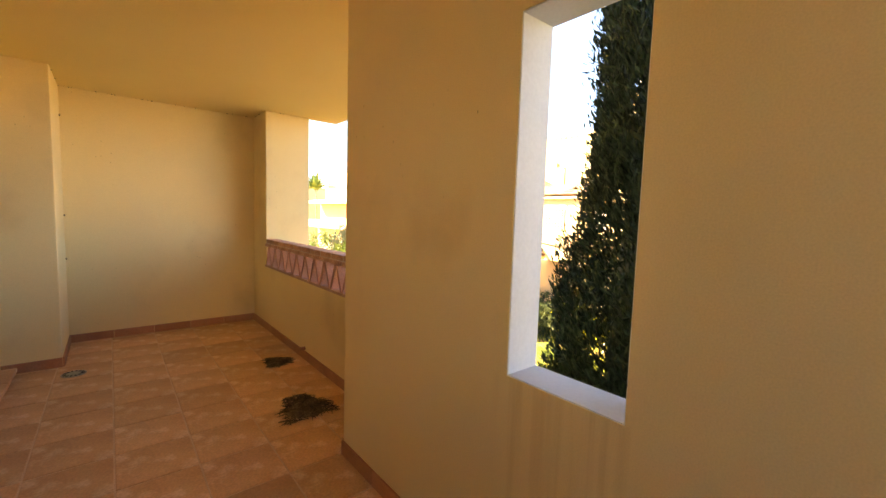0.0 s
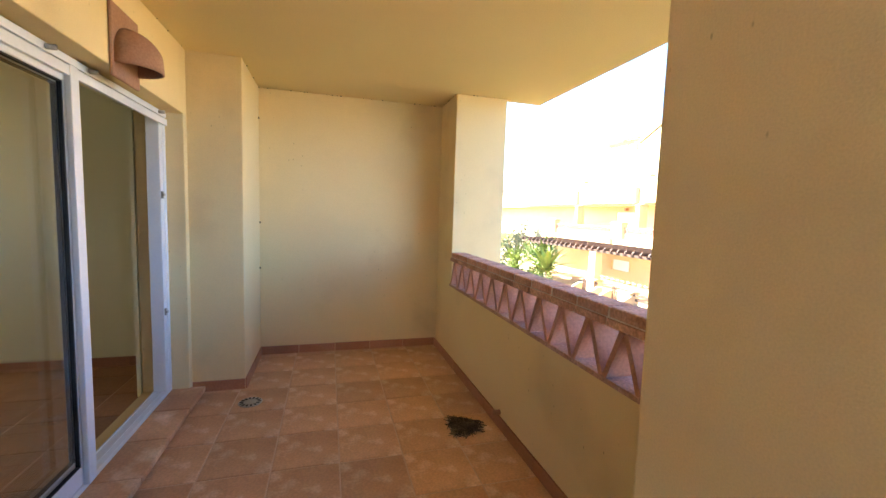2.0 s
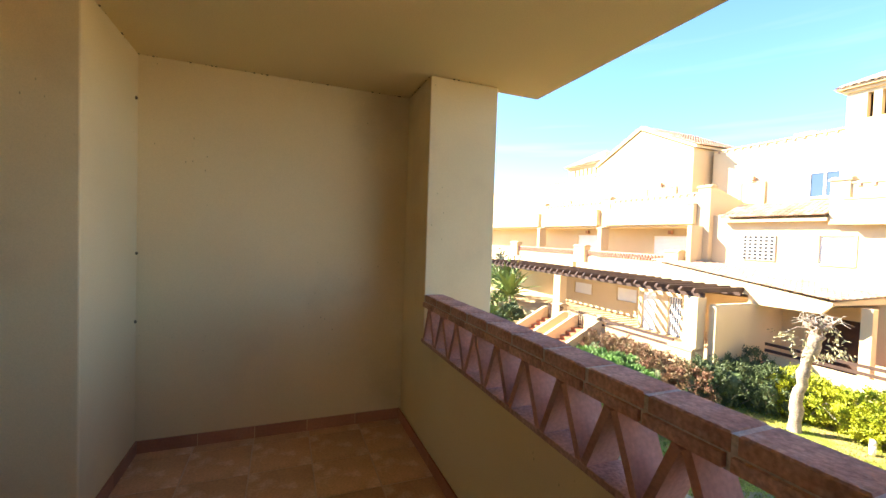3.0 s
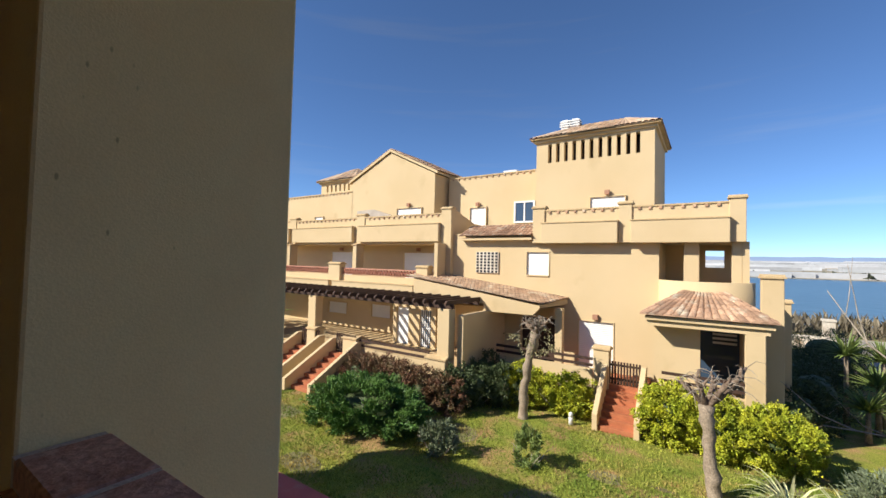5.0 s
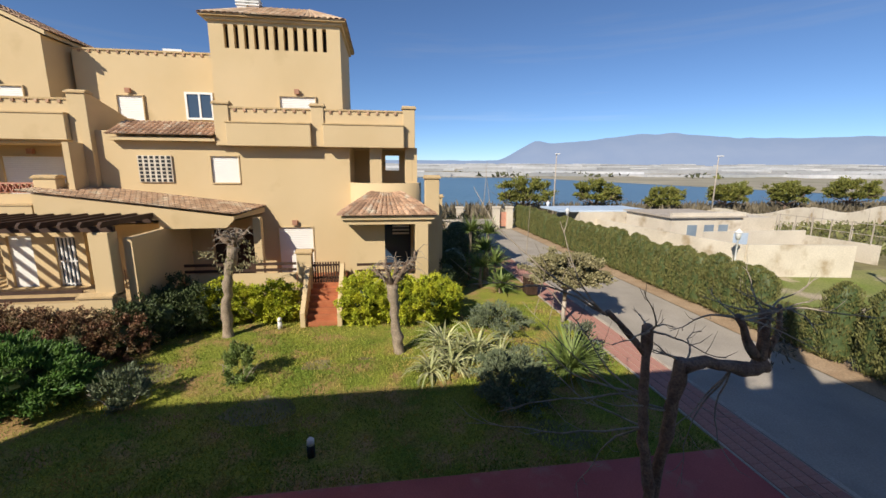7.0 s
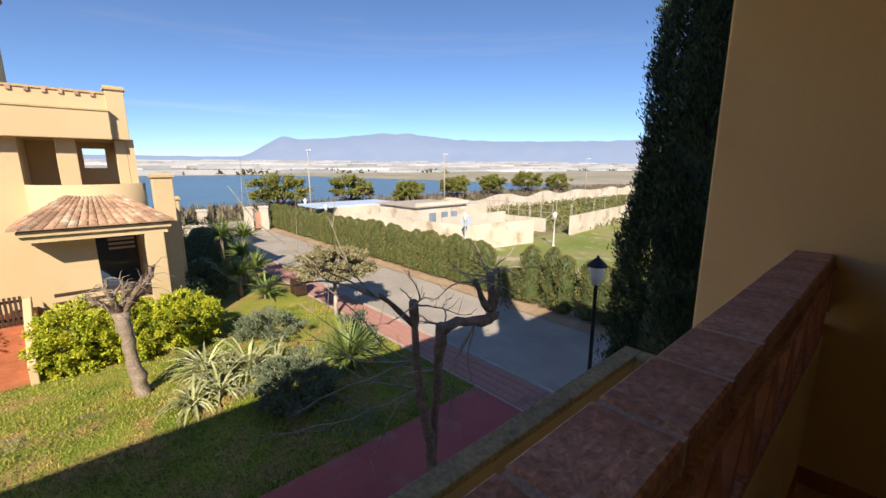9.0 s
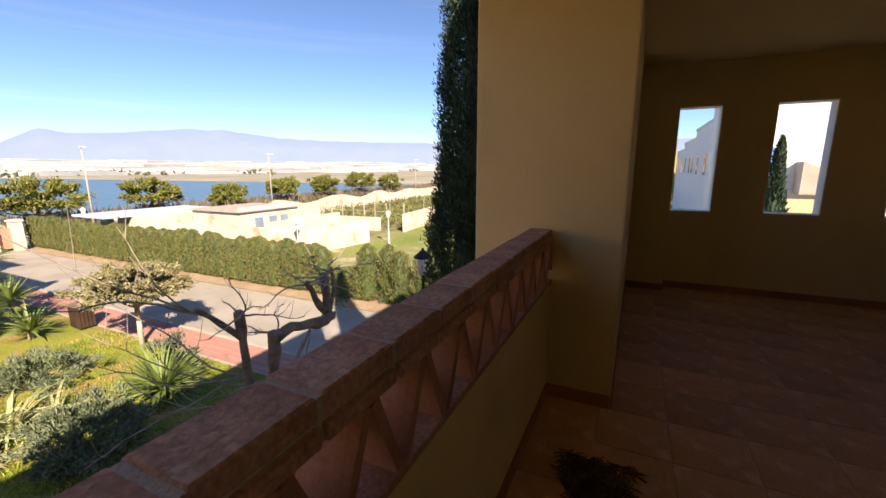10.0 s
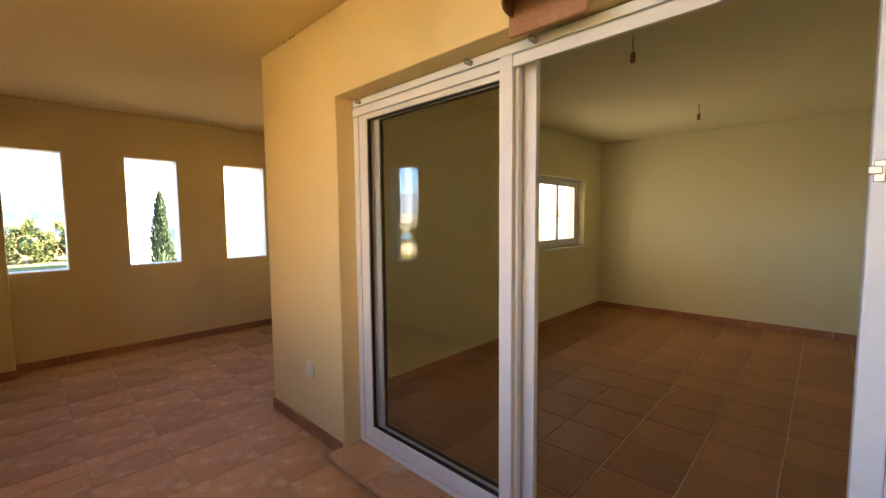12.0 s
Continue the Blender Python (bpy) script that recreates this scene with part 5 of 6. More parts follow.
ap("loggia_floor", Sheet().box(15.3, 20.0, 1.1, 3.66, -0.35, -0.1), STUCCO_OUT)
ap("facade_side", Sheet().box(17.45, 20.0, 3.66, 3.86, GROUND, 2.42), STUCCO_OUT)
ap("loggia_column", Sheet().box(17.2, 17.5, 2.36, 2.85, -0.1, 2.4), STUCCO_OUT, "", None, 0.02)
ap("loggia_column", Sheet().box(17.2, 17.5, 1.1, 1.4, -0.1, 2.4), STUCCO_OUT, "", None, 0.02)
cp = Sheet()
cp.smooth = True
for k in range(37):
    a = math.pi * k / 36
    for r in (1.0, 0.86):
        for z in (-0.6, 1.0):
            cp.v.append((17.2 - 1.25 * r * math.sin(a), 2.2 + 1.46 * r * math.cos(a), z))
cp.f = [q for k in range(36) for q in ((4 * k, 4 * k + 1, 4 * k + 5, 4 * k + 4), (4 * k + 3, 4 * k + 2, 4 * k + 6, 4 * k + 7), (4 * k + 1, 4 * k + 3, 4 * k + 7, 4 * k + 5))]
ap("curved_parapet", cp, STUCCO_OUT, "rounded balcony parapet")
pier(15.5, 15.95, 0.18, 0.72, GROUND, 1.28)
pier(18.0, 18.4, -0.3, 0.1, GROUND, 0.4)
# porch
ap("porch_beam", Sheet().box(14.95, 17.198, 0.55, 0.8, -0.47, -0.29).box(14.95, 17.198, 3.5, 3.8, -0.47, -0.29).box(14.95, 15.25, 0.8, 3.5, -0.47, -0.29), STUCCO_OUT)
s = Sheet()
u0, u1 = Vector((14.75, 3.97, -0.13)), Vector((14.75, 0.38, -0.13))
a0, a1 = Vector((16.1, 2.74, 0.68)), Vector((16.1, 1.66, 0.68))
back0, back1 = Vector((17.2, 3.97, -0.13)), Vector((17.2, 0.38, -0.13))


def slope(p0, p1, q0, q1, n, m=6):
    for i in range(n):
        for j in range(m):
            f0, f1 = j / m, (j + 1.1) / m
            lo0, lo1 = p0.lerp(p1, i / n), p0.lerp(p1, (i + 1) / n)
            hi0, hi1 = q0.lerp(q1, i / n), q0.lerp(q1, (i + 1) / n)
            v = []
            for f, lift in ((1 - f0, 0.0), (1 - f1, 0.035)):
                a, b = lo0.lerp(hi0, f), lo1.lerp(hi1, f)
                for q in range(6):
                    t = math.pi * q / 5
                    v.append(a.lerp(b, 0.5 - 0.5 * math.cos(t)) + Vector((0, 0, math.sin(t) * 0.07 + lift)))
            s.add(v, [(q, q + 1, q + 7, q + 6) for q in range(5)] + [(6, 7, 8, 9, 10, 11)])


slope(u0, u1, a0, a1, 16)
slope(u1, back1, a1, Vector((17.2, 1.66, 0.68)), 11)
slope(back0, u0, Vector((17.2, 2.74, 0.68)), a0, 11)
s.add([a0, a1, (17.2, 1.66, 0.68), (17.2, 2.74, 0.68)], [(0, 1, 2, 3)])
ap("porch_roof", s, ROOF, "hipped porch roof of terracotta barrel tiles")
ap("porch_eave", Sheet().box(14.85, 17.198, 0.45, 3.84, -0.286, -0.15), STUCCO_OUT)
ap("porch_column", Sheet().box(14.95, 15.35, 0.66, 1.15, GROUND, -0.47), STUCCO_OUT, "", None, 0.02)
ap("porch_low_wall", Sheet().box(15.0, 15.2, 1.15, 3.36, GROUND, -2.45), STUCCO_OUT)
for z in (-2.3, -2.05):
    ap("porch_rail", Sheet().box(15.05, 15.12, 1.15, 3.36, z, z + 0.09), WOODDARK, "dark wooden rail")
ap("porch_back", wall_with_holes("x", 18.2, 18.4, 1.1, 3.66, GROUND, -0.35, [(1.12, 2.44, -2.9, -0.55)]), STUCCO_OUT, "sunlit back wall of the porch")
ap("porch_wall", Sheet().box(15.75, 15.95, 2.3, 3.655, GROUND, -0.47), STUCCO_OUT, "sunlit inner wall of the porch")
ap("porch_door", Sheet().box(18.33, 18.36, 1.121, 2.439, -2.9, -0.551), TINT, "dark glazed porch door")
for k in range(5):
    ap("porch_blind", Sheet().box(18.28, 18.31, 1.2, 1.95, -0.72 - 0.16 * k, -0.64 - 0.16 * k), WHITE, "white blind slat")
# steps with gate
for i in range(7):
    ap("step", Sheet().box(14.05 + 0.24 * i, 15.9, 4.03, 5.13, GROUND, GROUND + 0.17 * (i + 1)), STEP, "terracotta step", None, 0.01)
for y0, y1 in ((5.13, 5.3), (3.86, 4.03)):
    ap("stringer_wall", Sheet().prism([(13.95, GROUND), (15.75, GROUND), (15.75, -2.05), (15.5, -2.05), (13.95, -3.45)], "y", y0, y1), STUCCO_OUT, "sloping stucco stair wall", None, 0.015)
pier(15.45, 15.9, 5.08, 5.62, GROUND, -1.53)
gate = ap("garden_gate", Sheet().box(15.62, 15.66, 4.03, 5.13, -2.65, -2.58).box(15.62, 15.66, 4.03, 5.13, -2.15, -2.08), WOODDARK, "dark wooden picket gate")
for i in range(11):
    ap("picket", Sheet().box(15.58, 15.62, 4.05 + 0.1 * i, 4.11 + 0.1 * i, -2.78, -1.98), WOODDARK, "", gate)
# terrace in front of the facade
ap("terrace_floor", Sheet().box(15.6, 17.2, 3.9, 10.0, GROUND, -2.8), STEP)
ap("terrace_wall", Sheet().box(15.5, 15.6, 5.66, 9.6, GROUND, -2.35), STUCCO_OUT)
for z in (-2.28, -2.05):
    ap("terrace_rail", Sheet().box(15.52, 15.58, 5.66, 9.6, z, z + 0.1), WOODDARK, "dark wooden rail")
# sloping porch roof of the middle part
ap("sloped_fascia", Sheet().prism([(14.1, -0.3), (14.1, 0.66), (7.72, -0.2), (7.72, -0.3), (8.0, -0.6), (10.25, -0.62), (10.25, -0.3)], "x", 15.5, 15.65), STUCCO_OUT, "sloping stucco fascia")
ap("sloped_roof", barrel_roof((17.2, 7.02, 0.05), (0, 6.9, 0.86), (-1.78, 0.58, -0.17), 38, 8, 0.18, 0.05), PALEROOF, "weathered tiled porch roof with a skewed end")
ap("roof_end", Sheet().add([(15.52, 7.72, -0.3), (17.198, 7.1, -0.2), (17.198, 7.1, 0.03), (15.52, 7.72, -0.19), (15.52, 7.9, -0.3), (17.198, 7.28, -0.2), (17.198, 7.28, 0.03), (15.52, 7.9, -0.19)],
                             [(0, 1, 2, 3), (4, 7, 6, 5), (0, 4, 5, 1), (3, 2, 6, 7), (0, 3, 7, 4), (1, 5, 6, 2)]), STUCCO_OUT, "stucco edge of the porch roof")
ap("sloped_soffit", Sheet().add([(15.6, 7.75, -0.36), (17.2, 7.2, -0.3), (17.2, 13.2, -0.4), (15.6, 13.2, -0.5)], [(0, 1, 2, 3)]), STUCCO_OUT)
ap("roof_post", Sheet().box(16.3, 16.6, 7.05, 7.35, -2.8, -0.32), STUCCO_OUT, "", None, 0.015)
ap("garden_wall", Sheet().box(13.4, 17.2, 10.0, 10.25, GROUND, -0.6), STUCCO_OUT)
ap("wall_niche", Sheet().box(13.37, 13.4, 10.3, 10.31, -2.2, -1.6), CLAY)

# left part, built as modules along the row
ap("recess_back", Sheet().box(18.6, 18.8, 13.2, 46, GROUND, 2.4), STUCCO_OUT)
ap("row_end", Sheet().box(16.2, 18.6, 13.2, 13.4, GROUND, 2.4), STUCCO_OUT)
ap("lower_facade", wall_with_holes("x", 18.3, 18.5, 15.9, 46, GROUND, -0.26, [(17.9, 19.5, -2.05, -1.2), (21.6, 23.4, -2.1, -1.3)]), STUCCO_OUT, "set-back ground-floor facade in the shade of the balconies")
ap("return_wall", Sheet().box(16.402, 18.298, 15.9, 16.1, GROUND, -0.26), STUCCO_OUT)
ap("balcony_front", Sheet().box(16.202, 16.4, 15.902, 46, -0.25, 0.6), STUCCO_OUT)
ap("lower_facade", wall_with_holes("x", 16.2, 16.4, 13.4, 15.9, GROUND, 0.6, [(14.9, 15.7, -2.8, -0.9), (13.5, 14.2, -2.8, -0.95)]), STUCCO_OUT, "ground-floor facade under the balconies")
grille = ap("grille_door", Sheet().box(16.36, 16.38, 13.5, 14.2, -2.8, -0.95), TINT, "dark board for doorway shade behind a white grille")
for k in range(6):
    ap("grille_bar", Sheet().box(16.28, 16.32, 13.5 + 0.13 * k, 13.55 + 0.13 * k, -2.8, -0.95), WHITE, "", grille)
for z in (-2.75, -1.9, -1.0):
    ap("grille_rail", Sheet().box(16.285, 16.315, 13.55, 14.15, z, z + 0.05), WHITE, "", grille)
shutter(18.3, 17.95, 19.45, -2.0, -1.24)
shutter(18.3, 21.65, 23.35, -2.06, -1.34)
ap("shutter_door", Sheet().box(16.3, 16.34, 14.85, 15.75, -2.8, -0.85), SHUTTER)
ap("balcony_slab", Sheet().box(16.2, 18.6, 13.4, 46, -0.25, 0.0), STUCCO_OUT)
ap("upper_slab", Sheet().box(16.98, 19.5, 13.2, 46, 2.38, 2.8), STUCCO_OUT)
latt = ap("lattice_band", Sheet().box(16.19, 16.3, 14.4, 19.95, 0.64, 0.66).box(16.19, 16.3, 14.4, 19.95, 0.94, 1.0).box(16.19, 16.3, 20.9, 27.5, 0.64, 0.66).box(16.19, 16.3, 20.9, 27.5, 0.94, 1.0), LATTICE, "red brick lattice band")
for y0, y1 in ((14.4, 19.95), (20.9, 27.5)):
    zz = Sheet()
    k = int((y1 - y0) / 0.2)
    for i in range(k):
        for a, b in ((0, 0.1), (0.2, 0.1)):
            ya, yb = y0 + 0.2 * i + a, y0 + 0.2 * i + b
            zz.prism([(ya - 0.015, 0.66), (ya + 0.015, 0.66), (yb + 0.015, 0.94), (yb - 0.015, 0.94)], "x", 16.19, 16.3)
    tagged(ap("lattice_brickwork", zz, LATTICE, "", latt), kind="stuff")
ap("lattice_back", Sheet().box(16.4, 16.42, 14.75, 27.5, 0.62, 0.94), STUCCO_OUT)
pier(16.0, 16.45, 13.65, 14.36, -0.3, 1.22)
pier(16.0, 16.45, 19.9, 20.85, -0.3, 1.27)
pier(16.0, 16.45, 27.5, 28.4, -0.3, 1.3)
ap("balcony_end_wall", Sheet().box(16.4, 18.6, 13.4, 13.6, 0.0, 1.2), STUCCO_OUT)
for y0, y1 in ((14.3, 20.2), (20.5, 27.2), (27.4, 34.0)):
    ap("planter_box", Sheet().box(15.7, 16.198, y0, y1, -0.24, 0.22), STUCCO_OUT, "projecting stucco planter box", None, 0.02)
    ap("planter_coping", Sheet().box(15.67, 16.195, y0 - 0.02, y1 + 0.02, 0.22, 0.26), COPING)
for y0, y1 in ((13.55, 19.25), (19.76, 25.4), (25.8, 34.0)):
    ap("planter_box", Sheet().box(16.72, 16.978, y0, y1, 2.5, 3.41), STUCCO_OUT, "projecting stucco planter box", None, 0.02)
    ap("planter_coping", Sheet().box(16.69, 16.975, y0 - 0.02, y1 + 0.02, 3.41, 3.46), COPING)
ap("parapet", Sheet().box(17.0, 17.2, 13.5, 40, 2.8, 3.92), STUCCO_OUT, "second-floor parapet")
ap("parapet_coping", Sheet().box(16.96, 17.24, 13.5, 40, 3.92, 3.99), COPING)
pier(16.95, 17.3, 18.95, 19.6, 2.4, 4.16)
pier(16.95, 17.3, 25.3, 25.95, 2.4, 4.16)
pier(16.6, 17.2, 19.2, 19.5, 0.0, 2.38)
pier(16.6, 17.2, 25.4, 25.7, 0.0, 2.38)
for y0, y1 in ((15.0, 17.2), (21.5, 23.5)):
    shutter(18.53, y0, y1, 0.0, 1.95, lamp_over=True)
# pergola over the ground-floor terrace
perg = ap("pergola", Sheet().box(13.1, 13.22, 10.3, 27.0, -0.36, -0.2).box(15.3, 15.42, 10.4, 27.0, -0.36, -0.2), WOODDARK, "dark wooden pergola")
for i in range(32):
    y = 10.4 + i * 0.52
    ap("rafter", Sheet().prism([(12.75, -0.2), (15.7, -0.2), (15.7, -0.03), (12.85, -0.03), (12.75, -0.12)], "y", y, y + 0.09), WOODDARK, "", perg)
for y in (10.4, 18.2):
    ap("pergola_post", Sheet().box(13.0, 13.45, y, y + 0.55, GROUND, -0.37), STUCCO_OUT, "", None, 0.02)
ap("low_wall", Sheet().box(13.0, 13.15, 11.0, 15.3, GROUND, -2.5), STUCCO_OUT)
for z in (-2.42, -2.2):
    ap("terrace_rail", Sheet().box(13.04, 13.1, 11.35, 15.2, z, z + 0.1), WOODDARK, "dark wooden rail")
ap("terrace_floor", Sheet().box(13.15, 18.3, 10.25, 27, GROUND, -2.8), COPING, "beige-brown terrace floor")
pier(12.85, 13.4, 10.45, 11.35, GROUND, -2.25)
pier(12.85, 13.4, 15.2, 16.05, GROUND, -2.05)
pier(12.85, 13.4, 18.0, 18.6, GROUND, -1.9)
for yb in (15.1, 17.6):
    for y0 in (yb - 0.05, yb + 1.55):
        ap("stringer_wall", Sheet().prism([(10.3, GROUND), (13.1, GROUND), (13.1, -2.2), (12.8, -2.2), (10.3, -3.5)], "y", y0, y0 + 0.18), STUCCO_OUT, "sloping stucco stair wall", None, 0.015)
    for i in range(7):
        ap("step", Sheet().box(10.6 + 0.33 * i, 13.1, yb + 0.13, yb + 1.55, GROUND, GROUND + 0.17 * (i + 1)), STEP, "terracotta step")
    gt = ap("garden_gate", Sheet().box(12.95, 12.99, yb + 0.2, yb + 1.5, -2.7, -2.62).box(12.95, 12.99, yb + 0.2, yb + 1.5, -2.1, -2.02), WOODDARK, "dark wooden picket gate")
    for i in range(10):
        ap("picket", Sheet().box(12.91, 12.95, yb + 0.22 + 0.13 * i, yb + 0.28 + 0.13 * i, -2.8, -1.95), WOODDARK, "", gt)

# top floor, gable and towers
ap("top_wall", Sheet().box(20.7, 21.0, 9.6, 15.5, 2.75, 6.55), STUCCO_OUT)
ap("top_wall", Sheet().box(19.5, 19.8, 22.7, 46, 2.75, 6.15), STUCCO_OUT)
ap("wall_coping", Sheet().box(20.65, 21.05, 9.6, 15.5, 6.55, 6.62), COPING)
ap("wall_coping", Sheet().box(19.45, 19.85, 22.75, 46, 6.15, 6.22), COPING)
ap("gable", Sheet().prism([(15.78, 2.75), (22.73, 2.75), (22.73, 6.75), (19.3, 8.42), (15.78, 6.75)], "x", 19.5, 23.5), STUCCO_OUT, "gabled top storey")
gr = Sheet()
gr.prism([(15.55, 6.72), (19.3, 8.5), (23.0, 6.72), (23.0, 6.88), (19.3, 8.66), (15.55, 6.88)], "x", 19.4, 23.6)
ap("gable_verge", gr, STUCCO_OUT, "stucco verge")
ap("gable_roof", barrel_roof((19.42, 19.3, 8.68), (4.2, 0, 0), (0, -3.85, -1.82), 20, 12), ROOF, "tiled gable roof")
ap("gable_roof", barrel_roof((19.42, 19.3, 8.68), (4.2, 0, 0), (0, 3.85, -1.82), 20, 12), ROOF, "tiled gable roof")


def tower(y0, y1, x0, depth, z1, slots, s0, s1):
    pitch = (y1 - y0 - 1.36) / (slots - 1)
    hs = [(y0 + 0.58 + pitch * i, y0 + 0.76 + pitch * i, s0, s1) for i in range(slots)]
    ap("tower_front", wall_with_holes("x", x0, x0 + 0.25, y0, y1, 2.75, z1, hs), STUCCO_OUT, "tower wall with a row of tall slots")
    ap("tower_side", Sheet().box(x0 + 0.25, x0 + depth, y0, y0 + 0.25, 2.75, z1).box(x0 + 0.25, x0 + depth, y1 - 0.25, y1, 2.75, z1).box(x0 + depth, x0 + depth + 0.2, y0, y1, 2.75, z1), STUCCO_OUT)
    # added dark board: painted shade seen through the slots
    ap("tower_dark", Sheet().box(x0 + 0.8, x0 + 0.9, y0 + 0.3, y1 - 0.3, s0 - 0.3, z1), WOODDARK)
    ap("tower_cornice", Sheet().box(x0 - 0.12, x0 + depth + 0.3, y0 - 0.12, y1 + 0.12, z1, z1 + 0.13), STUCCO_OUT, "", None, 0.03)
    yc, e = (y0 + y1) / 2, z1 + 0.19
    ap("tower_eave", Sheet().box(x0 - 0.26, x0 + depth + 0.36, y0 - 0.26, y1 + 0.26, z1 + 0.13, z1 + 0.18), COPING, "stucco eave board")
    s = Sheet()
    for q in (barrel_roof((x0 + depth / 2, y0 + 1.6, e + 1.15), (0, y1 - y0 - 3.2, 0), (-depth / 2 - 0.3, 0, -1.15), max(4, int((y1 - y0 - 3.2) / 0.22)), 7),):
        s.add(q.v, q.f)
    E = [Vector((x0 - 0.3, y0 - 0.3, e)), Vector((x0 - 0.3, y1 + 0.3, e)), Vector((x0 + depth + 0.4, y1 + 0.3, e)), Vector((x0 + depth + 0.4, y0 - 0.3, e))]
    R = [Vector((x0 + depth / 2, y0 + 1.6, e + 1.15)), Vector((x0 + depth / 2, y1 - 1.6, e + 1.15))]
    s.add(E + R, [(0, 4, 5, 1), (1, 5, 2), (2, 5, 4, 3), (3, 4, 0)])
    for k in range(24):
        for a, b, c in ((E[0], E[1], None), (E[0], E[3], None)):
            p = a.lerp(b, (k + 0.5) / 24)
            q = Vector((R[0].x, min(max(p.y, R[0].y), R[1].y), R[0].z)) if b is E[1] else R[0].lerp(R[0], 0)
            v = []
            h = (b - a).normalized() * ((b - a).length / 48)
            for pt, kk in ((p, 1.0), (q, 0.35)):
                for t in range(5):
                    an = math.pi * t / 4
                    v.append(pt - h * math.cos(an) * kk + Vector((0, 0, math.sin(an) * 0.07 + 0.01)))
            s.add(v, [(t, t + 1, t + 6, t + 5) for t in range(4)])
    ap("tower_roof", s, PALEROOF, "low hipped roof of weathered tiles")


tower(4.07, 9.46, 19.5, 4.5, 7.62, 11, 6.56, 7.5)
tower(22.8, 26.4, 19.85, 3.5, 7.0, 6, 6.4, 6.88)
for y0 in (7.82, 8.34):
    ch = ap("chimney", Sheet().box(21.2, 21.65, y0, y0 + 0.42, 7.9, 8.85), WHITE, "white slotted chimney")
    for k in range(3):
        ap("chimney_louvre", Sheet().box(21.14, 21.71, y0 - 0.05, y0 + 0.47, 8.85 + 0.13 * k, 8.9 + 0.13 * k).box(21.25, 21.6, y0 + 0.06, y0 + 0.36, 8.9 + 0.13 * k, 8.98 + 0.13 * k), WHITE, "", ch)
ap("chimney", Sheet().box(21.2, 21.6, 11.3, 12.1, 6.4, 6.85), WHITE, "low white vent")
shutter(19.43, 5.25, 6.75, 3.0, 4.66, lamp_over=True)
shutter(19.43, 16.7, 18.6, 3.0, 4.75, lamp_over=True)
shutter(20.63, 12.9, 13.95, 3.0, 4.7, lamp_over=True)
shutter(19.43, 25.6, 26.5, 3.0, 4.55)
w = ap("window", frame_sheet(9.95, 11.15, 3.72, 4.92, 20.62, 20.7, 0.09), WHITE, "white framed window with dark blue glass")
ap("window_pane", Sheet().box(20.66, 20.69, 10.04, 11.06, 3.81, 4.83), TINT, "", w)
ap("window_bar", Sheet().box(20.63, 20.66, 10.5, 10.58, 3.81, 4.83), WHITE, "", w)
ap("awning", Sheet().prism([(18.7, 3.2), (22.0, 3.2), (21.9, 4.75), (20.4, 4.78), (18.9, 4.35)], "x", 19.2, 19.3), KERB, "grey folded awning")
ap("parasol", Sheet().tube([(18.4, 14.3, 2.8), (18.4, 14.3, 4.0), (18.4, 14.3, 4.55)], [0.02, 0.12, 0.03], 8), WOODDARK, "closed dark parasol")
# the row goes on behind
ap("row_top", Sheet().box(19.8, 26, 26.4, 46, 2.4, 6.1), STUCCO_OUT)
ap("stair_head", Sheet().box(20.95, 25, 9.6, 15.7, 2.75, 6.5), STUCCO_OUT)
ap("row_body", Sheet().box(18.82, 26, 13.4, 46, GROUND, 2.38), STUCCO_OUT)

# a second house further along the row
far = thing("garden_house", "pale stucco house with a tower further along the garden", "house", (18, 55, GROUND))
part("wall", Sheet().box(-4, 8, 0, 22, 0, 6.6).box(-2, 6, 2, 20, 6.6, 9.0), STUCCO_OUT, far)
part("roof", barrel_roof((-0.5, 3.5, 13.5), (0, 6, 0), (-4, 0, -1.0), 24, 6), ROOF, far)
part("tower", Sheet().box(-3.5, 2, 3.5, 9.5, 9.0, 12.4), STUCCO_OUT, far)
for i in range(4):
    part("window", Sheet().box(-4.05, -4.0, 2 + i * 5, 4 + i * 5, 4.2, 6.0), TINT, far)

# ---- gate, walls and buildings along the road ----
gp = thing("entrance_gate", "cream gate posts and red brick panels across the road", "gate", (38.0, -9.0, GROUND))
for y in (-0.7, 0.6, 4.2):
    part("gate_post", Sheet().box(-0.3, 0.3, y - 0.3, y + 0.3, 0, 2.0).box(-0.36, 0.36, y - 0.36, y + 0.36, 2.0, 2.15), WHITEWALL, gp)
part("gate_panel", Sheet().box(-0.06, 0.06, -0.4, 0.3, 0.2, 1.6), LATTICE, gp, "red brick panel")
part("gate_wall", Sheet().box(-0.15, 0.15, 4.5, 60, 0, 0.9), WHITEWALL, gp)


def post_lamp(at, h, label, dark):
    t = thing("post_lamp", label, "garden lamp", at, "garden lamps")
    a, b = (RUBBER, WHITE) if dark else (WHITE, WHITE)
    part("pole", Sheet().lathe([(0.09, 0), (0.09, 0.08), (0.045, 0.2), (0.035, h - 0.62), (0.06, h - 0.6), (0.02, h - 0.55)], 10), a, t)
    part("lantern", Sheet().lathe([(0.09, h - 0.57), (0.155, h - 0.22), (0.15, h - 0.2)], 12), SHUTTER if dark else WHITE, t, "frosted lantern body")
    part("cap", Sheet().lathe([(0.2, h - 0.21), (0.19, h - 0.18), (0.06, h - 0.06), (0.02, h - 0.03), (0.03, h)], 12), RUBBER if dark else WHITE, t)


post_lamp((3.55, -4.85, GROUND + 0.03), 3.8, "black street lantern with a frosted body beside the path", True)
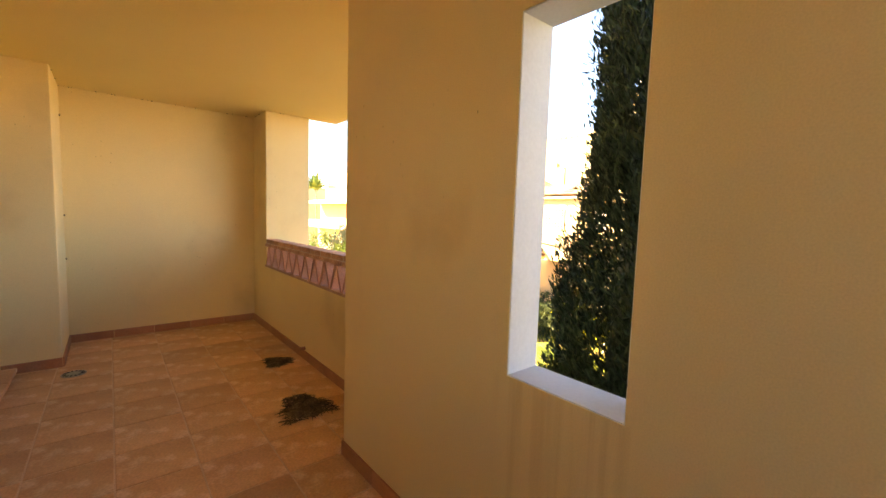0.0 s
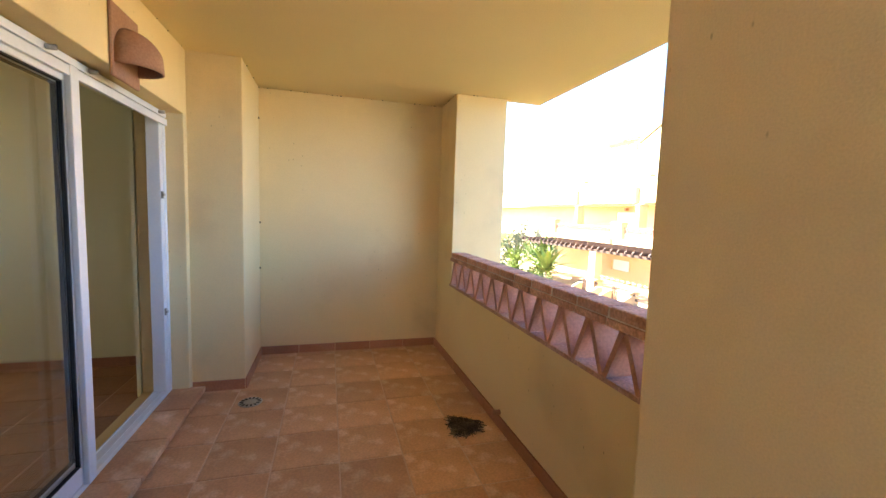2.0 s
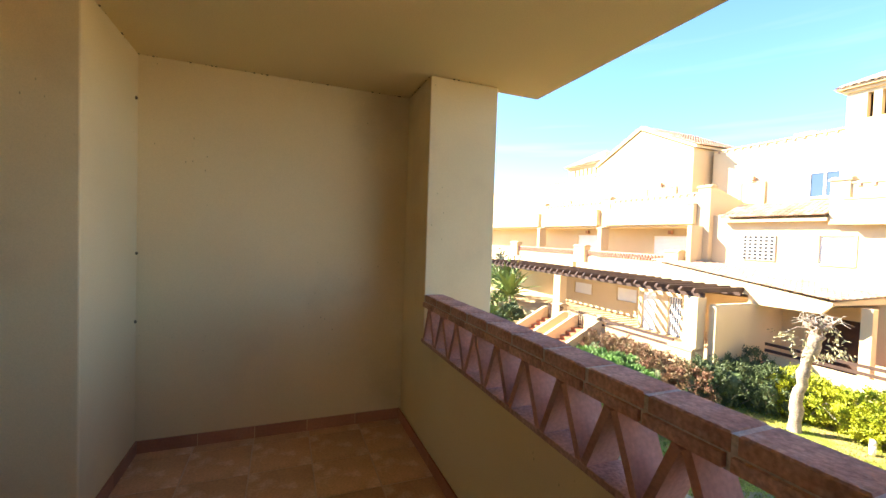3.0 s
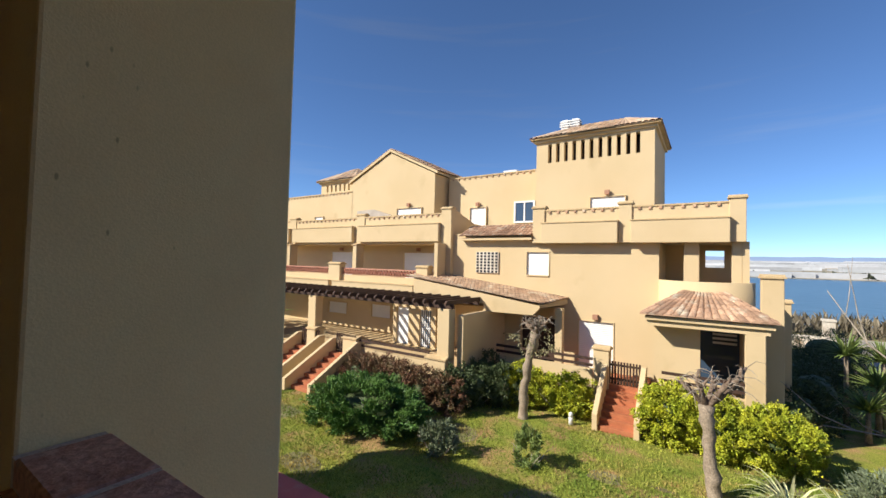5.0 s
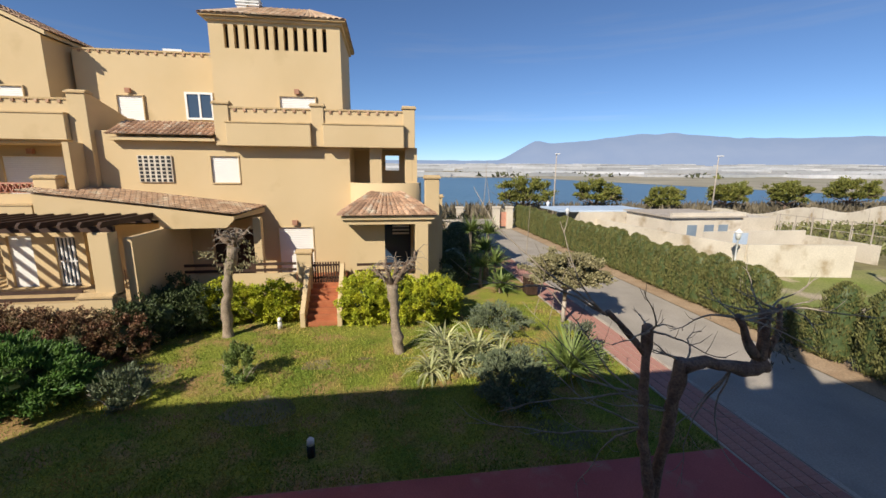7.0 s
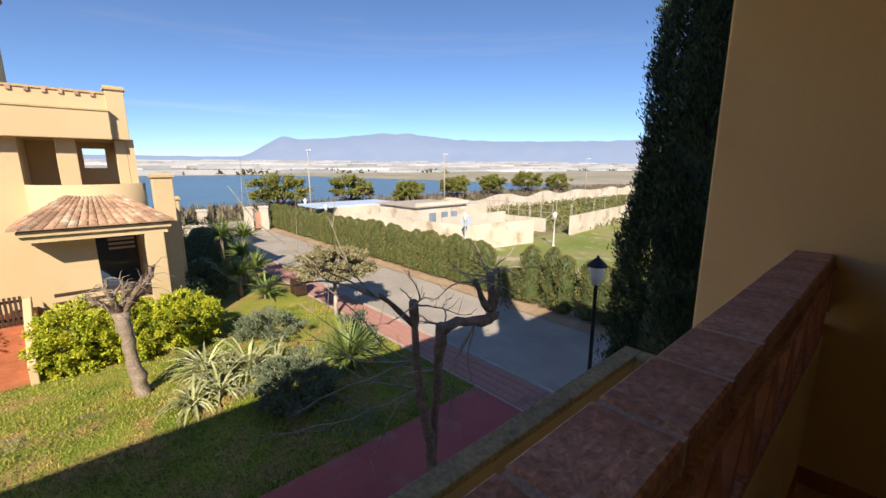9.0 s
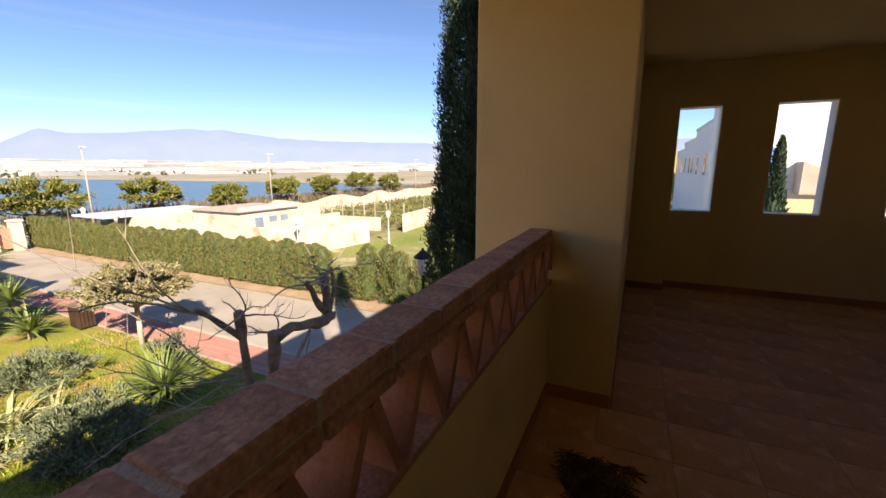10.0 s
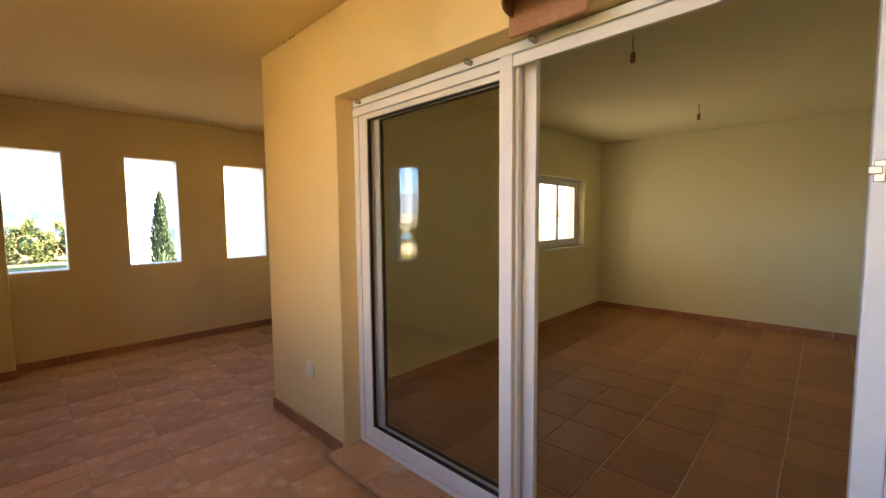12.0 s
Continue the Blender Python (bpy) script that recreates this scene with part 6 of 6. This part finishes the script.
for x, y, h in ((31.0, -12.4, 2.6), (34.8, -8.9 - 3.4, 2.9), (15.8, -22.3, 2.5), (18.0, -15.6, 2.7)):
    post_lamp((x, y, GROUND), h, "white garden lantern on a pole behind the hedge", False)


def street_lamp(at, h):
    t = thing("street_lamp", "tall slender grey street lamp by the shore road", "street lamp", at, "shore street lamps")
    part("pole", Sheet().tube([(0, 0, 0), (0, 0, h)], [0.11, 0.05], 8), KERB, t)
    part("head", Sheet().box(-0.7, 0.15, -0.12, 0.12, h - 0.05, h + 0.08), WHITE, t, "", 0.03)


for y in (-17.7, -38.9, -80.5):
    street_lamp((46.0, y, GROUND), 7.5)

comp = thing("walled_compound", "weathered whitewashed garden compound behind the hedge", "compound", (18, -17, GROUND))


def cw(name, s, material, label=""):
    s.v = [(x - 18, y + 17, z - GROUND) for x, y, z in s.v]
    return part(name, s, material, comp, label)


def wavy_fence(name, pts, h, label):
    """A sagging pale sheet fence: each bay dips between its posts."""
    s = Sheet()
    for (xa, ya), (xb, yb) in zip(pts, pts[1:]):
        L = math.hypot(xb - xa, yb - ya)
        k = max(2, round(L / 0.8))
        for i in range(k):
            a, b = i / k, (i + 1) / k
            za, zb = (h + 0.22 * math.sin(1.1 * L * f / 2 + ya) + 0.12 * math.sin(0.7 * L * f + 1) for f in (a, b))
            p, q = (xa + (xb - xa) * a, ya + (yb - ya) * a), (xa + (xb - xa) * b, ya + (yb - ya) * b)
            s.add([(p[0], p[1], GROUND), (q[0], q[1], GROUND), (q[0], q[1], GROUND + zb), (p[0], p[1], GROUND + za),
                   (p[0] + 0.08, p[1], GROUND), (q[0] + 0.08, q[1], GROUND), (q[0] + 0.08, q[1], GROUND + zb), (p[0] + 0.08, p[1], GROUND + za)],
                  [(0, 3, 2, 1), (4, 5, 6, 7), (3, 7, 6, 2)])
    return cw(name, s, WHITEWALL, label)


def wall_run(name, pts, h, t=0.2, material=None, label=""):
    s = Sheet()
    for (xa, ya), (xb, yb) in zip(pts, pts[1:]):
        d = Vector((xb - xa, yb - ya))
        nrm = Vector((-d.y, d.x)).normalized() * t / 2
        s.prism([(xa + nrm.x, ya + nrm.y), (xb + nrm.x, yb + nrm.y), (xb - nrm.x, yb - nrm.y), (xa - nrm.x, ya - nrm.y)], "z", GROUND, GROUND + h)
    return cw(name, s, material or WHITEWALL, label)


wall_run("boundary_wall", [(18.6, -16.8), (17.7, -22.4)], 1.75)
wall_run("boundary_wall", [(17.7, -27.6), (19.3, -41.4), (22, -60)], 1.6)
wall_run("boundary_wall", [(18.6, -16.8), (25.5, -15.5), (37, -14.6)], 1.7)
wavy_fence("sheet_fence", [(36.5, -14), (36.0, -30), (36.5, -42), (39, -86), (42, -130)], 1.7, "sagging white sheet fence")
wall_run("boundary_wall", [(28.4, -27.1), (20.0, -27.4)], 1.2)
cw("hut", Sheet().box(24.8, 30, -22.5, -17.0, GROUND, -1.55), WHITEWALL, "low whitewashed hut")
cw("hut_roof", Sheet().box(24.6, 30.2, -22.7, -16.8, -1.55, -1.45), KERB)
for y in (-18.6, -19.9, -21.0):
    cw("hut_door", Sheet().box(24.76, 24.8, y - 0.36, y + 0.36, -3.7, -2.05), SLATE, "grey-blue hut door")
cw("hut", Sheet().box(26.5, 31, -27.0, -22.5, GROUND, -1.8), WHITEWALL, "low whitewashed hut")
cw("tank_roof", Sheet().box(31, 35.5, -20, -13.5, GROUND, -1.75), WHITEWALL)
cw("blue_roof", Sheet().box(31.2, 35.3, -19.8, -11.8, -1.75, -1.6), PALEBLUE, "pale blue flat roof")
cw("hut_parapet", Sheet().box(24.7, 24.85, -22.6, -16.9, -1.45, -1.2), WHITEWALL)
cw("yard_wall", Sheet().box(19.8, 28.0, -24.6, -24.4, GROUND, GROUND + 1.0), WHITEWALL)
cw("yard_wall", Sheet().box(22.0, 22.2, -24.4, -17.2, GROUND, GROUND + 1.9), WHITEWALL)
cw("yard_door", Sheet().box(21.96, 22.0, -20.2, -19.2, GROUND, GROUND + 1.8), PALEBLUE, "grey-blue metal yard door")
for i in range(7):
    x0 = 19.2 + 1.2 * i
    cw("fence_frame", Sheet().box(x0, x0 + 0.05, -27.3, -27.25, GROUND + 1.2, GROUND + 2.5).box(x0 + 0.05, x0 + 1.2, -27.29, -27.26, GROUND + 2.42, GROUND + 2.46).box(x0 + 0.05, x0 + 1.2, -27.29, -27.26, GROUND + 1.75, GROUND + 1.78), KERB, "thin grey fence frame")
rc = random.Random(23)
for i in range(22):
    x0, y0, w0, h0 = rc.uniform(20, 24.3), rc.uniform(-24, -18), rc.uniform(0.3, 0.9), rc.uniform(0.3, 1.0)
    cw("stored_crate", Sheet().box(x0, x0 + w0, y0, y0 + w0 * 0.8, GROUND, GROUND + h0), rc.choice((KERB, CLAY, PALEBLUE, WOODDARK)), "crates and oddments stored in the yard")
rf = random.Random(14)
for i in range(26):
    x, y = 19 + rf.uniform(0, 16), -24 - rf.uniform(0, 40)
    cw("fence_post", Sheet().tube([(x, y, GROUND), (x, y, GROUND + 2.1)], [0.03, 0.03], 5), KERB)
rng = np.random.default_rng(3)
k = 5000
tagged(part("allotment_plants", Sheet().leaves(np.c_[rng.uniform(18, 36, k), rng.uniform(-75, -28, k), GROUND + rng.uniform(0, 0.6, k)], rng.normal(size=(k, 3)) + np.array([0, 0, 0.8]), 0.6, 0.22, rng), L_HEDGE), "untidy green allotment plants", "plants", kind="stuff")
structure("meadow", flat(-14, 19.0, -70, -11.6, GROUND + 0.01, 40, 60), MEADOW, "rough green meadow behind the hedge", "meadow")

# litter bin and bollards
binn = thing("litter_bin", "dark brown slatted litter bin by the pavement", "litter bin", (16.8, -4.15, GROUND))
part("body", Sheet().box(-0.26, 0.26, -0.26, 0.26, 0.1, 0.82), WOODDARK, binn, "", 0.02)
for i in range(5):
    part("slat", Sheet().box(-0.285, -0.262, -0.25 + 0.105 * i, -0.17 + 0.105 * i, 0.08, 0.86), WOODDARK, binn)
part("lid", Sheet().box(-0.3, 0.3, -0.3, 0.3, 0.86, 0.9), BROWNBARK, binn)
for p in ((7.18, 3.78), (14.0, 6.0)):
    b = thing("bollard_light", "short bollard light with a white head on the lawn", "bollard light", (*p, GROUND), "bollard lights")
    part("stem", Sheet().lathe([(0.075, 0), (0.075, 0.26), (0.06, 0.27)], 14), RUBBER if p[0] < 10 else WHITE, b)
    part("head", Sheet().lathe([(0.07, 0.27), (0.07, 0.38), (0.03, 0.42)], 14), WHITE, b, "white light head")

# buildings seen through the south openings
nb = thing("white_house", "white rendered modern house with blue panels beyond the wall", "house", (-9, -20, GROUND))
part("wall", Sheet().box(-10, 1.0, -5, 0, 0, 8.2), WHITE, nb, "lower white wing")
part("wall", Sheet().box(1.0, 5.0, -5, 0.6, 0, 10.6), WHITE, nb, "tall white stair tower")
part("blue_panel", Sheet().box(-2.2, -1.35, 0.0, 0.5, 0, 8.0), BLUEWALL, nb, "tall blue rendered fin")
part("blue_panel", Sheet().box(3.1, 3.9, 0.6, 0.68, 4.6, 6.3), BLUEWALL, nb, "small blue panel")
part("canopy", Sheet().prism([(0.6, 4.4), (2.6, 4.4), (2.6, 5.7), (1.9, 5.4)], "y", 0.6, 1.5), KERB, nb, "grey sloping stair canopy")
part("garden_wall", Sheet().box(1.2, 3.0, 1.2, 1.4, 0, 4.2), STUCCO_OUT, nb, "cream garden wall")
for xx, z in ((-0.6, 4.3), (-5.6, 4.3), (-5.6, 1.2), (-8.4, 4.3)):
    w = part("window", Sheet().box(xx, xx + 1.1, 0.0, 0.06, z, z + 1.5), WHITE, nb)
    part("pane", Sheet().box(xx + 0.08, xx + 1.02, 0.061, 0.07, z + 0.08, z + 1.42), TINT, w)
nb2 = thing("white_house", "row of white rendered houses with small windows down the street", "house", (-4.6, -26, GROUND))
for k, (y1, h) in enumerate(((0.0, 8.4), (-12.0, 7.9), (-24.0, 7.4))):
    part("wall", Sheet().box(-13, -0.25 * k, y1 - 11.9, y1, 0, h), WHITE, nb2)
    part("parapet", Sheet().box(-13, 0.06 - 0.25 * k, y1 - 11.9, y1 + 0.02, h, h + 0.18), WHITE, nb2)
    for yy in (-3.0, -5.0, -9.0):
        w = part("window", Sheet().box(-0.25 * k, 0.05 - 0.25 * k, y1 + yy - 0.5, y1 + yy + 0.5, 4.9, 6.5), WHITE, nb2)
        part("pane", Sheet().box(0.051 - 0.25 * k, 0.06 - 0.25 * k, y1 + yy - 0.42, y1 + yy + 0.42, 4.98, 6.42), TINT, w)
nb3 = thing("ochre_house", "distant ochre apartment block", "apartment block", (-8.5, -100, GROUND))
part("wall", Sheet().box(-3, 14, -10, 0, 0, 8.6), OCHRE, nb3)
part("wall", Sheet().box(0.8, 4.2, -9, -1, 8.6, 10.4), OCHRE, nb3, "set-back top storey")
for i in range(5):
    for z in (3.2, 6.0):
        part("window", Sheet().box(-2 + i * 3.2, -0.4 + i * 3.2, 0.0, 0.06, z, z + 1.5), TINT, nb3)
structure("street", Sheet().box(-14, 8, -60, -11.7, GROUND - 0.1, GROUND + 0.05), KERB, "pale concrete yard beyond the terrace", "yard")
sc = thing("small_cypress", "slim dark green cypress in the neighbouring yard", "cypress tree", (-3.27, -9.0, GROUND))
rng = np.random.default_rng(66)
q = Sheet()
core = conifer(q, rng, 6.05, 0.40, 7000, 0.13, 0.035, 0.1, 1.0)
part("crown", q, L_CYPRESS, sc)
part("inner_growth", core, L_CYPRESS, sc)
for k, (x, y) in enumerate(((-6.0, -76.0), (-1.8, -75.0), (2.2, -77.0))):
    shrub("yard_tree", "round dusty green tree far down the street", "tree", (x, y, GROUND), (2.6, 2.4, 3.0 - 0.2 * k), 2200, 0.5, 0.25, L_DARK, 97 + k, group="street trees")

# ---- pieces ----
P = 0.38


def tile_mesh(w, d, h=0.012):
    e = 0.004
    return [(0.004, 0.004, -0.02), (w - 0.004, 0.004, -0.02), (w - 0.004, d - 0.004, -0.02), (0.004, d - 0.004, -0.02),
            (0.004, 0.004, h - 0.003), (w - 0.004, 0.004, h - 0.003), (w - 0.004, d - 0.004, h - 0.003), (0.004, d - 0.004, h - 0.003),
            (0.003 + e, 0.003 + e, h), (w - 0.003 - e, 0.003 + e, h), (w - 0.003 - e, d - 0.003 - e, h), (0.003 + e, d - 0.003 - e, h)]


TF = [(0, 1, 5, 4), (1, 2, 6, 5), (2, 3, 7, 6), (3, 0, 4, 7), (4, 5, 9, 8), (5, 6, 10, 9), (6, 7, 11, 10), (7, 4, 8, 11), (8, 9, 10, 11)]
cache = {}


def lay_tiles(parent, regions, gx, gy, z, material, key, lift):
    rt_ = random.Random(3)
    for (x0, x1, y0, y1) in regions:
        i0, i1 = math.floor((x0 - gx) / P), math.ceil((x1 - gx) / P)
        j0, j1 = math.floor((y0 - gy) / P), math.ceil((y1 - gy) / P)
        for i in range(i0, i1):
            for j in range(j0, j1):
                a, b = max(x0, gx + i * P), min(x1, gx + (i + 1) * P)
                c, d = max(y0, gy + j * P), min(y1, gy + (j + 1) * P)
                if b - a < 0.02 or d - c < 0.02:
                    continue
                k = (key, round(b - a, 3), round(d - c, 3))
                if k not in cache:
                    cache[k] = Sheet().add(tile_mesh(b - a, d - c), TF).mesh("tile", material)
                o = part("tile", cache[k], material, parent)
                o.location = (a, c, z + rt_.uniform(0, lift))


lay_tiles(bpy.data.objects["floor"], [(HOUSE, 0.0, -0.565, END), (-3.6, HOUSE, SOUTH, -0.565), (HOUSE, -0.4, SOUTH, -0.565)], -0.34, 2.69, -0.011, TILE, "t", 0.0015)
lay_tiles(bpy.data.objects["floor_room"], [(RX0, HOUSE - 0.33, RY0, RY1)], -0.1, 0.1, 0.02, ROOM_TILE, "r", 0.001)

# skirting tiles


def skirting(parent, p, q, nrm, material=SKIRT, h=0.085):
    p, q, nrm = Vector((*p, 0)), Vector((*q, 0)), Vector((*nrm, 0))
    L = (q - p).length
    n = max(1, round(L / 0.38))
    for i in range(n):
        a, b = p.lerp(q, i / n), p.lerp(q, (i + 1) / n)
        g = (b - a).normalized() * 0.002
        v = [a + g, b - g, b - g + nrm * 0.012, a + g + nrm * 0.012]
        s = Sheet().add([(w.x, w.y, 0.0) for w in v] + [(w.x, w.y, h) for w in v], [(0, 3, 2, 1), (4, 5, 6, 7), (0, 1, 5, 4), (1, 2, 6, 5), (2, 3, 7, 6), (3, 0, 4, 7)])
        part("skirting_tile", s, material, parent)


base = tagged(thing("baseboard", "terracotta tile skirting round the terrace", "baseboard"), kind="structure")
for p, q, nrm in (((-1.825, END), (0.0, END), (0, -1)), ((0.0, 0.03), (0.0, END), (-1, 0)), ((-0.4, 0.03), (0.0, 0.03), (0, 1)), ((-0.4, -2.93), (-0.4, 0.03), (-1, 0)),
                  ((-0.82, -2.93), (-0.4, -2.93), (0, 1)), ((-0.82, SOUTH), (-0.82, -2.93), (-1, 0)), ((-3.36, SOUTH), (-0.82, SOUTH), (0, 1)), ((-3.36, SOUTH), (-3.36, -2.74), (1, 0)),
                  ((HOUSE, -0.565), (HOUSE, 0.40), (1, 0)), ((-3.6, -0.565), (HOUSE, -0.565), (0, -1)), ((HOUSE, 2.75), (-1.825, 2.75), (0, -1)), ((-1.825, 2.75), (-1.825, END), (1, 0))):
    skirting(base, p, q, nrm)
base2 = tagged(thing("baseboard", "terracotta tile skirting round the room", "baseboard", (0, 0, 0.03)), kind="structure")
for p, q, nrm in (((RX0, RY0), (RX0, RY1), (1, 0)), ((RX0, RY0), (RX1 - 0.035, RY0), (0, 1)), ((RX0, RY1), (RX1, RY1), (0, -1))):
    skirting(base2, p, q, nrm)

# pink pavers: the nearest as single pieces, the rest joined
paver = Sheet().box(0.004, 0.196, 0.004, 0.24, 0, 0.02).mesh("paver", PAVER)
rest = Sheet()
rp = random.Random(2)
for i in range(190):
    for j in range(4):
        x, y = 2.0 + 0.2 * i, -5.56 + 0.27 * j
        if 5.0 < x < 19.0:
            o = part("paver", paver, PAVER, pav)
            o.location = (x, y, GROUND + 0.03 + rp.uniform(0, 0.004))
        else:
            rest.box(x + 0.004, x + 0.196, y + 0.004, y + 0.24, GROUND + 0.03, GROUND + 0.05)
tagged(part("far_pavers", rest, PAVER, pav), kind="stuff")
